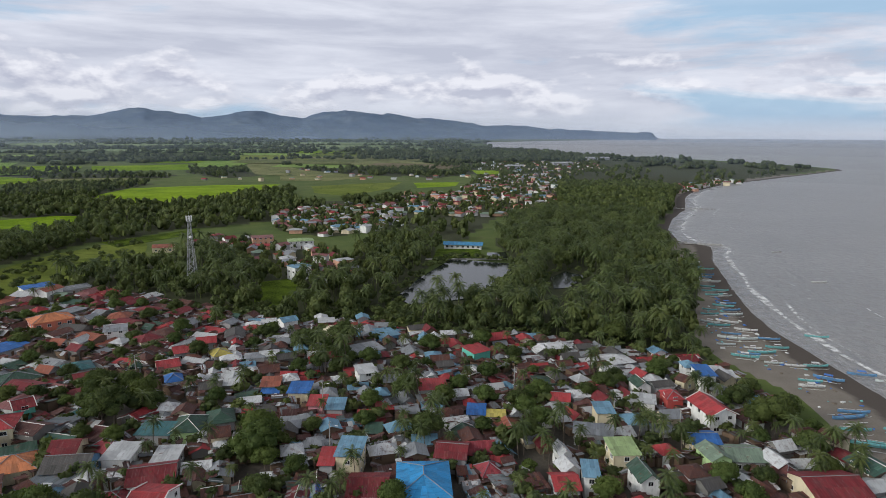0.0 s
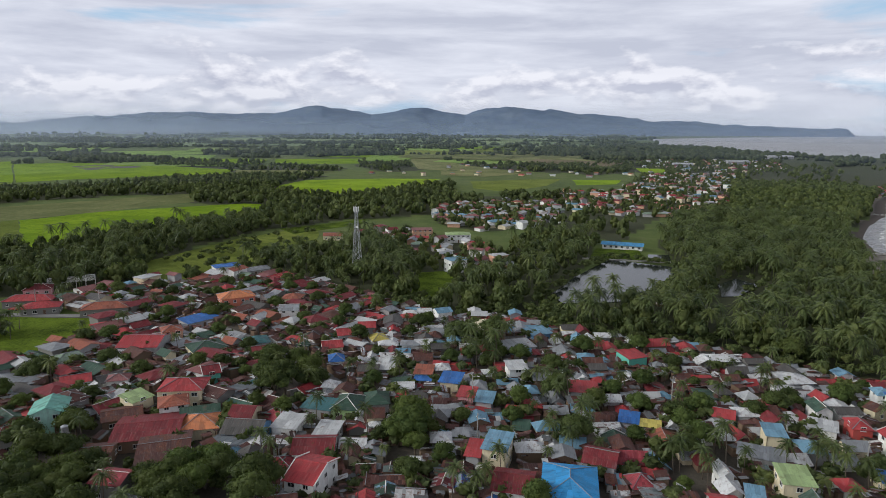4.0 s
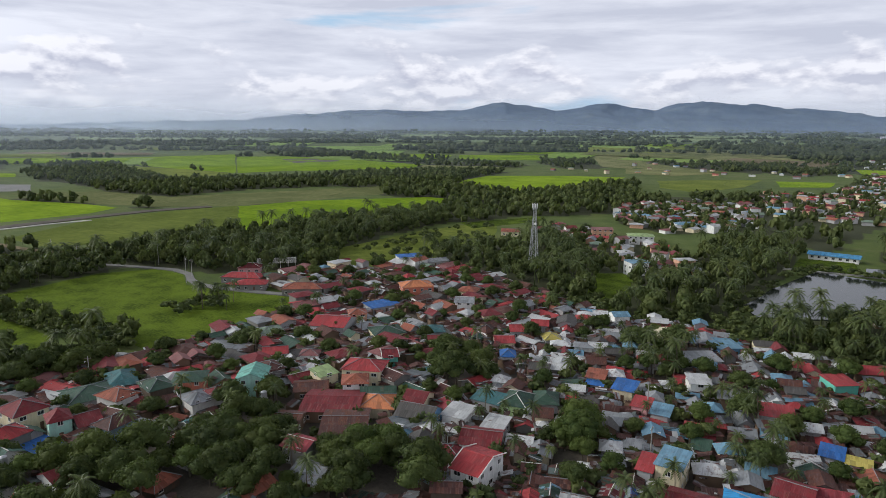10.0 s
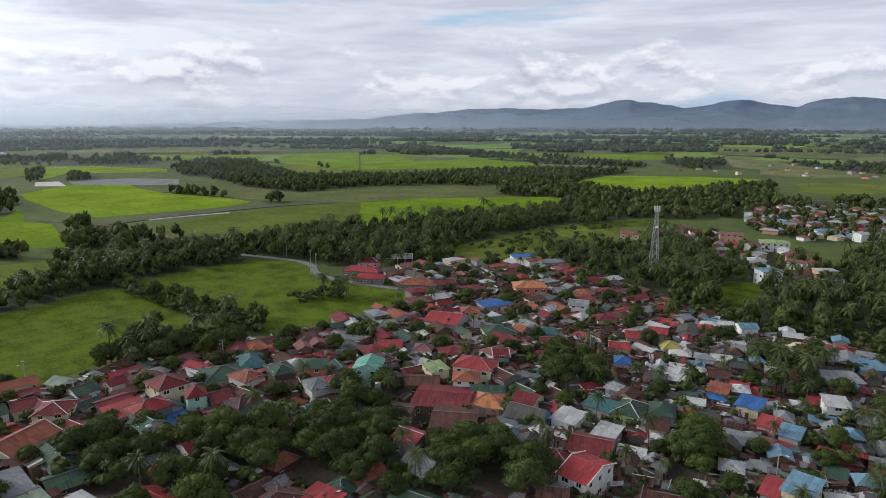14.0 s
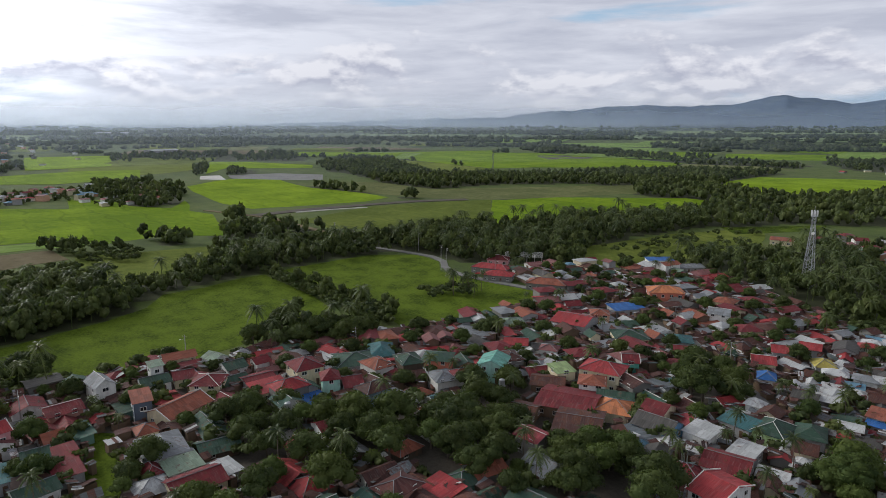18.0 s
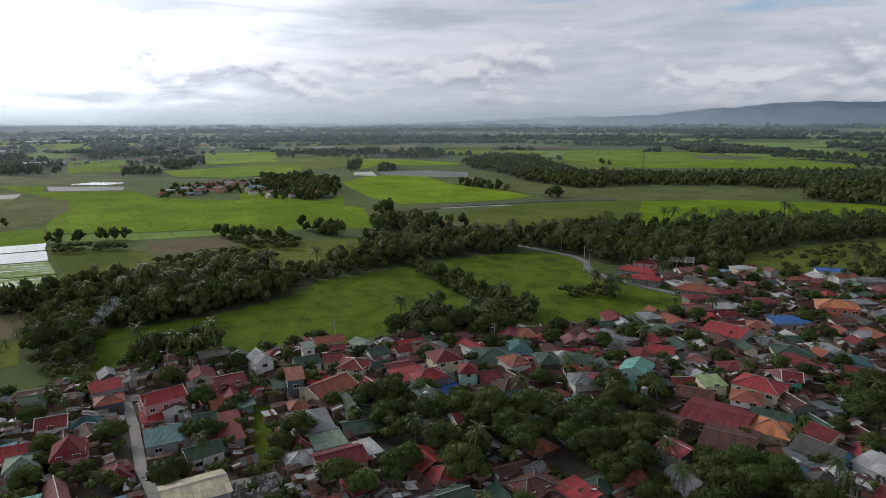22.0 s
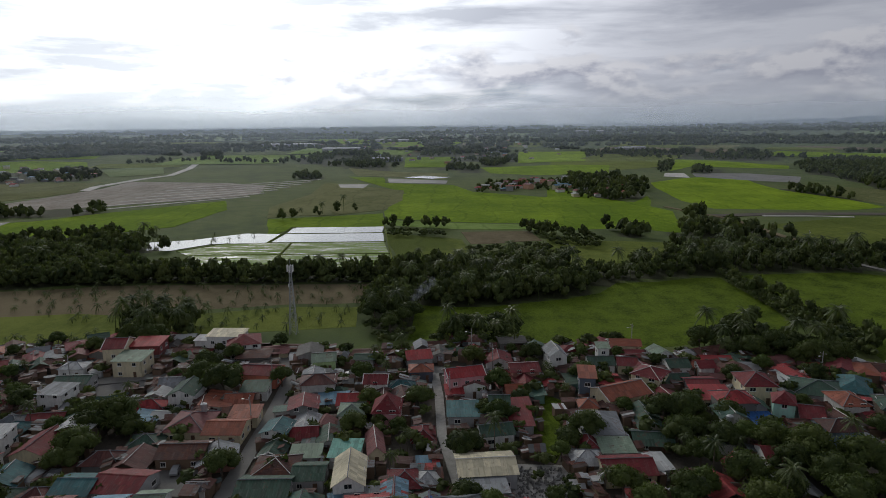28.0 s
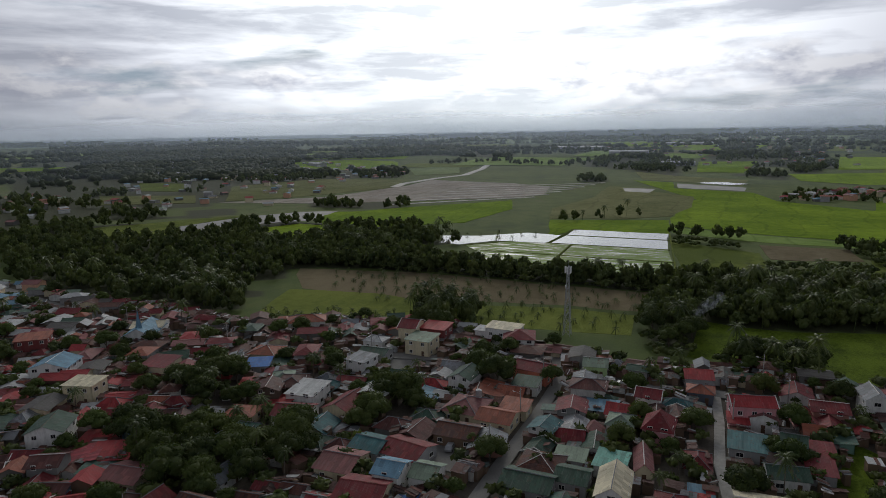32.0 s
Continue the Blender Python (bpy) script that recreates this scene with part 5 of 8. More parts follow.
# far clumps stand for several crowns grown together
CLUMP = []
LOW_WOOD = []
for i in range(5):
    q = np.random.default_rng(160 + i)
    LOW_WOOD.append(join([(np.array([q.uniform(-9, 9), q.uniform(-9, 9), q.uniform(2.0, 4.5)]) + ICO_V * np.array([q.uniform(3.5, 6.5), q.uniform(3.5, 6.5), q.uniform(2.5, 4.5)]) * q.uniform(0.7, 1.3, (12, 1)), ICO_F) for _ in range(5)]))
for i in range(5):
    q = np.random.default_rng(140 + i)
    CLUMP.append(join([(np.array([q.uniform(-8, 8), q.uniform(-4, 4), q.uniform(1.5, 4.0)]) + ICO_V * np.array([q.uniform(3.5, 6.5), q.uniform(3, 5), q.uniform(2.5, 5.0)]) * q.uniform(0.65, 1.3, (12, 1)), ICO_F) for _ in range(3)]))
spots = []
for i, (step, keep, poly) in enumerate(FAR_WOODS):
    P = scatter(poly, step, 40 + i, keep)
    if i and len(P):
        P = P[[noise.noise((x * 0.016, y * 0.016, 3.0)) > -0.18 + 0.02 * (step - 9) for x, y in P]]
    spots.append(clear_of(P, polys=[c for _, c in FIELDS] + [HAMLET_A, HAMLET_B, HAMLET_C, HAMLET_D, HAMLET_E]))
P = np.concatenate(spots)
P = P[~inside(SEA, P[:, 0], P[:, 1])]
mass("coast_trees", far_coast, BROAD_FAR, "wood_leaf", "distant trees along the coast", "woodland", 46, 0.8, 1.3)
r = np.hypot(P[:, 0], P[:, 1])
south = (r >= 1500) | (P[:, 1] < -350) & (r > 1150)
mass("distant_woodland", P[~south], BROAD_FAR, "wood_leaf", "distant dark tree belts between fields", "woodland", 41, 0.8, 1.4)
mass("distant_woodland", P[south], LOW_WOOD, "hazed_leaf", "hazy woods far over the plain", "woodland", 47, 0.8, 1.4, 1.25)

lines = []
# long belts close together towards the horizon
for i in range(150):
    a, r = radians(rg.uniform(-155, 12)), 1650 * (2.1 ** rg.uniform(0, 1))
    L = rg.uniform(200, 900)
    t = np.arange(-0.5, 0.5, 15 / L) * L
    lines.append(np.stack([r * math.sin(a) + math.cos(a) * t, r * math.cos(a) - math.sin(a) * t], 1) + rg.normal(0, 9, (len(t), 2)))
for i in range(110):
    a, r = radians(rg.uniform(-155, 8)), 1250 * (2.6 ** rg.uniform(0, 1))
    x, y = r * math.sin(a), r * math.cos(a)
    tilt, L = rg.normal(0.2, 0.3), rg.uniform(60, 460) * (r / 1300)
    deep = int(rg.integers(1, 3))
    for q in range(deep):
        t = np.arange(-0.5, 0.5, (9.0 + 0.004 * r) / L) * L * rg.uniform(0.55, 1.0)
        keep = np.array([noise.noise((k * 0.07, i * 1.7, q)) > -0.22 for k in range(len(t))])
        wob = rg.normal(0, 4.0 + 0.003 * r, (len(t), 2))
        # belts lie across the sight more than along it
        dx, dy = math.cos(a + tilt), -math.sin(a + tilt)
        lines.append((np.stack([x + dx * t - dy * q * 12, y + dy * t + dx * q * 12], 1) + wob)[keep])
P = np.concatenate(lines)
P = P[~inside(SEA, P[:, 0], P[:, 1])]
P = clear_of(P, [], 0, [c for _, c in FIELDS])
r = np.hypot(P[:, 0], P[:, 1])
mass("tree_lines", P[(r > 700) & (r < 1100)], BROAD_FAR, "wood_leaf", "tree belts and copses between the fields", "tree lines", 43, 0.8, 1.4)
mass("tree_lines", P[(r >= 1100) & (r < 1500)], BROAD_FAR, "hazed_leaf", "tree belts and copses over the plain", "tree lines", 44, 0.9, 1.6)
mass("tree_lines", P[r >= 1500], CLUMP, "hazed_leaf", "far tree belts over the hazy plain", "tree lines", 42, 0.7, 1.5, 1.25)
kinds = ["rice", "yellow_grass", "stubble", "yellow_grass", "young_rice", "young_rice", "fallow", "rice"]
for i in range(130):
    a, r = radians(rg.uniform(-150, 2)), 1350 * (2.0 ** rg.uniform(0, 1))
    L, D = rg.uniform(70, 260) * (r / 1500), rg.uniform(60, 180) * (r / 1500)
    x, y = r * math.sin(a), r * math.cos(a)
    if inside(SEA, np.array([x]), np.array([y]))[0] or any(inside(c, np.array([x]), np.array([y]))[0] for _, c in FIELDS):
        continue
    u = np.array([math.cos(a + 0.25), -math.sin(a + 0.25)])
    w = np.array([-u[1], u[0]])
    nu, nw = 7, 5
    G = [(np.array([x, y]) + u * L * (p / nu - 0.5) + w * D * (q / nw - 0.5)) for q in range(nw + 1) for p in range(nu + 1)]
    V = [(gx, gy, float(land(gx, gy)) + 0.5 + 0.01 * i) for gx, gy in G]
    F = [(q * (nu + 1) + p, q * (nu + 1) + p + 1, (q + 1) * (nu + 1) + p + 1, (q + 1) * (nu + 1) + p) for q in range(nw) for p in range(nu)]
    mat = kinds[int(rg.integers(len(kinds)))] if r < 2000 else "hazed_field"
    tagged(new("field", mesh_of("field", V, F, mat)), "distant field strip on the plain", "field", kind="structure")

# ---- houses ----
def sheets(b, quad, width, rg, thick=0.05, jitter=0.03):
    """Covers a slope with overlapping metal sheets. The quad runs eave-left, eave-right, ridge-right, ridge-left."""
    e0, e1, r1, r0 = (Vector(p) for p in quad)
    n = max(1, round((e1 - e0).length / width))
    for i in range(n):
        t0, t1 = i / n, (i + 1) / n
        a0, a1, b0, b1 = e0.lerp(e1, t0), e0.lerp(e1, t1), r0.lerp(r1, t0), r0.lerp(r1, t1)
        for u0, u1 in ((0.0, 0.5), (0.5, 1.0)) if jitter else ((0.0, 1.0),):
            b.now = rg.random()
            b.slab([a0.lerp(b0, u0), a1.lerp(b1, u0), a1.lerp(b1, u1), a0.lerp(b0, u1)], thick)


def roof_build(kind, w, d, h, rise, seed, over=0.45, sheet=1.1):
    """The roof's sheets over a body w wide (x) and d deep (y); the ridge runs along x."""
    rg = random.Random(seed)
    b = Build()
    x, y, s = w / 2 + over, d / 2 + over, rise / (d / 2)
    low = h - over * s
    if kind == "gable":
        sheets(b, [(-x, -y, low), (x, -y, low), (x, 0, h + rise), (-x, 0, h + rise)], sheet, rg)
        sheets(b, [(x, y, low), (-x, y, low), (-x, 0, h + rise), (x, 0, h + rise)], sheet, rg)
    elif kind == "hip":
        k = max(0.3, x - y)
        t = h + rise
        sheets(b, [(-x, -y, low), (x, -y, low), (k, 0, t), (-k, 0, t)], sheet * 1.5, rg)
        sheets(b, [(x, y, low), (-x, y, low), (-k, 0, t), (k, 0, t)], sheet * 1.5, rg)
        sheets(b, [(x, -y, low), (x, y, low), (k, 0.05, t), (k, -0.05, t)], sheet * 1.5, rg)
        sheets(b, [(-x, y, low), (-x, -y, low), (-k, -0.05, t), (-k, 0.05, t)], sheet * 1.5, rg)
    else:
        sheets(b, [(-x, -y, h - 0.05), (x, -y, h - 0.05), (x, y, h + rise), (-x, y, h + rise)], sheet, rg)
    if kind != "shed":
        # the folded cap along the ridge
        b.now, k, t = 1.0 if seed % 1 < 0.5 else 0.0, x if kind == "gable" else max(0.3, x - y), h + rise + 0.05
        for sy in (-1, 1):
            q = [(-k, sy * 0.24, t - 0.24 * s), (k, sy * 0.24, t - 0.24 * s), (k, 0, t), (-k, 0, t)]
            b.slab(q if sy < 0 else [q[1], q[0], q[3], q[2]], 0.04)
    return b


def cap_build(kind, w, d, h, rise, over=0.45):
    """Narrow folded caps along the ridge and the hips."""
    b = Build()
    x, y, s = w / 2 + over, d / 2 + over, rise / (d / 2)
    t, low = h + rise + 0.09, h - over * s + 0.09
    k = x if kind == "gable" else max(0.3, x - y)
    lines = [((-k, 0, t), (k, 0, t))]
    if kind == "hip":
        lines += [((sx * x, sy * y, low), (sx * k, 0, t)) for sx in (-1, 1) for sy in (-1, 1)]
    for a, c in lines:
        b.rod(a, c, 0.10, sides=4)
    return b


def wall_build(kind, w, d, h, rise, thick=0.15):
    """Four walls with thickness, and their gables."""
    b = Build()
    x, y = w / 2, d / 2
    base = -0.3
    if kind == "shed":
        b.box(-x, -y, base, x, -y + thick, h - 0.12), b.box(-x, y - thick, base, x, y, h + rise - 0.15)
        for sx in (-1, 1):
            x0, x1 = sorted((sx * x, sx * (x - thick)))
            b.add([(x0, -y, base), (x1, -y, base), (x1, y, base), (x0, y, base), (x0, -y, h - 0.12), (x1, -y, h - 0.12), (x1, y, h + rise - 0.15), (x0, y, h + rise - 0.15)],
                  [(0, 3, 2, 1), (4, 5, 6, 7), (0, 1, 5, 4), (2, 3, 7, 6), (1, 2, 6, 5), (3, 0, 4, 7)])
        return b
    b.box(-x, -y, base, x, -y + thick, h), b.box(-x, y - thick, base, x, y, h)
    for sx in (-1, 1):
        x0, x1 = sorted((sx * x, sx * (x - thick)))
        b.box(x0, -y + thick, base, x1, y - thick, h)
        if kind == "gable":
            b.add([(x0, -y, h), (x0, y, h), (x0, 0, h + rise - 0.08), (x1, -y, h), (x1, y, h), (x1, 0, h + rise - 0.08)], [(0, 2, 1), (3, 4, 5), (0, 3, 5, 2), (1, 2, 5, 4), (0, 1, 4, 3)])
    return b


def window_mesh(w, h):
    """Frame with a mullion and a sill, standing on the wall's face (towards -y)."""
    b = Build()
    for x0, z0, x1, z1 in ((-w / 2, 0, w / 2, 0.09), (-w / 2, h - 0.09, w / 2, h), (-w / 2, 0.09, -w / 2 + 0.09, h - 0.09), (w / 2 - 0.09, 0.09, w / 2, h - 0.09), (-0.035, 0.09, 0.035, h - 0.09)):
        b.box(x0, -0.06, z0, x1, 0.02, z1)
    b.box(-w / 2 - 0.08, -0.14, -0.08, w / 2 + 0.08, 0.02, 0)
    return b


WINDOWS = {}


def window(parent, m, w=1.2, h=1.1, split=True):
    key = (round(w, 1), round(h, 1))
    if key not in WINDOWS:
        WINDOWS[key] = (window_mesh(*key).mesh("window", "trim_white"), Build().box(-key[0] / 2 + 0.09, -0.025, 0.09, key[0] / 2 - 0.09, 0.015, key[1] - 0.09).mesh("pane", "window_glass"))
    f, p = WINDOWS[key]
    if not split:
        one = key + ("one",)
        if one not in WINDOWS:
            b = window_mesh(*key)
            n = len(b.f)
            b.box(-key[0] / 2 + 0.09, -0.025, 0.09, key[0] / 2 - 0.09, 0.015, key[1] - 0.09)
            me = b.mesh("window", "trim_white")
            me.materials.append(MATS["window_glass"])
            me.polygons.foreach_set("material_index", [0] * n + [1] * (len(me.polygons) - n))
            WINDOWS[one] = me
        return part("window", WINDOWS[one], parent, at=m)
    ob = part("window", f, parent, at=m)
    part("pane", p, ob)
    return ob


DOOR = []


def door(parent, m, split=True):
    if not DOOR:
        DOOR.extend([Build().box(-0.45, -0.05, 0, 0.45, 0.02, 2.05).mesh("door", "door_wood"), Build().box(0.30, -0.11, 0.95, 0.40, -0.05, 1.05).mesh("handle", "galvanised")])
    ob = part("door", DOOR[0], parent, at=m)
    if split:
        part("handle", DOOR[1], ob)


def faces_of(w, d):
    """The pose of each wall's middle, its outside towards -y, and its length."""
    return [(pose(0, -d / 2, 0), w), (pose(w / 2, 0, 0, 0, 0, 90), d), (pose(0, d / 2, 0, 0, 0, 180), w), (pose(-w / 2, 0, 0, 0, 0, 270), d)]


def house(kind, m, w, d, h, rise, wall, roof, label, storeys=1, seed=0, name="house", group="", sides=(0, 1, 3), sheet=1.1, over=0.45, windows=True, trim=False, split=True):
    """A house: walls, roof, windows with panes, a door."""
    root = thing(name, m, label, name, group)
    part("wall", (wall_build(kind, w, d, h, rise), wall), root)
    rf = part("roof", (roof_build(kind, w, d, h, rise, seed, over, sheet), roof), root)
    if trim and kind == "gable":
        for sx in (-1, 1):
            b = Build()
            for sy in (-1, 1):
                x, y = sx * (w / 2 + over), sy * (d / 2 + over)
                b.slab([(x - 0.09, y, h - over * rise / (d / 2) + 0.12), (x + 0.09, y, h - over * rise / (d / 2) + 0.12), (x + 0.09, 0, h + rise + 0.12), (x - 0.09, 0, h + rise + 0.12)], 0.2)
            part("bargeboard", (b, "trim_white"), rf, "white bargeboard")
    if kind != "shed" and seed % 3 != 1:
        part("ridge_cap", (cap_build(kind, w, d, h, rise, over), "roof_grey" if seed % 4 else "trim_white"), rf, "pale metal ridge cap")
    rg = random.Random(seed + 500)
    if not sides:
        # the two fronts towards the middle of the bay carry the openings
        out = [(m.to_3x3() @ (fm.to_3x3() @ Vector((0, -1, 0)))).dot(-m.translation.normalized()) for fm, _ in faces_of(w, d)]
        sides = tuple(sorted(range(4), key=lambda i: -out[i])[:2])
    if windows:
        for si, (fm, L) in enumerate(faces_of(w, d)):
            if si not in sides:
                continue
            n = max(1, int(L / 3.2))
            for s in range(storeys):
                for k in range(n):
                    x = L * ((k + 0.5) / n - 0.5)
                    if s == 0 and si == sides[0] and k == n // 2:
                        door(root, fm @ Matrix.Translation((x, 0, 0.05)), split)
                    else:
                        window(root, fm @ Matrix.Translation((x, 0, s * 2.9 + 1.0)), 1.2 if rg.random() < 0.7 else 1.6, 1.1, split)
    return root


# ---- plain houses and shacks of the village, from a few builds ----
HOUSE_KITS, SHACK_KITS = [], []
for i in range(14):
    rg = random.Random(200 + i)
    kind = ("gable", "gable", "hip", "gable", "shed", "gable", "hip")[i % 7]
    two = i % 6 == 2
    w, d = rg.uniform(6.8, 9.5), rg.uniform(5.6, 7.4)
    HOUSE_KITS.append(house(kind, pose(0, 0, -400), w, d, 4.7 if two else 2.3, rg.uniform(1.1, 1.6) if kind != "shed" else 0.7, "wall_mixed", "house_roof",
                            "plain rendered village house under a sheet-metal roof" if two else "low rendered village bungalow under a sheet-metal roof", 2 if two else 1, i, "house" if two else "bungalow", "plain village houses", sides=(0, 1) if i % 2 else (0, 3), split=False, over=0.65, trim=i % 5 == 1))
for i in range(14):
    rg = random.Random(300 + i)
    kind = ("gable", "shed", "gable", "shed", "gable")[i % 5]
    SHACK_KITS.append(house(kind, pose(0, 0, -400), rg.uniform(4.4, 7.0), rg.uniform(3.8, 5.6), rg.choice((1.9, 2.1, 2.4, 2.6, 3.9)), rg.uniform(0.7, 1.2) if kind == "gable" else rg.uniform(0.4, 0.8), "wall_mixed",
                            "shack_roof", "small crowded shack under patched rusty metal sheets", 1, 40 + i, "shack", "shacks of the fishing village", sides=(0,), sheet=0.9, over=0.4, split=False))
TAKEN = []   # x, y, radius of what is placed by hand
CLUMPS = []


def fill_village():
    rg = np.random.default_rng(9)
    spots = []
    for zone, step, turn in ((0, 5.3, 14.0), (1, 7.2, -20.0), (2, 6.9, 3.0), (3, 7.0, 30.0)):
        c, s = math.cos(radians(turn)), math.sin(radians(turn))
        G = np.arange(-480, 480, step)
        U, V = np.meshgrid(G, G * 0.86)
        U = U + rg.uniform(-0.22, 0.22, U.shape) * step
        V = V + rg.uniform(-0.22, 0.22, V.shape) * step
        X, Y = (U * c - V * s).ravel(), (U * s + V * c).ravel()
        which = np.where(X > -72, 0, np.where(Y > 105, 1, np.where(Y > -110, 2, 3)))
        ok = inside(TOWN, X, Y) & (which == zone) & (np.hypot(X, Y) > 98)
        spots += [(x, y, zone, turn) for x, y in zip(X[ok], Y[ok])]
    P = np.array([(x, y) for x, y, _, _ in spots])
    ok = np.ones(len(P), bool)
    for line, width in ROADS:
        ok &= away(line, P[:, 0], P[:, 1]) > width / 2 + 2.8
    for x, y, r in TAKEN:
        ok &= np.hypot(P[:, 0] - x, P[:, 1] - y) > r + 2.2
    for poly in CLUMPS:
        ok &= ~inside(poly, P[:, 0], P[:, 1]) | (rg.uniform(0, 1, len(P)) < 0.30)
    order = [i for i in np.argsort(np.hypot(P[:, 0], P[:, 1])) if ok[i]]
    far = []
    count = {0: 0, 1: 0}
    for i in order:
        x, y, zone, turn = spots[i]
        shack = rg.uniform() < (0.9 if zone == 0 else 0.38)
        kits = SHACK_KITS if shack else HOUSE_KITS
        ang = turn + float(rg.normal(0, 5)) + float(rg.choice([0, 90, 180, 270]))
        k = float(rg.uniform(0.80, 1.06)) * (0.88 if zone == 0 else 1.0)
        m = pose(x, y, 0, 0, 0, ang) @ Matrix.Diagonal((k, k, float(rg.uniform(0.9, 1.15)), 1))
        if count[shack] >= (240 if shack else 220):
            far.append((x, y, ang, shack))
            continue
        count[shack] += 1
        copy_thing(kits[int(rg.integers(len(kits)))], m)
    return far


def joined_houses(name, rows, seed, label):
    """Many far houses: roofs in one object, walls in another."""
    rg = random.Random(seed)
    walls, roofs = {}, {}
    for x, y, ang, shack in rows:
        w, d = (rg.uniform(3.8, 6.0), rg.uniform(3.4, 4.8)) if shack else (rg.uniform(7, 10), rg.uniform(5.5, 7.5))
        h, rise = rg.choice((1.8, 2.0, 2.2, 3.6)), rg.uniform(0.7, 1.3)
        kind = rg.choice(("gable", "gable", "hip"))
        m = pose(x, y, float(land(x, y)), 0, 0, ang)
        key = rg.choice(("roof_rust", "roof_maroon", "roof_red", "roof_grey", "roof_rust", "roof_green", "roof_pale", "roof_brick", "roof_pink", "roof_dark", "roof_rust", "roof_maroon"))
        if math.hypot(x, y) > 330:
            key = rg.choice(("roof_pink", "roof_pale", "roof_red", "roof_grey", "roof_pale", "roof_maroon", "roof_skyblue", "roof_pink", "roof_brick", "roof_sage"))
        if x > -72 and y < 300:
            key = rg.choice(("roof_grey", "roof_pale", "roof_rust", "patch_roof", "roof_skyblue", "roof_rust", "roof_grey", "roof_red", "patch_roof", "patch_roof", "roof_maroon", "roof_dark"))
        wkey = rg.choice(("wall_dull", "wall_grey", "wall_wood", "wall_white", "wall_dull", "wall_cream"))
        if math.hypot(x, y) > 330:
            wkey = rg.choice(("wall_white", "wall_white", "wall_cream", "wall_grey", "wall_peach", "wall_dull"))
            h = rg.choice((2.6, 3.0, 3.2, 5.4))
        for src, store, k in ((roof_build(kind, w, d, h, rise, rg.random(), 0.65, 1.3 if math.hypot(x, y) < 330 else 5.0), roofs, key), (wall_build(kind, w, d, h, rise), walls, wkey)):
            store.setdefault(k, Build()).add([m @ Vector(p) for p in src.v], src.f)
    for store in (walls, roofs):
        for k, b in store.items():
            tagged(new(name, b.mesh(name, k)), label, "houses", kind="stuff")


def lean_tos(rows, seed):
    """Low lean-to roofs of odd metal sheets between the houses, on posts and board walls."""
    rg = random.Random(seed)
    tops, posts = Build(), Build()
    for x, y, ang in rows:
        w, d, h = rg.uniform(1.3, 4.2), rg.uniform(1.2, 3.0), rg.uniform(1.6, 3.1)
        m = pose(x, y, 0, 0, 0, ang + rg.gauss(0, 8))
        slope = rg.uniform(-0.5, 0.5)
        n = rg.randint(2, 4)
        tone = rg.random()
        for i in range(n):
            x0, x1 = w * (i / n - 0.5), w * ((i + 1) / n - 0.5)
            tops.now = tone if rg.random() < 0.55 else rg.random()
            dz, e0, e1 = rg.uniform(-0.06, 0.10), rg.uniform(0, 0.5), rg.uniform(0, 0.5)
            q = [(x0 - 0.05, -d / 2 - e0, h - slope + dz), (x1 + 0.05, -d / 2 - e0, h - slope + dz), (x1 + 0.05, d / 2 + e1, h + slope + dz), (x0 - 0.05, d / 2 + e1, h + slope + dz)]
            tops.slab([m @ Vector(p) for p in q], 0.04)
        q = Build().box(-w / 2 + 0.1, -d / 2 + 0.1, -0.2, w / 2 - 0.1, d / 2 - 0.1, h - abs(slope) - 0.12)
        posts.add([m @ Vector(p) for p in q.v], q.f)
    tagged(new("lean_to_roofs", tops.mesh("lean_to_roofs", "patch_roof")), "patched rusty and grey sheet roofs of crowded lean-tos", "roofs", kind="stuff")
    tagged(new("lean_to_walls", posts.mesh("lean_to_walls", "wall_wood")), "dark board walls of crowded lean-tos", "walls", kind="stuff")

# ---- houses that stand out, each by its own build ----
def home(kind, x, y, turn, w, d, h, rise, wall, roof, storeys, label, trim=False):
    TAKEN.append((x, y, 0.42 * math.hypot(w, d)))
    house(kind, pose(x, y, 0, 0, 0, turn), w, d, h, rise, 'wall_' + wall, 'roof_' + roof, label, storeys, len(TAKEN), sides=(), trim=trim)


home('gable', -131.4, 127.6, -56, 9.0, 7.7, 5.6, 1.5, 'mint', 'mint', 2, 'mint green two-storey house with a pale green roof')
home('hip', -144.9, 239.1, 43, 13.6, 10.0, 6.0, 1.8, 'salmon', 'orange', 2, 'salmon two-storey house with an orange hipped roof')
home('hip', -107.2, 148.3, 19, 11.5, 9.0, 5.8, 1.7, 'cream', 'red', 2, 'cream two-storey house with a bright red hipped roof')
home('hip', -104.4, 139.6, 126, 7.0, 6.9, 5.0, 1.4, 'white', 'brick', 2, 'white two-storey house with an orange-red hipped roof')
home('hip', -92.8, 134.2, 26, 9.0, 9.0, 3.0, 1.8, 'cream', 'orange', 1, 'low cream house with a wide orange hipped roof')
home('gable', -80.0, 133.6, 7, 9.4, 8.0, 3.2, 1.9, 'blue', 'dark', 1, 'blue house under a dark brown gabled roof')
home('gable', -84.3, 140.5, 7, 5.8, 8.0, 3.6, 1.7, 'cream', 'maroon', 1, 'cream house with a dark red gabled roof')
home('shed', -70.9, 138.2, 2, 6.1, 7.0, 3.5, 0.5, 'white', 'pale', 1, 'white box-like house with a white sheet roof')
home('shed', -116.1, 140.2, 70, 5.8, 6.0, 4.5, 0.7, 'cream', 'lime', 2, 'cream house with a lime green lean-to roof')
home('gable', -96.5, 139.5, 32, 9.1, 7.0, 3.0, 1.4, 'grey', 'green', 1, 'grey house with a dark green gabled roof')
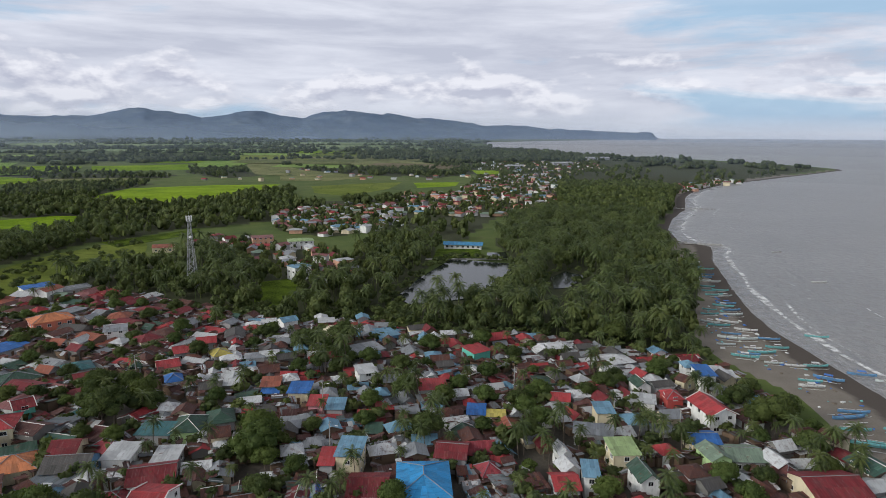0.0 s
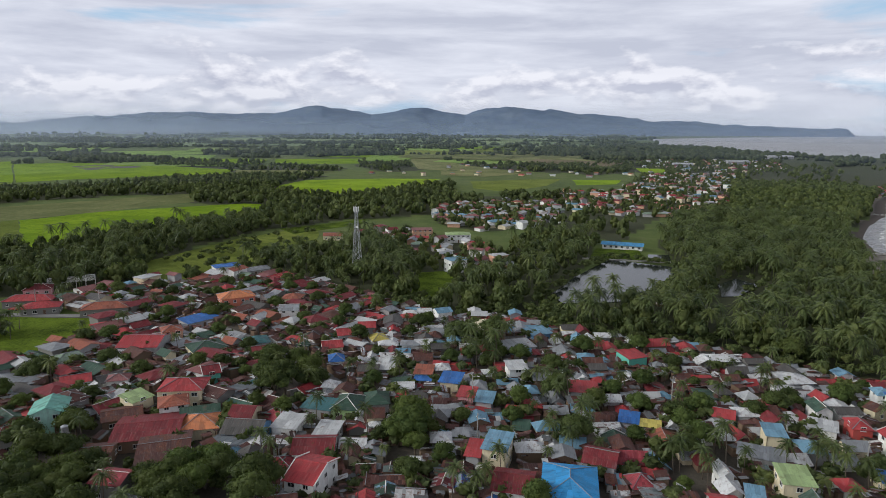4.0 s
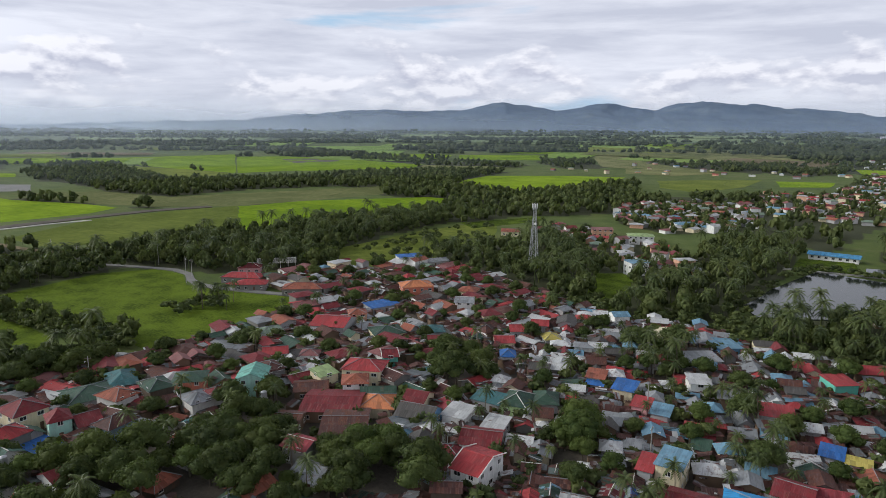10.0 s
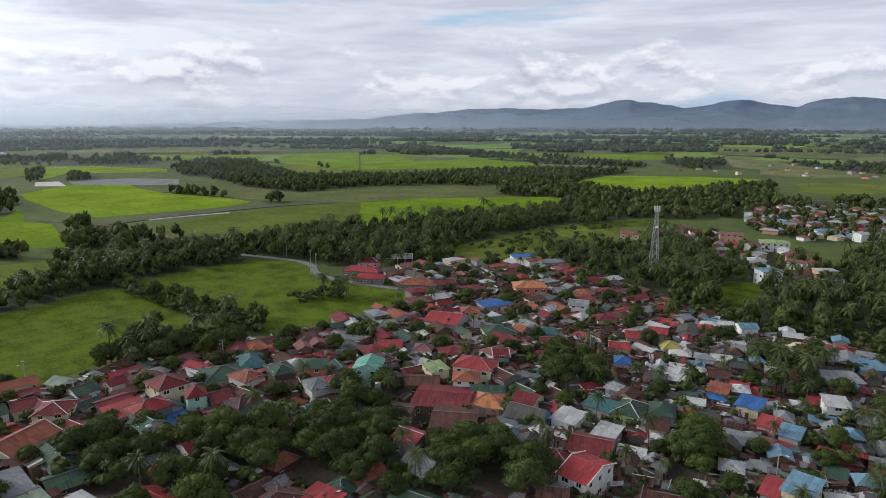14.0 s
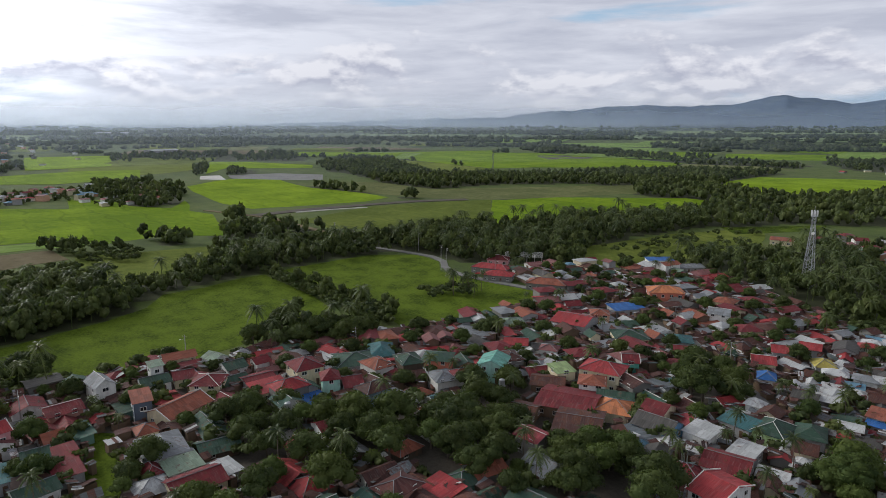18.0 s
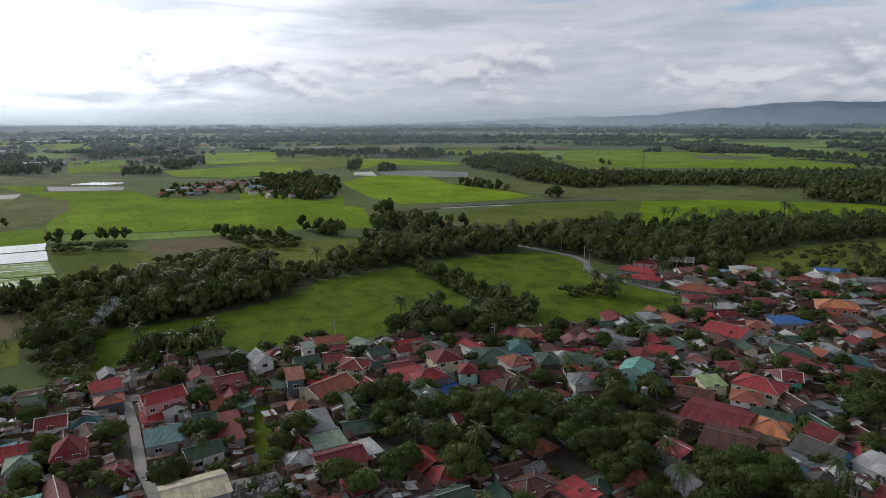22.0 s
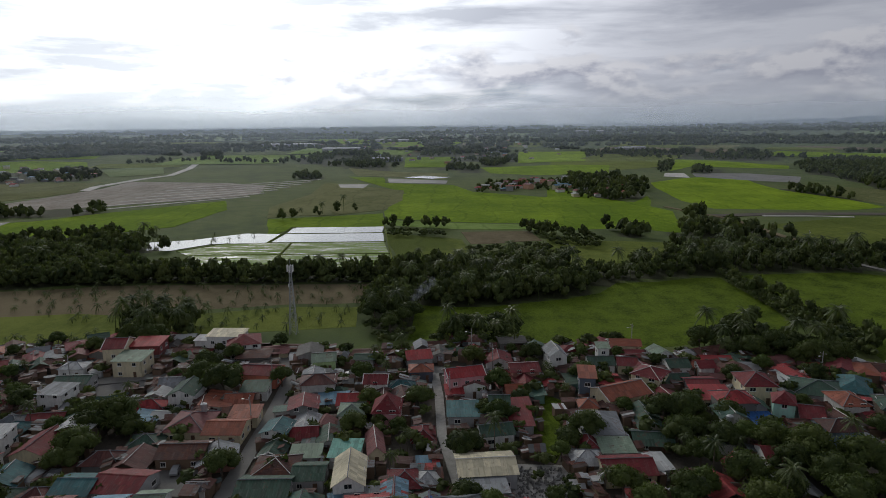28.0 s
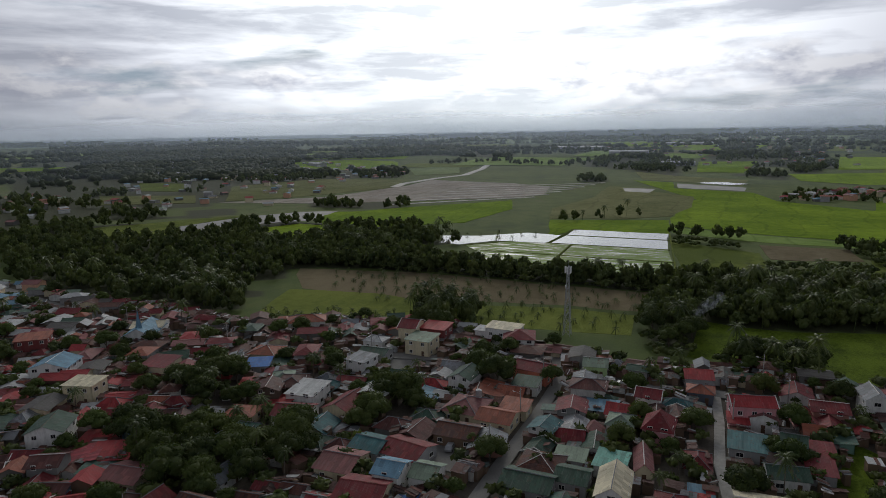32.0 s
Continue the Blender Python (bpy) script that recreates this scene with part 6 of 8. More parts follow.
home('hip', -77.5, 185.2, 115, 6.0, 4.5, 3.0, 1.3, 'white', 'blue', 1, 'white house with a bright blue hipped roof')
home('hip', -61.0, 153.1, 96, 9.0, 6.8, 3.3, 1.8, 'lime', 'green', 1, 'lime-walled house with a dark green hipped roof')
home('hip', -54.6, 157.9, 111, 8.0, 6.1, 3.2, 1.6, 'grey', 'green', 1, 'grey house with a dark green hipped roof')
home('shed', -60.2, 137.1, 5, 5.2, 8.0, 3.0, 0.5, 'grey', 'pale', 1, 'grey house with a white sheet roof')
home('gable', -60.2, 129.7, 16, 9.1, 9.0, 3.0, 1.5, 'white', 'maroon', 1, 'long white house with a rusty dark red roof')
home('gable', -54.4, 115.2, -4, 6.5, 11.0, 5.4, 1.6, 'white', 'red', 2, 'white two-storey house with a red gabled roof', trim=True)
home('hip', -132.5, 153.4, 29, 5.6, 5.0, 3.4, 1.0, 'white', 'pink', 1, 'white house with a pale pink hipped roof')
home('gable', -146.2, 182.7, 16, 12.8, 14.0, 4.0, 1.8, 'grey', 'red', 1, 'large hall with a wide dark red roof')
home('hip', -145.4, 117.6, 41, 8.5, 8.0, 5.2, 1.2, 'salmon', 'green', 2, 'salmon-red block house with a low green hipped roof')
home('hip', -119.0, 96.5, 10, 7.5, 7.0, 4.0, 1.4, 'white', 'brick', 1, 'white house with a brick-red hipped roof')
home('hip', -71.3, 208.5, 126, 7.0, 5.6, 3.0, 1.3, 'grey', 'yellow', 1, 'grey house with a yellow hipped roof')
home('hip', -111.5, 195.2, 128, 8.0, 8.0, 3.0, 1.4, 'grey', 'teal', 1, 'grey house with a teal hipped roof')
home('hip', -123.9, 184.4, 49, 10.8, 10.0, 3.6, 1.5, 'cream', 'green', 1, 'cream house with a green hipped roof')
home('gable', -115.5, 229.0, 20, 7.2, 7.0, 5.0, 1.4, 'white', 'grey', 2, 'white two-storey house with a grey gabled roof')
home('hip', -124.9, 251.2, 10, 8.0, 8.0, 3.5, 1.5, 'cream', 'brick', 1, 'cream house with a brown-red hipped roof')
home('gable', -108.3, 162.6, 41, 4.5, 7.0, 4.6, 1.3, 'teal', 'maroon', 2, 'turquoise-walled house with a dark red roof', trim=True)
home('hip', -143.7, 193.8, 133, 7.0, 6.5, 5.0, 1.3, 'peach', 'brick', 2, 'peach two-storey house with a red hipped roof')
home('shed', -145.9, 213.5, 64, 12.7, 8.0, 3.0, 0.5, 'grey', 'blue', 1, 'low house under a wide blue sheet roof')
home('gable', -144.0, 149.8, 42, 7.4, 7.0, 3.2, 1.2, 'white', 'red', 1, 'white house with a red gabled roof')
home('hip', -161.1, 165.0, 59, 7.9, 7.0, 3.2, 1.1, 'white', 'sage', 1, 'white house with a grey-green hipped roof')
home('hip', -101.9, 223.2, 49, 8.0, 8.0, 3.4, 1.3, 'cream', 'maroon', 1, 'cream house with a dark red hipped roof')
home('gable', -84.1, 197.0, 30, 6.3, 8.0, 3.2, 1.2, 'cream', 'red', 1, 'cream house with a bright red roof')
home('gable', -84.4, 211.2, 29, 6.5, 8.0, 3.2, 1.2, 'grey', 'red', 1, 'grey house with a red metal roof')
home('gable', -79.9, 220.8, 19, 6.0, 7.0, 3.2, 1.2, 'grey', 'red', 1, 'grey house with a red metal roof')
home('gable', -103.9, 185.9, 36, 6.5, 7.0, 3.2, 1.4, 'white', 'maroon', 1, 'white house with a maroon gabled roof')
home('shed', -68.0, 150.6, -2, 8.0, 6.0, 3.0, 0.6, 'grey', 'teal', 1, 'house under a patched teal sheet roof')
home('gable', -115.2, 133.5, 39, 9.0, 8.0, 3.0, 1.0, 'wood', 'rust', 1, 'wooden house under a rusty roof')
home('gable', -106.9, 114.6, 24, 7.3, 8.0, 3.0, 1.0, 'wood', 'rust', 1, 'wooden house under a dark rusty roof')
home('gable', -92.9, 120.1, 31, 10.7, 14.0, 3.2, 1.2, 'wood', 'rust', 1, 'long market shed under a dark rusty roof')
home('gable', -103.0, 128.2, 26, 14.7, 14.0, 3.2, 1.2, 'wood', 'maroon', 1, 'long shed under a dark red-brown roof')
home('gable', -169.0, 4.9, 105, 9.9, 6.0, 6.4, 1.5, 'pink', 'red', 2, 'pink two-storey house with a red gabled roof and white bargeboards', trim=True)
home('gable', -167.2, 7.6, 3, 3.5, 5.9, 3.9, 1.0, 'white', 'pink', 1, 'white-windowed pink-roofed house wing')
home('shed', -164.9, 2.1, 97, 4.2, 5.0, 3.0, 0.6, 'pink', 'red', 1, 'low annex under a red sheet roof')
home('gable', -187.2, 32.9, 7, 8.0, 5.1, 5.6, 1.8, 'white', 'grey', 2, 'white two-storey house with a grey gabled roof')
home('gable', -185.8, 46.3, 89, 7.3, 7.0, 3.0, 1.3, 'white', 'green', 1, 'white house with a dark green gabled roof')
home('shed', -190.3, 48.0, 88, 3.5, 4.0, 6.0, 0.5, 'white', 'sage', 2, 'narrow white tower house with a flat grey-green roof')
home('gable', -185.1, 54.1, 80, 5.3, 7.0, 3.0, 1.2, 'cream', 'maroon', 1, 'cream house with a dark red gabled roof')
home('hip', -171.4, 56.9, 142, 8.0, 7.8, 5.0, 1.6, 'cream', 'maroon', 2, 'cream two-storey house with a dark red hipped roof')
home('shed', -167.6, 38.4, 83, 4.2, 7.0, 6.4, 0.8, 'slate', 'brick', 2, 'slate-grey three-sided tall house with a brick-red roof')
home('gable', -162.7, 46.3, 113, 13.0, 9.0, 3.4, 1.8, 'cream', 'brick', 1, 'low house with a wide brick-red gabled roof and white ridge trim', trim=True)
home('hip', -156.3, 36.3, 179, 5.0, 4.5, 2.8, 1.2, 'cream', 'brick', 1, 'small round-looking kiosk with a brick-red hipped roof')
home('hip', -144.0, 36.6, 176, 12.0, 9.0, 3.6, 2.0, 'white', 'grey', 1, 'wide house with a blue-grey hipped roof')
home('shed', -133.6, 37.8, 91, 7.0, 6.0, 3.0, 0.4, 'white', 'sage', 1, 'low annex under a grey-green sheet roof')
home('gable', -125.4, 37.8, 93, 10.4, 8.0, 3.0, 1.4, 'cream', 'maroon', 1, 'long house with a dark red gabled roof')
home('shed', -126.7, 45.0, 99, 3.7, 6.0, 2.8, 0.4, 'grey', 'pale', 1, 'shed under a pale corrugated roof')
home('gable', -124.6, 8.3, 95, 11.7, 9.0, 4.0, 1.2, 'grey', 'cream', 1, 'large grey house with a cream sheet roof')
home('shed', -117.4, 7.9, 97, 8.1, 6.0, 3.4, 0.3, 'grey', 'grey', 1, 'flat-roofed grey concrete house')
home('shed', -152.9, 5.0, 91, 9.0, 8.0, 3.0, 0.4, 'grey', 'teal', 1, 'wide yard cover of turquoise sheets')
home('gable', -153.9, 13.4, 89, 4.7, 6.0, 5.0, 1.2, 'lime', 'green', 2, 'green-roofed two-storey house with lime walls')
home('shed', -154.8, 18.8, 95, 5.3, 7.0, 3.0, 0.5, 'grey', 'maroon', 1, 'low shed under a dark red roof')
home('shed', -146.9, 18.2, 93, 5.2, 6.0, 2.8, 0.5, 'grey', 'maroon', 1, 'low shed under a worn red roof')
home('gable', -141.6, 11.6, 101, 7.4, 6.0, 3.2, 1.3, 'white', 'green', 1, 'house with a red and green gabled roof')
home('hip', -164.3, 82.5, 176, 9.0, 8.1, 5.6, 2.0, 'cream', 'maroon', 2, 'cream two-storey house with a dark maroon hipped roof')
home('hip', -152.4, 84.3, 157, 6.0, 4.8, 5.4, 1.8, 'mint', 'maroon', 2, 'mint two-storey house with a maroon hipped roof')
home('gable', -149.4, 89.3, 73, 5.1, 8.0, 3.2, 1.6, 'white', 'maroon', 1, 'long white house with a dark maroon gabled roof')
home('hip', -164.2, 99.8, 70, 13.1, 12.0, 3.2, 1.8, 'grey', 'green', 1, 'wide house with a dark green hipped roof')
home('hip', -165.5, 110.0, 149, 12.0, 7.6, 3.4, 1.9, 'grey', 'teal', 1, 'wide house with a teal hipped roof')
home('shed', -161.3, 70.0, 89, 9.3, 8.0, 3.0, 0.6, 'cream', 'red', 1, 'low house under a red sheet roof')
home('gable', -168.6, 69.9, 89, 8.3, 8.0, 3.0, 1.0, 'grey', 'maroon', 1, 'low house with a dark red roof')
home('gable', -192.9, 66.4, 13, 6.0, 5.5, 3.2, 1.3, 'white', 'sage', 1, 'white house with a grey-green gabled roof')
home('gable', -182.8, 68.1, 93, 6.0, 7.0, 3.2, 1.3, 'white', 'green', 1, 'white house with a dark green roof')
home('shed', -146.9, 76.6, 92, 5.6, 6.0, 2.6, 0.3, 'grey', 'blue', 1, 'shelter under a bright blue sheet roof')
home('gable', -129.0, 70.7, 88, 5.9, 7.0, 3.6, 1.4, 'white', 'maroon', 1, 'white house with a red-brown gabled roof')
home('shed', -204.5, -72.4, 88, 11.4, 7.0, 6.6, 0.4, 'white', 'cream', 2, 'white two-storey villa with a flat cream roof')
home('shed', -205.3, -80.5, 88, 4.7, 5.0, 4.6, 0.3, 'white', 'pale', 1, 'white block with a flat roof')
home('hip', -201.1, -65.9, -163, 10.0, 10.0, 5.4, 1.9, 'white', 'maroon', 2, 'white arcaded villa with a maroon hipped roof')
home('gable', -193.6, -103.2, 97, 6.2, 9.0, 7.0, 1.8, 'cream', 'maroon', 2, 'tall cream building with a curved brown roof', trim=True)
home('shed', -198.1, -95.6, 92, 9.1, 8.0, 6.0, 0.5, 'maroon', 'red', 2, 'maroon building with a flat red roof')
home('shed', -185.9, -95.0, 89, 8.8, 8.0, 5.6, 0.5, 'cream', 'sage', 2, 'cream building with balconies and a flat roof')
home('gable', -189.5, -37.7, 100, 6.8, 8.0, 3.6, 1.3, 'lime', 'sage', 1, 'house with a grey-green gabled roof')
home('gable', -177.9, -53.3, 83, 10.5, 8.0, 4.2, 1.3, 'salmon', 'maroon', 1, 'brick-red house with a dark red gabled roof')
home('shed', -168.0, -52.5, 92, 7.0, 6.0, 3.0, 0.7, 'white', 'green', 1, 'white house with a green lean-to roof')
home('gable', -163.7, -69.7, -1, 9.0, 6.7, 4.6, 1.5, 'white', 'green', 2, 'white house with a blue-green gabled roof')
home('gable', -168.9, -19.3, 89, 6.0, 6.0, 4.6, 1.4, 'white', 'maroon', 2, 'white two-storey house with a maroon roof', trim=True)
home('gable', -191.5, -8.9, 102, 7.3, 8.0, 3.4, 1.4, 'grey', 'red', 1, 'house with a bright red gabled roof')
home('hip', -180.3, -7.4, 93, 6.6, 6.0, 3.4, 1.2, 'slate', 'brick', 1, 'dark-walled house with a brick-red roof')
home('hip', -147.1, -62.1, 179, 11.0, 9.5, 3.2, 1.8, 'cream', 'pink', 1, 'house with a wide dusty pink hipped roof')
home('gable', -144.4, -52.6, 89, 8.8, 8.0, 3.0, 1.4, 'cream', 'brick', 1, 'house with an orange-red gabled roof')
home('shed', -152.1, -50.4, 92, 6.9, 6.0, 3.0, 0.6, 'cream', 'brick', 1, 'house under an orange-red sheet roof')
home('hip', -152.7, -23.7, -178, 7.0, 6.0, 3.4, 1.4, 'white', 'sage', 1, 'white house with a grey-green hipped roof')
home('hip', -152.2, -14.7, 179, 8.0, 6.5, 4.6, 3.0, 'pink', 'maroon', 2, 'pink house with a steep dark maroon roof')
home('gable', -135.8, -16.0, 10, 10.0, 3.4, 3.0, 1.6, 'cream', 'pink', 1, 'house with a faded pink gabled roof')
home('gable', -120.8, -19.5, 5, 11.0, 6.0, 4.8, 2.0, 'white', 'cream', 2, 'white gabled house with a cream metal roof')
home('shed', -133.0, -22.2, 89, 6.3, 7.0, 3.0, 0.5, 'white', 'mint', 1, 'low house under a mint green sheet roof')
home('shed', -132.3, -30.9, 93, 6.3, 5.0, 2.8, 0.4, 'grey', 'sage', 1, 'low shed under a pale green sheet roof')
home('hip', -126.1, -35.9, -179, 9.0, 8.8, 3.0, 1.8, 'cream', 'rust', 1, 'house with a rust-brown hipped roof')
home('gable', -123.9, -28.3, 91, 6.4, 7.0, 3.0, 1.2, 'grey', 'green', 1, 'house with a green gabled roof')
home('gable', -118.4, -36.2, 91, 10.1, 8.0, 3.0, 1.3, 'grey', 'green', 1, 'house with a dark green gabled roof')
home('gable', -135.7, -91.7, -1, 11.0, 8.1, 3.4, 1.8, 'cream', 'maroon', 1, 'house with a wide dark red gabled roof')
home('gable', -120.5, -65.6, 83, 10.0, 9.0, 3.0, 1.4, 'grey', 'maroon', 1, 'house with a dark red gabled roof')
home('gable', -119.5, -74.4, 89, 7.5, 8.0, 3.0, 1.2, 'grey', 'teal', 1, 'house with a blue-green gabled roof')
home('gable', -133.4, -58.4, 92, 9.9, 8.0, 3.0, 1.3, 'wood', 'rust', 1, 'house with a rusty brown gabled roof')
home('shed', -162.8, -104.2, 84, 7.2, 7.0, 5.0, 0.4, 'white', 'grey', 2, 'white two-storey house with a flat roof')
home('gable', -173.5, -105.7, 93, 9.1, 7.0, 3.5, 1.1, 'grey', 'green', 1, 'grey house with a dark green roof')
home('hip', -184.7, -112.2, 93, 7.1, 6.0, 3.4, 1.1, 'white', 'pale', 1, 'white house with a pale hipped roof')
home('gable', -92.4, -148.0, 35, 9.0, 8.3, 5.6, 1.7, 'white', 'green', 2, 'white two-storey house with a green gabled roof')
home('shed', -114.1, -165.5, 109, 8.8, 7.0, 6.0, 0.2, 'cream', 'cream', 2, 'cream flat-roofed two-storey block house')
home('gable', -122.1, -190.1, 29, 10.0, 11.2, 5.2, 1.8, 'white', 'skyblue', 2, 'white house with a light blue gabled roof')
home('shed', -135.5, -221.5, 133, 10.0, 8.0, 5.6, 0.5, 'maroon', 'brick', 2, 'maroon two-storey building with a brick-red roof')
home('gable', -165.2, -199.2, 122, 11.0, 10.0, 4.4, 1.2, 'white', 'cream', 1, 'church hall with a cream metal roof')
home('hip', -193.8, -148.5, 124, 13.7, 9.0, 4.0, 1.6, 'white', 'brick', 1, 'white house with an orange-red hipped roof')
home('shed', -137.2, -105.5, 97, 8.2, 10.0, 4.6, 0.4, 'white', 'pale', 2, 'long white house with a flat pale roof')
home('gable', -126.6, -101.8, 104, 9.6, 8.0, 3.4, 1.3, 'white', 'maroon', 1, 'house with a dark red gabled roof')
home('gable', -110.2, -76.3, 94, 8.3, 10.0, 3.0, 1.3, 'cream', 'pink', 1, 'house with a wide faded pink roof')
home('hip', -120.3, -114.3, -164, 9.0, 7.5, 3.0, 1.5, 'cream', 'brick', 1, 'house with an orange-red hipped roof')
home('gable', -109.4, -63.3, 94, 5.8, 7.0, 4.5, 1.3, 'white', 'skyblue', 2, 'white house with a blue-green roof')
home('gable', -112.5, -56.5, 93, 5.4, 7.0, 3.6, 1.2, 'white', 'sage', 1, 'white house with a pale grey-green roof')
home('gable', -101.8, -65.4, 99, 9.5, 9.0, 3.2, 1.4, 'cream', 'maroon', 1, 'house with a dark red gabled roof')
home('gable', -87.5, -115.3, 100, 8.6, 8.0, 3.0, 1.2, 'cream', 'pink', 1, 'house with a faded pink roof')
home('hip', -161.3, -140.4, 102, 9.5, 9.0, 3.2, 1.5, 'cream', 'brick', 1, 'house with a salmon-red hipped roof')
home('shed', -151.2, -135.0, 119, 6.9, 7.0, 3.0, 0.5, 'grey', 'blue', 1, 'shelter under a faded blue roof')
home('hip', -144.2, -119.8, -146, 8.0, 5.9, 3.4, 1.2, 'grey', 'sage', 1, 'house with a grey-green roof')
home('shed', -137.4, -162.3, 103, 8.6, 9.0, 4.2, 0.6, 'cream', 'maroon', 1, 'house with a dark red sheet roof')
home('shed', -18.1, 135.0, -5, 5.2, 8.0, 6.0, 0.6, 'cream', 'skyblue', 2, 'cream two-storey house with a bright light-blue roof')
home('shed', -23.0, 133.3, -0, 3.0, 7.0, 4.6, 0.5, 'grey', 'red', 1, 'narrow house under a bright red sheet roof')
home('hip', -1.7, 124.1, 92, 14.0, 10.6, 4.6, 1.8, 'grey', 'azure', 1, 'large house with a vivid blue hipped roof')
home('gable', -13.1, 124.0, -0, 7.8, 9.0, 3.4, 1.5, 'white', 'maroon', 1, 'house with a deep red gabled roof')
home('shed', -37.6, 175.5, -0, 5.7, 7.0, 3.6, 0.6, 'cream', 'blue', 1, 'cream house with a royal blue sheet roof')
home('shed', -47.0, 179.9, 6, 5.0, 6.0, 3.6, 0.6, 'grey', 'brick', 1, 'house with an orange-red sheet roof')
home('shed', -46.1, 175.3, 4, 4.6, 3.0, 2.8, 0.3, 'grey', 'blue', 1, 'lean-to under a royal blue sheet roof')
home('shed', -25.6, 163.1, -0, 4.4, 6.0, 4.0, 0.6, 'grey', 'skyblue', 1, 'house with a light blue-grey sheet roof')
home('shed', -31.1, 166.3, -0, 4.3, 6.0, 3.6, 0.5, 'pink', 'red', 1, 'house with a bright red sheet roof')
home('shed', -14.5, 151.1, 2, 3.7, 5.0, 2.8, 0.4, 'grey', 'green', 1, 'shack with a green sheet roof')
home('shed', 0.1, 176.8, 6, 7.5, 7.0, 4.0, 0.5, 'grey', 'red', 1, 'house with a wide red sheet roof')
home('gable', 4.7, 137.8, -9, 6.7, 8.0, 4.0, 1.4, 'grey', 'maroon', 1, 'house with a dark red gabled roof')
home('gable', 73.4, 158.3, -81, 11.0, 7.0, 5.4, 1.7, 'white', 'red', 2, 'white two-storey house with a bright red gabled roof near the beach', trim=True)
home('hip', 66.6, 168.2, 90, 6.0, 4.3, 4.6, 1.2, 'red', 'red', 2, 'red-walled house with a red roof')
home('shed', 81.6, 182.9, -0, 4.4, 8.0, 5.8, 0.5, 'white', 'blue', 2, 'white two-storey house with a blue roof near the beach')
home('hip', 80.0, 190.5, 90, 5.0, 3.6, 5.2, 1.1, 'white', 'skyblue', 2, 'small white house with a pale blue roof')
home('gable', 60.7, 177.5, -82, 6.0, 4.0, 4.4, 1.2, 'white', 'green', 1, 'white gabled house with a dark green roof')
home('shed', 45.0, 158.5, -0, 4.3, 6.0, 4.8, 0.5, 'cream', 'skyblue', 1, 'cream house with a grey-blue roof')
home('shed', 40.0, 148.8, -14, 9.1, 5.0, 3.4, 0.5, 'grey', 'grey', 1, 'long house under a grey sheet roof')
home('shed', 43.2, 135.5, 2, 5.8, 7.0, 5.6, 0.6, 'cream', 'lime', 2, 'cream two-storey house with a lime green roof')
home('shed', 33.6, 125.7, -7, 3.0, 6.0, 5.6, 0.5, 'white', 'skyblue', 2, 'narrow white house with a light blue roof')
home('gable', 27.9, 124.6, 3, 5.0, 7.0, 3.6, 1.3, 'grey', 'red', 1, 'house with a red gabled roof')
home('gable', 44.8, 125.1, -84, 7.0, 4.0, 5.2, 1.5, 'white', 'green', 2, 'white two-storey house with a dark green gable')
home('gable', 65.3, 144.4, -3, 6.5, 7.0, 3.6, 1.0, 'cream', 'blue', 1, 'cream house with a blue roof')
home('gable', 64.5, 136.0, -83, 7.0, 4.7, 4.0, 1.2, 'lime', 'sage', 1, 'bright green-walled house with a grey gable')
home('gable', 71.8, 137.7, -5, 7.8, 8.0, 3.0, 1.2, 'grey', 'sage', 1, 'house with a pale green patched roof')
home('gable', 82.8, 122.4, 3, 11.8, 10.0, 4.0, 1.6, 'cream', 'maroon', 1, 'large house with a dark red roof near the shore')
home('shed', 11.9, 161.8, -6, 4.4, 6.0, 3.0, 0.4, 'grey', 'blue', 1, 'shack under a bright blue sheet roof')
home('shed', 16.9, 159.7, -4, 4.6, 3.5, 2.8, 0.3, 'grey', 'yellow', 1, 'shack under a yellow sheet roof')
home('gable', 35.9, 169.7, -11, 4.8, 6.0, 3.4, 1.1, 'grey', 'red', 1, 'small house with a red metal roof')
home('shed', 58.4, 167.2, -17, 6.0, 5.0, 3.6, 0.6, 'white', 'pale', 1, 'white shack with white sheets on its roof')
home('gable', 30.0, 137.4, -78, 5.0, 2.5, 4.2, 1.0, 'white', 'pale', 1, 'small white gabled house')
home('gable', 76.2, 182.7, -54, 3.0, 6.0, 3.6, 1.0, 'cream', 'rust', 1, 'house with a red-brown patched roof')
home('gable', -55.9, 242.1, 36, 5.8, 6.0, 4.6, 1.1, 'white', 'skyblue', 1, 'white house with a bright blue roof')
home('shed', 14.8, 206.9, 33, 6.7, 7.0, 4.6, 0.5, 'teal', 'red', 1, 'turquoise house with a bright red roof')
home('shed', -16.8, 227.7, 35, 7.7, 7.0, 3.4, 0.5, 'blue', 'skyblue', 1, 'house under a bright blue sheet roof')
home('hip', -37.2, 234.1, 115, 9.0, 8.8, 3.0, 1.6, 'cream', 'cream', 1, 'house with a wide cream hipped roof')
home('shed', -20.1, 186.9, 20, 5.2, 7.0, 5.0, 0.3, 'white', 'pale', 2, 'white flat-roofed two-storey house')
home('shed', -23.5, 211.9, 32, 12.3, 8.0, 3.0, 0.5, 'grey', 'grey', 1, 'house under a grey sheet roof')
home('hip', 34.5, 291.5, 8, 10.0, 8.0, 3.0, 2.2, 'wood', 'dark', 1, 'open hut with a brown hipped roof among palms')
home('hip', -244.8, 238.3, 37, 11.0, 8.0, 3.3, 1.7, 'pink', 'maroon', 1, 'school-like building with a red hipped roof')
home('hip', -232.0, 221.3, 23, 19.0, 8.0, 3.3, 1.7, 'dull', 'red', 1, 'long building with a red hipped roof')
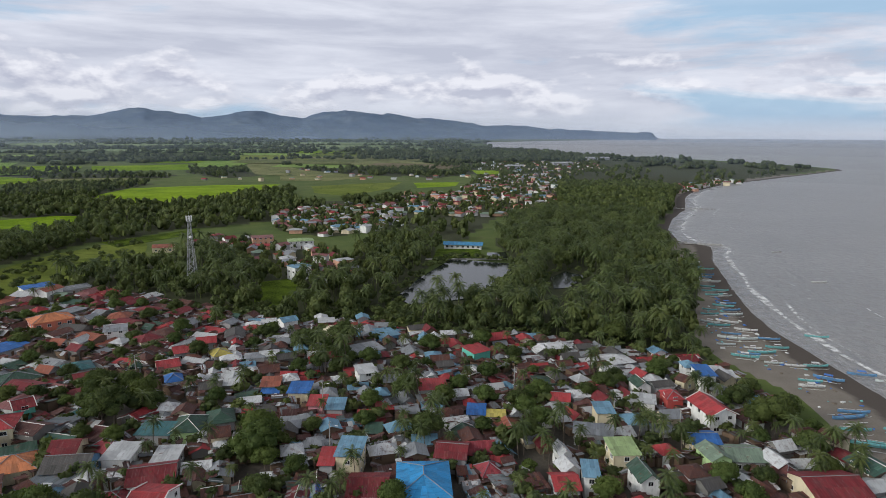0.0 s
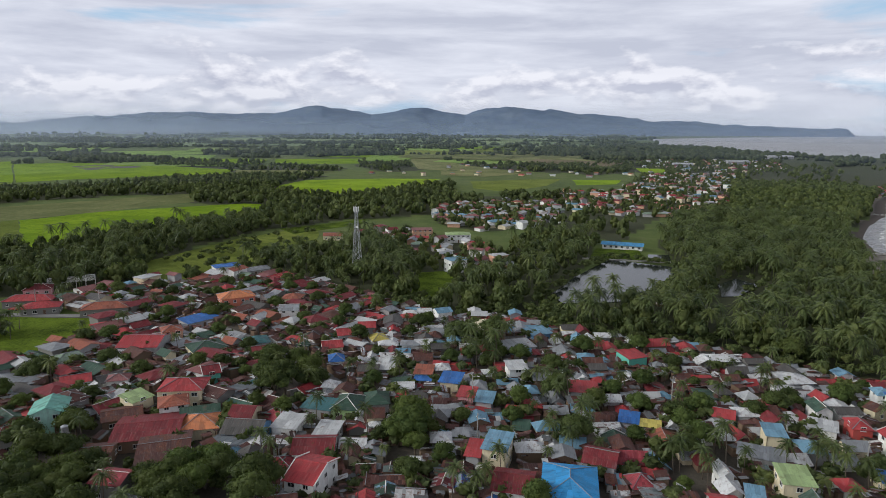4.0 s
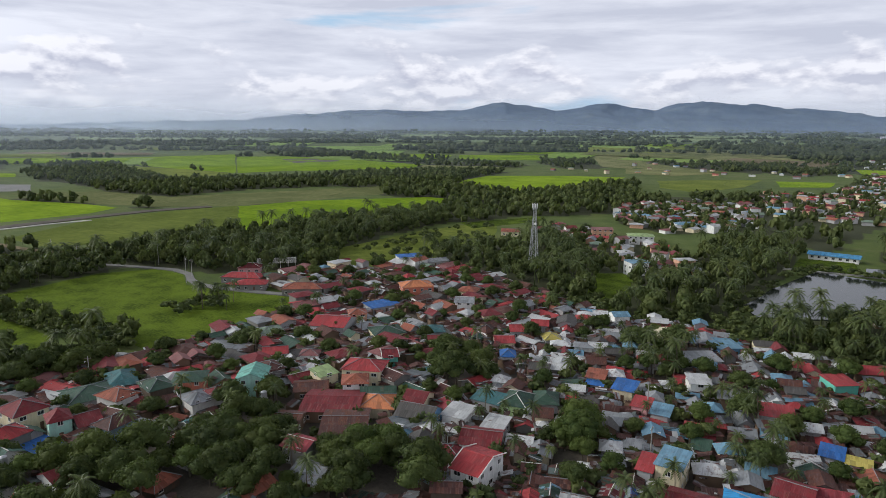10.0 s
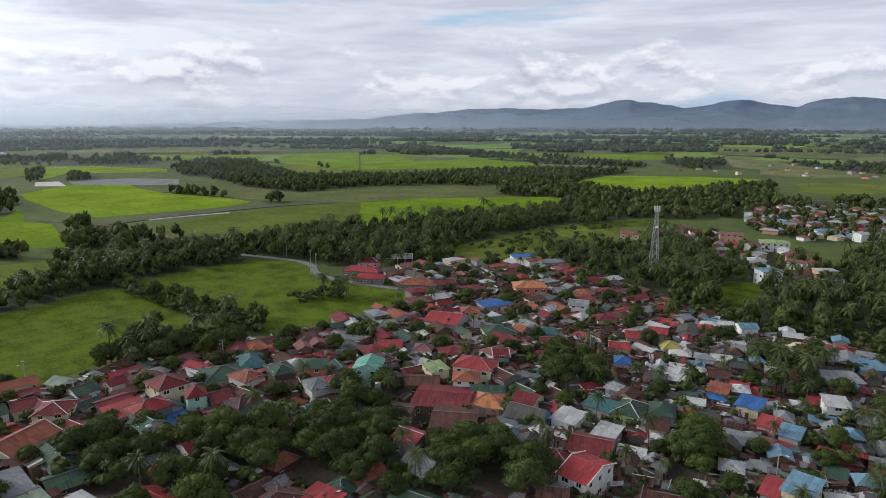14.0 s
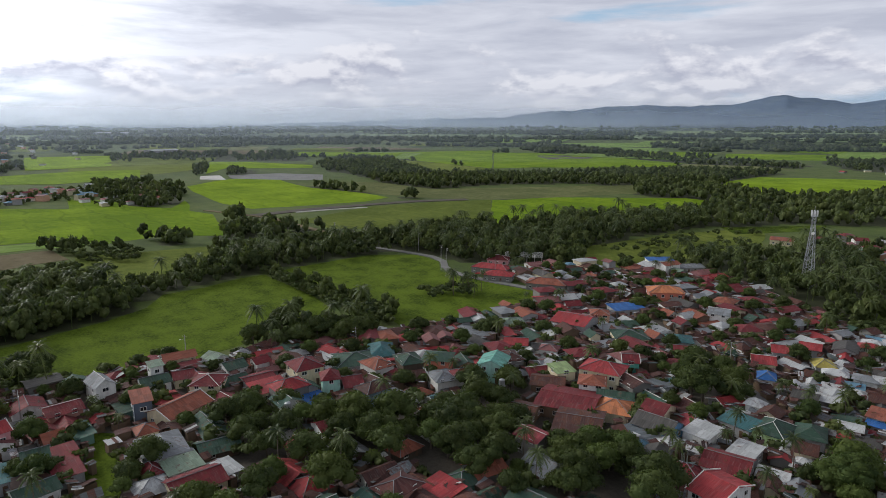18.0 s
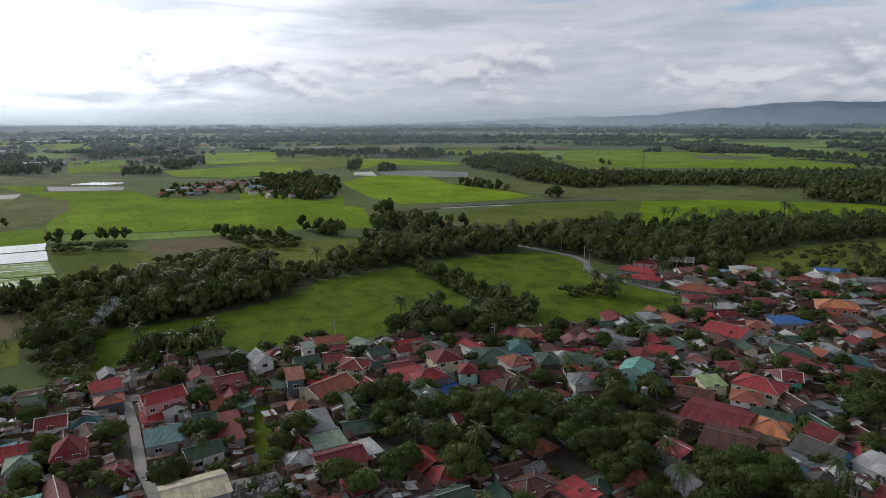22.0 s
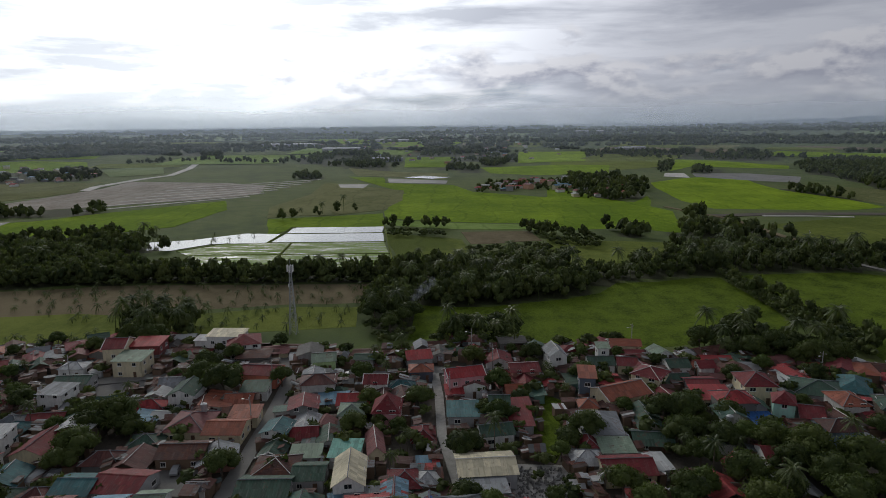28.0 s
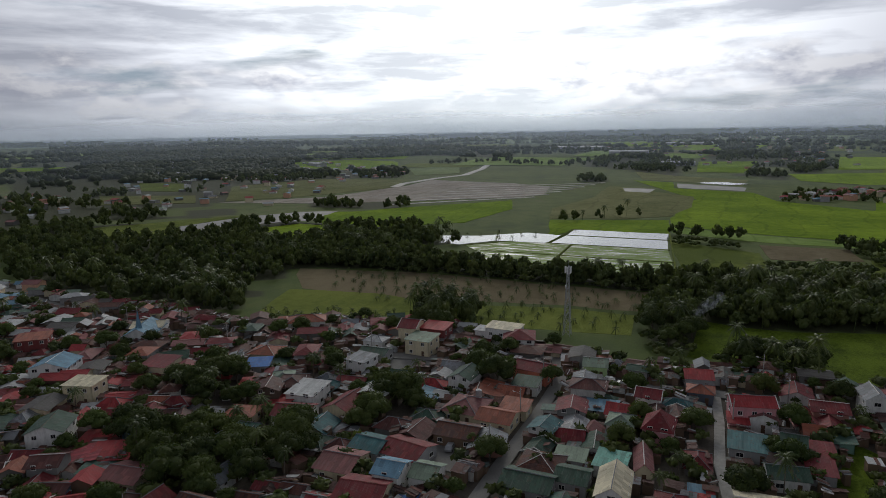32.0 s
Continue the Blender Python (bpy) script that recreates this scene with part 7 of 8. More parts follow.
home('hip', -218.3, 213.2, 33, 13.7, 8.0, 3.3, 1.6, 'dull', 'red', 1, 'long building with a red hipped roof')
home('hip', -192.2, 218.8, 31, 17.6, 9.0, 3.4, 1.8, 'dull', 'brick', 1, 'wide house with a brick-red hipped roof')
home('shed', -186.9, 300.2, 51, 13.1, 7.0, 4.0, 0.4, 'white', 'blue', 1, 'white block with a blue flat roof in a field')
home('gable', -171.9, 299.9, 57, 16.4, 9.0, 3.0, 1.0, 'grey', 'grey', 1, 'shed with a grey roof in a field')
home('gable', -174.1, 415.0, 17, 12.5, 12.0, 3.4, 1.2, 'cream', 'brick', 1, 'farm building with a brick-red roof')
home('shed', -70.0, 333.9, 45, 9.8, 8.0, 7.0, 0.3, 'white', 'skyblue', 2, 'white and blue three-storey house')
home('hip', -88.4, 428.8, 17, 16.3, 12.0, 5.5, 1.2, 'white', 'lime', 2, 'white hall with a pale green roof')
home('hip', -71.3, 504.5, 25, 15.4, 9.0, 4.5, 1.4, 'white', 'skyblue', 1, 'white house with a light blue roof')
home('shed', -118.0, 444.8, 21, 14.1, 10.0, 5.0, 0.4, 'peach', 'pink', 2, 'peach-coloured flat-roofed two-storey building')

# ---- trees between the houses ----
SHADE = []   # outlines of tree groups, how far apart the trees stand, their kind and size


def shade(step, kind, size, corners):
    SHADE.append((corners, step, kind, size))


shade(7.4, "mango_tree", 0.92, [(-145, 86), (-140, 99), (-120, 116), (-95, 122), (-69, 122), (-62, 108), (-82, 92), (-123, 73)])
shade(6, "mango_tree", 0.95, [(-136, 120), (-129, 137), (-114, 125), (-120, 109)])
shade(6, "bright_tree", 1.05, [(-49, 145), (-41, 157), (-35, 140), (-42, 128)])
shade(6.4, "mango_tree", 0.95, [(-102, 178), (-97, 196), (-78, 178), (-80, 153)])
shade(6.2, "coconut_palm", 0.9, [(-50, 225), (-31, 238), (-24, 201), (-36, 191)])
shade(6.5, "coconut_palm", 0.8, [(-9, 163), (4, 176), (3, 152), (-7, 150)])
shade(6, "coconut_palm", 0.8, [(23, 162), (37, 162), (31, 138), (17, 136)])
shade(6, "mango_tree", 0.85, [(40, 178), (56, 207), (61, 196), (49, 178)])
shade(6, "mango_tree", 1, [(87, 170), (101, 169), (94, 152), (80, 152)])
shade(5.2, "coconut_palm", 0.75, [(86, 143), (107, 149), (96, 130), (83, 130)])
shade(5.6, "coconut_palm", 0.75, [(56, 159), (68, 159), (60, 143), (53, 146)])
shade(5.6, "bright_tree", 0.8, [(-98, 115), (-84, 126), (-70, 122), (-77, 108)])
shade(5.8, "mango_tree", 0.9, [(-103, -135), (-130, -116), (-119, -90), (-94, -92), (-86, -110)])
shade(6.2, "mango_tree", 0.9, [(-130, -158), (-158, -155), (-142, -127), (-125, -126)])
shade(6, "mango_tree", 0.9, [(-155, -93), (-162, -83), (-146, -74), (-138, -82)])
shade(5.8, "mango_tree", 0.85, [(-190, -77), (-190, -65), (-175, -62), (-175, -72)])
shade(5.4, "mango_tree", 0.8, [(-142, -14), (-147, -5), (-136, -4), (-134, -11)])
shade(6, "mango_tree", 0.85, [(-163, 56), (-152, 76), (-124, 58), (-135, 50)])
shade(7.4, "mango_tree", 0.9, [(-143, 81), (-143, 103), (-119, 87), (-124, 63)])
shade(6, "coconut_palm", 0.8, [(-18, 185), (-4, 192), (2, 180), (-10, 172)])
shade(6.5, "coconut_palm", 0.75, [(74, 178), (82, 196), (96, 186), (90, 172)])
shade(6, "bright_tree", 0.75, [(-12, 128), (-2, 134), (4, 122), (-8, 116)])
shade(5.5, "coconut_palm", 0.75, [(44, 128), (52, 132), (54, 118), (46, 114)])
for i, (poly, step, kind, size) in enumerate(SHADE):
    poly = [(x * 0.965, y * 0.965) for x, y in poly]
    if kind != "coconut_palm":
        step *= 1.22
    CLUMPS.append(poly)
    for k, (x, y) in enumerate(clear_of(scatter(poly, step, 120 + i), LINES, 1.5)):
        if any(math.hypot(x - a, y - b) < r * 0.75 for a, b, r in TAKEN):
            continue
        pick = kind
        if k % 5 == 3:
            pick = "coconut_palm" if kind != "coconut_palm" else "mango_tree"
        plant(pick, float(x), float(y), size * float(rng.uniform(0.75, 1.15)) * (0.85 if pick == "coconut_palm" else 1.0) * (0.85 if pick == "coconut_palm" and kind != pick else 1.0))
# single large trees in yards and gardens
for x, y, size in ((-140, 33, 0.8), (-160, -7, 0.7), (-153, 10, 0.55), (-189, 8, 0.8), (-133, 4, 0.8), (-117, 35, 0.8), (-113, 46, 0.9), (-120, 60, 1.0), (-106, 58, 1.0), (-133, 72, 1.0)):
    plant("mango_tree", x, y, size)
    TAKEN.append((x, y, 2.4 * size))
for x, y, size in ((-186, -145, 0.7), (-169, -62, 1.05), (-149, -82, 1.0), (-134, -83, 0.9), (-118, -94, 1.1), (-174, -47, 0.7), (-127, -48, 0.7)):
    plant("mango_tree", x, y, size)
    TAKEN.append((x, y, 2.4 * size))
GARDEN = [(-168, 27), (-163, 32), (-141, 29), (-131, 24), (-136, 19), (-151, 22)]
plot("garden", wavy(GARDEN, 4, 0.6), "meadow", "narrow grass garden between the houses", "garden", 0.14)
TAKEN.extend([(-164, 28.5, 2.0), (-158, 27, 3.0), (-151, 26, 3.0), (-144, 25.5, 3.0), (-137, 23, 2.0)])
yards = scatter(TOWN, 15.5, 171)
shore_yards = scatter([(-70, 120), (-70, 235), (-9, 232), (59, 214), (95, 194), (98, 110), (30, 112)], 9.5, 175, 0.85)
for x, y in np.concatenate([yards[yards[:, 0] < -70], shore_yards]):
    if math.hypot(x, y) < 108 or any(math.hypot(x - a, y - b) < r + 1.0 for a, b, r in TAKEN) or min(away(line, np.array([x]), np.array([y]))[0] for line in LINES) < 3:
        continue
    u = rng.uniform()
    plant("coconut_palm" if u < (0.3 if x < -70 else 0.62) else "mango_tree" if u < 0.75 else "bright_tree", float(x), float(y), float(rng.uniform(0.42, 0.80)) * (0.85 if u < 0.62 and x > -70 else 1.0))
    TAKEN.append((x, y, 1.2))
for x, y in scatter([(-214, 176), (-222, 190), (-206, 194), (-200, 182)], 5.0, 172):
    plant("coconut_palm", float(x), float(y), float(rng.uniform(0.6, 0.8)))
# palms standing in the open fields
for poly, n in (([(-206, -182), (-214, -163), (-225, -127), (-209, -112), (-203, -140), (-201, -166)], 5.0), ([(-284, -203), (-296, -159), (-287, -33), (-226, -38), (-224, -104), (-243, -171)], 8.5), ([(-440, -120), (-420, -190), (-400, -150)], 14.0)):
    P = scatter(poly, n, 173)
    mass("field_palms", P, [join(palm_tree(130 + k, 3.2 + 0.5 * k, 12, 4, 3.4)) for k in range(4)], "palm_frond", "scattered young palms in the fields", "palms", 25, 0.38, 0.7)


# ---- masts and poles ----
def lattice_mast(name, x, y, height, base, label):
    root = thing(name, pose(x, y, 0), label, "tower")
    top = base * 0.28
    corner = [(-1, -1), (1, -1), (1, 1), (-1, 1)]
    half = lambda z: (base + (top - base) * min(1, z / (height * 0.85))) / 2
    for cx, cy in corner:
        b = Build()
        b.rod((cx * base / 2, cy * base / 2, -0.5), (cx * top / 2, cy * top / 2, height * 0.85), 0.11), b.rod((cx * top / 2, cy * top / 2, height * 0.85), (cx * top / 2, cy * top / 2, height), 0.09)
        part("leg", (b, "galvanised"), root)
    n = int(height / 3.0)
    for i in range(n):
        z0, z1 = height * i / n, height * (i + 1) / n
        for k in range(4):
            (ax, ay), (bx, by) = corner[k], corner[(k + 1) % 4]
            part("brace", (Build().rod((ax * half(z0), ay * half(z0), z0), (bx * half(z1), by * half(z1), z1), 0.055, sides=4), "galvanised"), root)
            part("brace", (Build().rod((bx * half(z0), by * half(z0), z0), (ax * half(z1), ay * half(z1), z1), 0.055, sides=4), "galvanised"), root)
            part("strut", (Build().rod((ax * half(z1), ay * half(z1), z1), (bx * half(z1), by * half(z1), z1), 0.055, sides=4), "galvanised"), root)
    b = Build().box(-top * 0.9, -top * 0.9, height - 2.4, top * 0.9, top * 0.9, height - 2.3)
    part("platform", (b, "galvanised"), root)
    for k in range(6):
        a = k * math.pi / 3
        ax, ay = math.cos(a) * (top * 0.5 + 0.7), math.sin(a) * (top * 0.5 + 0.7)
        part("antenna", (Build().box(ax - 0.16, ay - 0.16, height - 2.0, ax + 0.16, ay + 0.16, height + 0.4), "white_plastic"), root, "white panel antenna")
    b = Build()
    b.rod((top * 0.5, -top * 0.7, height * 0.72), (top * 0.5, -top * 1.1, height * 0.72), 0.65, 0.65, 12)
    part("dish", (b, "white_plastic"), root, "white round microwave dish")
    part("rod", (Build().rod((0, 0, height - 2.3), (0, 0, height + 2.6), 0.06, 0.03), "galvanised"), root)


lattice_mast("cell_tower", -118.4, 313.5, 35.5, 4.6, "tall grey steel lattice cell tower with antennas")
lattice_mast("radio_mast", -222.5, -55.0, 25.0, 2.6, "slim steel lattice radio mast behind the houses")


def utility_pole(x, y, h, turn, lamp=True):
    root = thing("utility_pole", pose(x, y, 0, 0, 0, turn), "grey concrete utility pole with crossarm", "utility pole", "utility poles")
    part("pole", (Build().rod((0, 0, -0.5), (0, 0, h), 0.17, 0.11, 8), "concrete"), root)
    part("crossarm", (Build().box(-0.9, -0.05, h - 0.7, 0.9, 0.05, h - 0.58), "timber_pole"), root)
    for k in (-0.75, 0.0, 0.75):
        part("insulator", (Build().rod((k, 0, h - 0.58), (k, 0, h - 0.38), 0.06, 0.04), "white_plastic"), root)
    if lamp:
        arm = part("lamp_arm", (Build().rod((0, 0, h - 1.4), (0, -1.5, h - 1.0), 0.04, 0.03), "galvanised"), root)
        part("lamp_head", (Build().box(-0.12, -2.0, h - 1.1, 0.12, -1.4, h - 0.96), "white_plastic"), arm)


for x, y, h, turn in ((-174, 106, 9.5, 30), (-254, 206, 13, 60), (-262, 216, 9, 70), (-224, 216, 9, 95), (-198, 222, 9, 90), (-300, 226, 12, 75), (-330, 200, 12, 75), (-362, 205, 12, 75), (-150, -48.5, 8.5, 0), (-128, -48.5, 8.5, 0),
                      (-174, -49.5, 8.5, 0), (-186, 14, 8.5, 90), (-164, 1, 8.5, 0), (-30, 168, 9, 80), (-24, 142, 9, 80), (62, 150, 8.5, 80), (-90, 188, 9, 40), (-178, -110, 9, 90), (-164, -160, 9, 90), (-168, -215, 9, 90), (24, 178, 9, 10),
                      (-196, 8, 10, 0), (-201, 60, 9.5, 20)):
    utility_pole(x, y, h, turn)
# water tank on a stand
for x, y in ((-141, 66), (-118, 118), (-150, -60)):
    root = thing("water_tank", pose(x, y, 0), "steel water tank on a tall stand", "water tank")
    for cx in (-0.6, 0.6):
        for cy in (-0.6, 0.6):
            part("leg", (Build().rod((cx, cy, -0.3), (cx, cy, 4.5), 0.06), "galvanised"), root)
    part("tank", (Build().rod((0, 0, 4.5), (0, 0, 6.2), 0.8, 0.8, 14).rod((0, 0, 6.2), (0, 0, 6.5), 0.8, 0.2, 14), "galvanised"), root)
    part("frame", (Build().box(-0.75, -0.75, 4.38, 0.75, 0.75, 4.5), "galvanised"), root)

# ---- school by the pond, church spire ----
root = thing("pond_pavilion", pose(21, 428, 0, 0, 0, -9), "long white pavilion with a bright blue roof by the pond", "building")
part("wall", (wall_build("gable", 25, 7, 3.2, 1.3), "wall_white"), root)
part("roof", (roof_build("gable", 25, 7, 3.2, 1.3, 7, 0.9, 1.2), "roof_pavilion"), root)
for k in range(7):
    window(root, pose(-10.5 + 3.5 * k, -3.5, 1.0), 1.6, 1.4)
tagged(new("bank_wall", Build().box(-4, 386.5, -0.3, 50, 387.3, 0.9).mesh("bank_wall", "concrete")), "low grey concrete bank wall of the pond", "wall", kind="structure")
root = thing("church", pose(-160, -196, 0, 0, 0, 30), "church with a curved light blue roof and pointed spire", "church")
part("wall", (wall_build("gable", 15, 10, 4.0, 2.4), "wall_white"), root)
part("roof", (roof_build("gable", 15, 10, 4.0, 2.6, 5, 0.6, 1.0), "roof_skyblue"), root)
sp = part("spire", (Build().rod((5, 0, 6.0), (5, 0, 9.0), 1.3, 0.6, 4).rod((5, 0, 9.0), (5, 0, 13.0), 0.6, 0.05, 4), "roof_skyblue"), root, "slim light blue spire")
part("cross", (Build().box(4.95, -0.05, 12.9, 5.05, 0.05, 14.2).box(4.95, -0.4, 13.6, 5.05, 0.4, 13.72), "trim_white"), sp)

# ---- bare white roof frame of an unfinished hall beside the school ----
root = thing("roof_frame", pose(-243, 256, 0, 0, 0, 41), "white steel roof frame of an unfinished hall beside red roofs", "building frame")
FRAME_W, FRAME_D, FRAME_H, FRAME_RISE = 20.0, 13.0, 3.0, 1.5
for k in range(6):
    x = FRAME_W * (k / 5 - 0.5)
    for sy in (-1, 1):
        part("post", (Build().box(x - 0.12, sy * FRAME_D / 2 - 0.12, -0.3, x + 0.12, sy * FRAME_D / 2 + 0.12, FRAME_H), "trim_white"), root)
        part("rafter", (Build().rod((x, sy * FRAME_D / 2, FRAME_H), (x, 0, FRAME_H + FRAME_RISE), 0.14, sides=4), "trim_white"), root)
    part("tie_beam", (Build().rod((x, -FRAME_D / 2, FRAME_H), (x, FRAME_D / 2, FRAME_H), 0.11, sides=4), "trim_white"), root)
for k in range(17):
    y = FRAME_D * (k / 16 - 0.5)
    z = FRAME_H + FRAME_RISE * (1 - abs(y) / (FRAME_D / 2)) + 0.16
    part("purlin", (Build().box(-FRAME_W / 2, y - 0.13, z - 0.05, FRAME_W / 2, y + 0.13, z + 0.05), "trim_white"), root)
TAKEN.append((-243, 256, 11.0))

# ---- cars ----
for nm, c in (("white", (0.6, 0.6, 0.6)), ("silver", (0.30, 0.31, 0.32)), ("red", (0.30, 0.03, 0.03)), ("blue", (0.04, 0.08, 0.2)), ("black", (0.02, 0.02, 0.022))):
    T = material("car_" + nm)
    finish(T, (*c, 1), 0.25, 0.0, None, spec=0.6)
T = material("tyre")
finish(T, (0.02, 0.02, 0.02, 1), 0.9)


def car(x, y, turn, nm, tall=False):
    root = thing("van" if tall else "car", pose(x, y, 0.17, 0, 0, turn), nm + (" minivan" if tall else " car") + " parked by the road", "car", "parked vehicles")
    L, Wd, H = (4.4, 1.75, 1.9) if tall else (4.2, 1.7, 1.45)
    prof = [(-L / 2, 0.35), (-L / 2, 0.8), (-L * 0.27, 0.92), (-L * 0.14, H), (L * 0.30, H), (L * 0.44, 0.95), (L / 2, 0.85), (L / 2, 0.35)] if not tall else [(-L / 2, 0.35), (-L / 2, 0.95), (-L * 0.40, 1.05), (-L * 0.28, H), (L * 0.46, H), (L / 2, 0.9), (L / 2, 0.35)]
    n = len(prof)
    v = [(px, s * (Wd / 2 if pz < 1.0 else Wd / 2 - 0.16), pz) for s in (-1, 1) for px, pz in prof]
    f = [tuple(range(n)), tuple(range(2 * n - 1, n - 1, -1))] + [(i, i + n, (i + 1) % n + n, (i + 1) % n) for i in range(n)]
    part("body", mesh_of("body", v, f, "car_" + nm), root)
    a, b2 = (prof[2], prof[3])
    part("windscreen", (Build().slab([(a[0] - 0.03, -Wd * 0.36, a[1] + 0.04), (a[0] - 0.03, Wd * 0.36, a[1] + 0.04), (b2[0] - 0.03, Wd * 0.34, b2[1] - 0.05), (b2[0] - 0.03, -Wd * 0.34, b2[1] - 0.05)], -0.03), "window_glass"), root)
    for s in (-1, 1):
        y0 = s * (Wd / 2 - 0.10)
        part("side_window", (Build().box(-L * 0.12, min(y0, y0 + s * 0.03), 1.0, L * 0.30, max(y0, y0 + s * 0.03), H - 0.15), "window_glass"), root)
        for wx in (-L * 0.31, L * 0.31):
            part("wheel", (Build().rod((wx, s * (Wd / 2 - 0.2), 0.31), (wx, s * (Wd / 2 + 0.02), 0.31), 0.31, 0.31, 12), "tyre"), root)


for x, y, turn, nm, tall in ((-128.5, -58.5, 8, "silver", False), (-187, -40, 80, "white", True), (-184, -33, 85, "white", False), (-183, -28, 88, "white", False), (-186, -78, 90, "red", False), (-182, -105, 95, "silver", True), (-176, -120, 100, "black", False),
                             (-170, -170, 85, "white", False), (-176, 37, 0, "silver", True), (-121, 30, 20, "blue", False), (-215, 216, 10, "white", False), (-232, 213, 12, "red", False), (-175, 232, 5, "white", True), (-205, 236, 40, "silver", False), (-172, -226, 85, "red", False)):
    car(x, y, turn, nm, tall)

# ---- outrigger boats ----
for nm, c in (("turquoise", (0.16, 0.42, 0.42)), ("pale", (0.55, 0.60, 0.58)), ("blue", (0.12, 0.27, 0.45)), ("white", (0.62, 0.62, 0.60))):
    plain("boat_" + nm, c, 0.6, 0.3, 1.5)


def boat(x, y, z, turn, nm, length, cover=False):
    root = thing("outrigger_boat", pose(x, y, z, 0, 0, turn) @ Matrix.Scale(length / 9.0, 4), nm + " wooden outrigger fishing boat" + (" with a tarpaulin" if cover else " pulled up on the sand" if z > -0.7 else " afloat"), "boat", "fishing boats of the beach")
    st = [(-4.5, 0.10, 1.15), (-3.2, 0.42, 0.85), (-1.0, 0.62, 0.72), (1.5, 0.60, 0.72), (3.4, 0.40, 0.88), (4.5, 0.08, 1.25)]
    v, f = [], []
    for sx, w, t in st:
        v += [(sx, -w, t), (sx, -w * 0.6, 0.15 + (t - 0.72) * 0.5), (sx, 0, 0.0 + (t - 0.72) * 0.6), (sx, w * 0.6, 0.15 + (t - 0.72) * 0.5), (sx, w, t), (sx, w * 0.8, t - 0.02), (sx, 0, t - 0.35), (sx, -w * 0.8, t - 0.02)]
    for i in range(len(st) - 1):
        for k in range(8):
            a, b2 = i * 8 + k, i * 8 + (k + 1) % 8
            f.append((a, b2, b2 + 8, a + 8))
    f += [tuple(range(8)), tuple(range(len(v) - 1, len(v) - 9, -1))]
    part("hull", mesh_of("hull", v, f, "boat_" + nm), root)
    for s in (-1, 1):
        part("outrigger", (Build().rod((-3.0, s * 2.6, 0.16), (3.0, s * 2.6, 0.16), 0.09, 0.07, 6).rod((3.0, s * 2.6, 0.16), (3.8, s * 2.6, 0.4), 0.07, 0.04, 6), "boat_white"), root)
    for bx in (-1.8, 1.6):
        part("boom", (Build().rod((bx, -2.65, 0.2), (bx, 0, 0.95), 0.06).rod((bx, 0, 0.95), (bx, 2.65, 0.2), 0.06), "timber_pole"), root)
    if cover:
        part("canopy", (Build().slab([(-1.4, -0.8, 1.7), (1.2, -0.8, 1.7), (1.2, 0.8, 1.75), (-1.4, 0.8, 1.75)], 0.05).rod((-1.3, 0.7, 0.6), (-1.3, 0.7, 1.7), 0.04).rod((1.1, -0.7, 0.6), (1.1, -0.7, 1.7), 0.04), "tarpaulin_blue" if nm == "blue" else "boat_white"), root)


brg = random.Random(12)
P = np.array([(x, y) for x, y in scatter([(106, 130), (130, 140), (130, 178), (131, 215), (131, 246), (136, 275), (148, 321), (166, 385), (156, 400), (146, 350), (132, 296), (116, 262), (108, 240), (106, 215), (113, 195), (111, 172)], 9.0, 181, 0.85)])
for i, (x, y) in enumerate(P):
    if away(SHORE, np.array([x]), np.array([y]))[0] < 6:
        continue
    k = max(0.0, 1 - away(SHORE, np.array([x]), np.array([y]))[0] / 26)
    boat(float(x), float(y), -0.8 * k, brg.gauss(-14, 9) + (180 if brg.random() < 0.3 else 0), brg.choice(("turquoise", "turquoise", "pale", "blue", "white", "turquoise")), brg.uniform(6.0, 10.0), brg.random() < 0.3)
for x, y, turn, nm in ((148, 236, -15, "turquoise"), (139, 196, -20, "blue"), (144, 190, -10, "pale"), (230, 420, 20, "white"), (205, 330, 0, "white")):
    boat(x, y, -1.0, turn, nm, 8.5, nm == "blue")
# groynes of dark stone
for (ax, ay), (bx, by) in (((176, 455), (206, 446)), ((250, 680), (300, 672))):
    b = Build()
    rg2 = random.Random(4)
    n = 26
    for i in range(n):
        x, y = ax + (bx - ax) * i / n + rg2.uniform(-1, 1), ay + (by - ay) * i / n + rg2.uniform(-1, 1)
        s = rg2.uniform(0.7, 1.4)
        b.add([tuple(Vector((x, y, -0.7)) + Vector(p) * s * rg2.uniform(0.8, 1.2)) for p in ICO_V], [tuple(int(i) for i in f) for f in ICO_F])
    tagged(new("groyne", b.mesh("groyne", "concrete")), "dark rubble stone groyne running into the sea", "groyne", kind="stuff")

# ---- cleared lot with rubble ----
plot("lot", [(-131, 13), (-118, 11), (-116, 26), (-130, 27)], "concrete", "cleared grey building lot", "lot", 0.2)
b = Build()
rg2 = random.Random(8)
for i in range(260):
    x, y, s = rg2.uniform(-129, -118), rg2.uniform(13, 25), rg2.uniform(0.12, 0.5)
    m = pose(x, y, 0.2 + s * 0.4, rg2.uniform(0, 90), rg2.uniform(0, 90), rg2.uniform(0, 360))
    q = Build().box(-s, -s * 0.6, -s * 0.3, s, s * 0.6, s * 0.3)
    b.add([m @ Vector(p) for p in q.v], q.f)
tagged(new("rubble", b.mesh("rubble", "road_concrete")), "heap of broken concrete and timber", "rubble", kind="stuff")
TAKEN.append((-124, 19, 8.0))
plot("yard", [(-120, -68), (-119, -52), (-133, -51), (-134, -67)], "road_concrete", "grey concrete parking yard", "yard", 0.18)
TAKEN.append((-127, -59, 7.0))
plot("yard", [(-164, -105), (-165, -82), (-186, -80), (-184, -108)], "road_concrete", "grey concrete yard by the main road", "yard", 0.16)
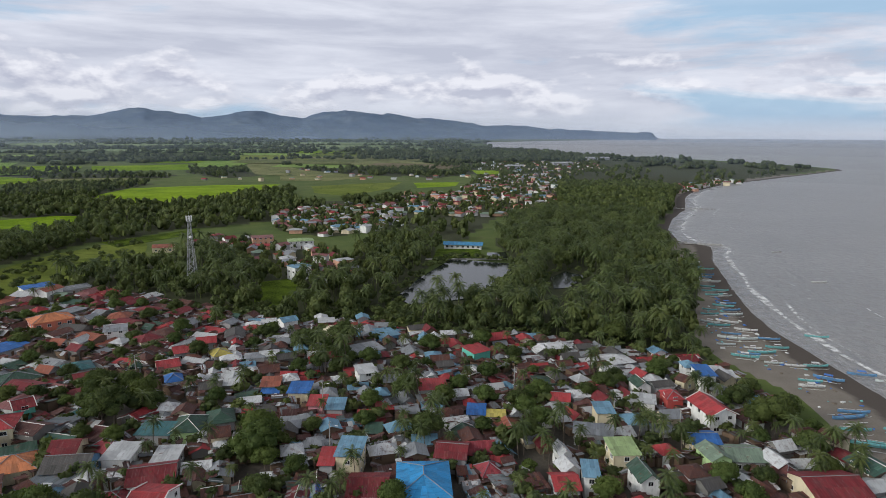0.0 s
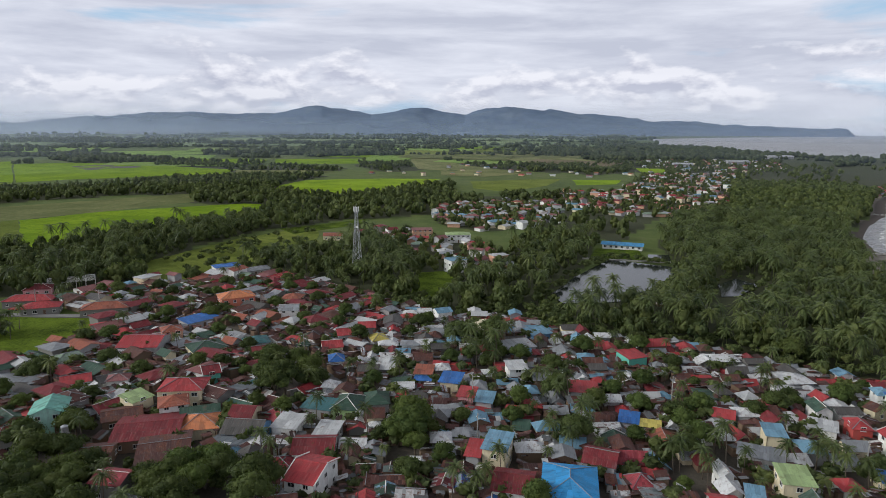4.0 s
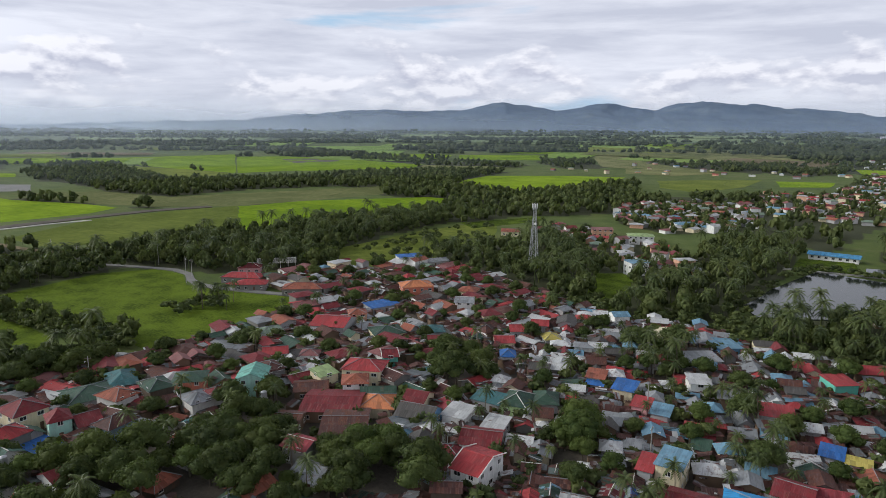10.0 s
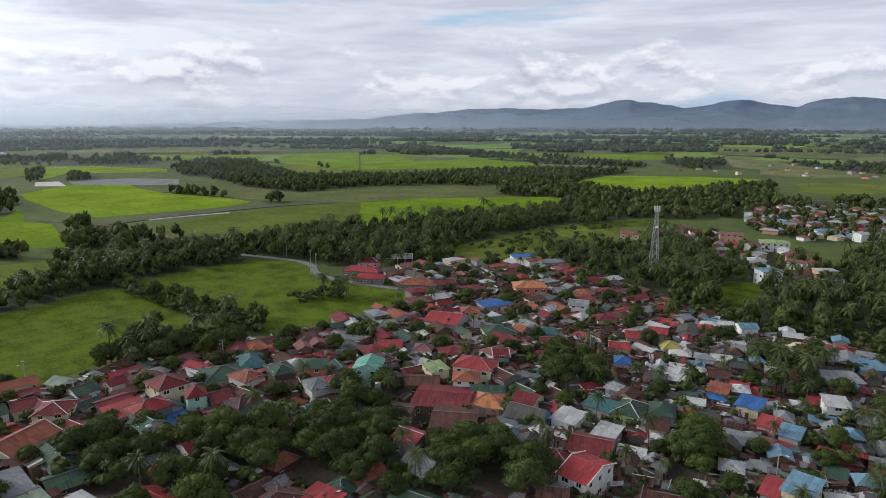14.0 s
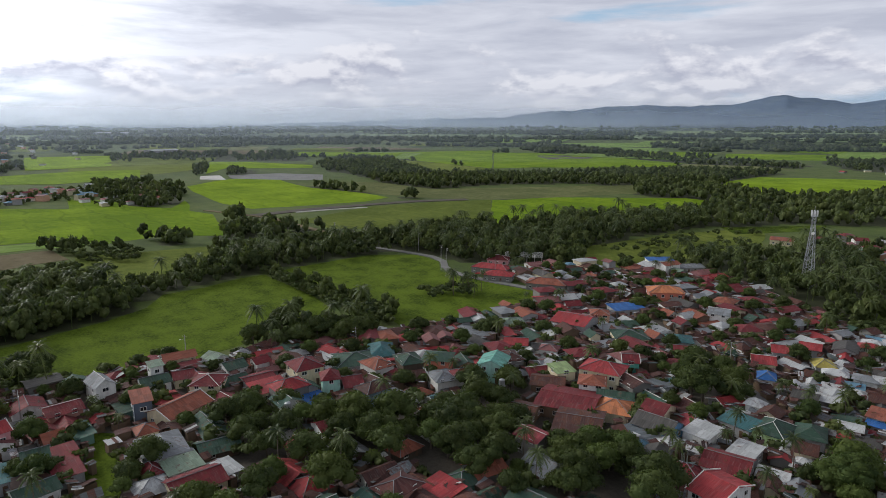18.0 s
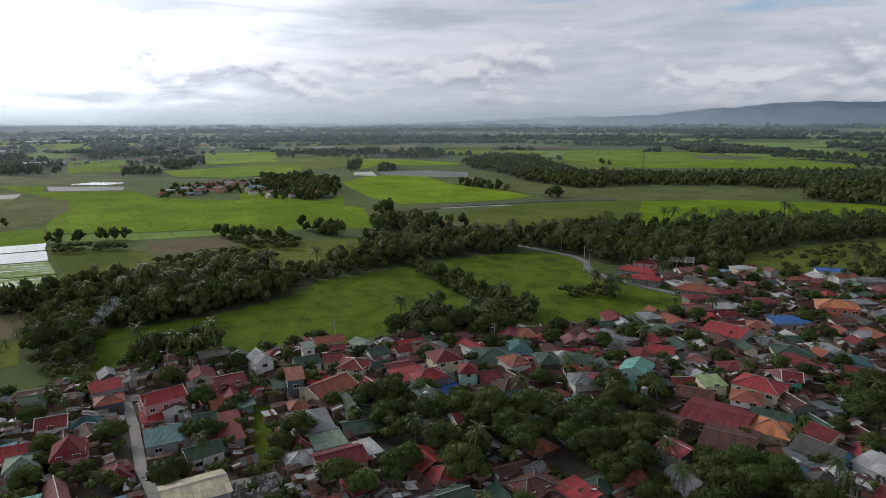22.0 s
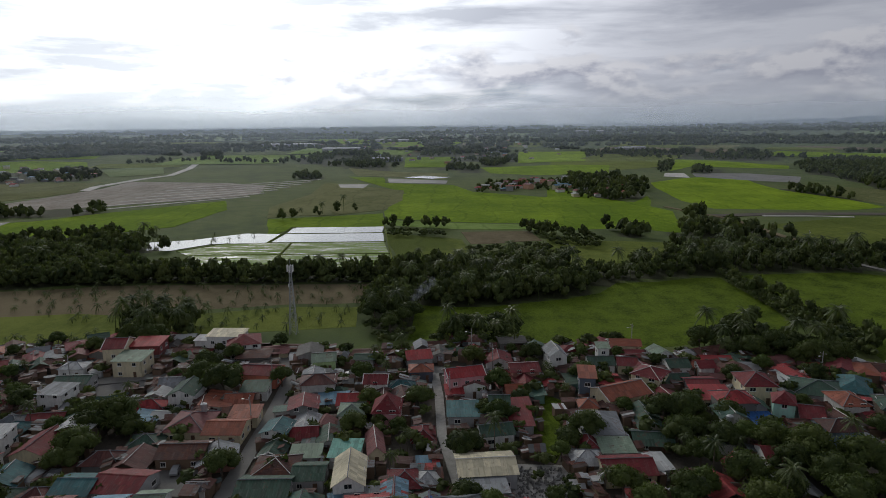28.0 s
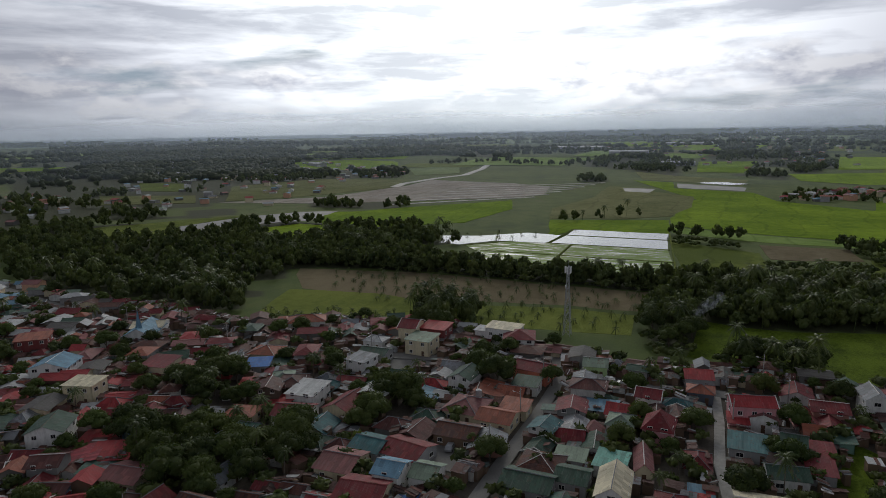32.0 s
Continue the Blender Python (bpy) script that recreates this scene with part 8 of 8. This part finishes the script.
TAKEN.append((-175, -94, 8.0))

# ---- gear and litter on the beach ----
b = {"boat_white": Build(), "tarpaulin_blue": Build(), "timber_pole": Build(), "boat_turquoise": Build()}
rg2 = random.Random(21)
for x, y in scatter([(106, 130), (126, 140), (126, 178), (127, 215), (127, 246), (132, 275), (142, 315), (134, 300), (116, 262), (106, 240), (104, 215), (112, 195), (109, 172)], 4.0, 183, 0.6):
    k = max(0.0, 1 - away(SHORE, np.array([x]), np.array([y]))[0] / 26)
    s = rg2.uniform(0.15, 0.5)
    m = pose(float(x), float(y), -0.8 * k + s * 0.25, rg2.uniform(-15, 15), rg2.uniform(-15, 15), rg2.uniform(0, 360))
    q = Build().box(-s * rg2.uniform(0.8, 3), -s, -s * 0.4, s, s, s * 0.4)
    b[rg2.choice(list(b))].add([m @ Vector(p) for p in q.v], q.f)
for k, q in b.items():
    tagged(new("beach_gear", q.mesh("beach_gear", k)), "crates, tarpaulins and driftwood lying on the sand", "beach gear", kind="stuff")

# ---- smoke of a small fire at the edge of the meadow ----
rg2 = np.random.default_rng(6)
V, F, k = [], [], 0
for i in range(16):
    t = i / 15
    c = np.array([-240 - 10 * t * t, -18 + 7 * t + 5 * t * t, 1.0 + 11 * t])
    V.append(c + ICO_V * (0.6 + 2.2 * t) * rg2.uniform(0.7, 1.25, (12, 1)))
    F.append(ICO_F + k)
    k += 12
tagged(new("smoke", tri_mesh("smoke", np.concatenate(V), np.concatenate(F), "smoke")), "thin pale smoke rising from a field fire", "smoke", kind="stuff")
far_rows = fill_village()
lean_rows = []
for poly, step, turn, keep in ((TOWN, 3.3, 14.0, 0.9),):
    for x, y in clear_of(scatter(poly, step, 191, keep), LINES, 2.6):
        if not 100 < math.hypot(x, y) < 330 or any(abs(x - a) < r + 0.6 and math.hypot(x - a, y - b) < r + 0.6 for a, b, r in TAKEN):
            continue
        if x < -72 and rng.uniform() < 0.2 or any(inside(p, np.array([x]), np.array([y]))[0] for p in CLUMPS):
            continue
        zone = 14.0 if x > -72 else -20.0 if y > 105 else 3.0 if y > -110 else 30.0
        lean_rows.append((float(x), float(y), zone + float(rng.choice([0, 90]))))
lean_tos(lean_rows, 31)
joined_houses("village_houses", far_rows, 3, "further village houses under metal roofs")
HAMLETS = [([(330, 850), (420, 960), (520, 1060), (480, 1090), (380, 1000), (300, 870)], 17.0), (HAMLET_A, 11.0), (HAMLET_B, 20.0), (HAMLET_C, 30.0), (HAMLET_D, 14.5), (HAMLET_E, 15.0),
           ([(-729, 33), (-803, 53), (-824, 116), (-829, 146), (-720, 101), (-694, 34)], 15.0), ([(-829, 146), (-833, 222), (-734, 220), (-625, 176), (-632, 134), (-720, 101)], 22.0),
           ([(-1148, -1357), (-1194, -991), (-976, -775), (-803, -701), (-867, -838), (-787, -829), (-773, -943)], 30.0)]
FAR_TOWN = [([(-540, -430), (-420, -560), (-700, -900), (-1300, -900), (-1000, -520), (-760, -520)], 42.0), ([(-330, -560), (-500, -620), (-560, -900), (-340, -900)], 34.0), ([(-420, 1000), (-150, 1100), (100, 1000), (150, 1250), (-300, 1400)], 60.0),
            ([(-1400, 300), (-1200, 0), (-1900, -500), (-2300, 100)], 60.0)]
rows = []
for i, (poly, step) in enumerate(FAR_TOWN):
    rows += [(x, y, float(rng.uniform(0, 360)), False) for x, y in scatter(poly, step, 200 + i, 0.7)]
# long pale factory roofs far off
for x, y, w, d, turn in ((-1750, -420, 150, 40, 80), (-1600, -260, 90, 30, 95), (-1900, -150, 120, 30, 100), (-1300, -120, 60, 20, 90), (-1500, 420, 70, 22, 110), (-2300, 500, 120, 30, 110), (-1150, -840, 60, 18, 60), (300, 1500, 50, 18, 20), (420, 1650, 60, 20, 15), (180, 1420, 40, 14, 10)):
    z0 = float(land(x, y))
    root = thing("factory_hall", pose(x, y, z0, 0, 0, turn), "distant long hall with a pale metal roof", "building", "distant halls")
    part("wall", (wall_build("gable", w, d, 6, 2.0), "wall_grey"), root)
    part("roof", (roof_build("gable", w, d, 6, 2.2, 3, 0.8, 12.0), "roof_pale"), root)
for i, (poly, step) in enumerate(HAMLETS):
    P = scatter(poly, step, 60 + i, 0.8)
    rows += [(x, y, float(rng.uniform(0, 360)), False) for x, y in P]
    mass("hamlet_trees", scatter(poly, min(step * 0.75, 12.0), 90 + i, 0.8), BROAD_FAR, "wood_leaf", "trees among the houses of a hamlet", "trees", 95 + i, 0.45, 0.90)
joined_houses("hamlet_houses", rows, 5, "distant hamlet houses with red and white roofs")
for kits in [HOUSE_KITS, SHACK_KITS, *KITS.values()]:
    for root in kits:
        for ob in (*root.children_recursive, root):
            bpy.data.objects.remove(ob)
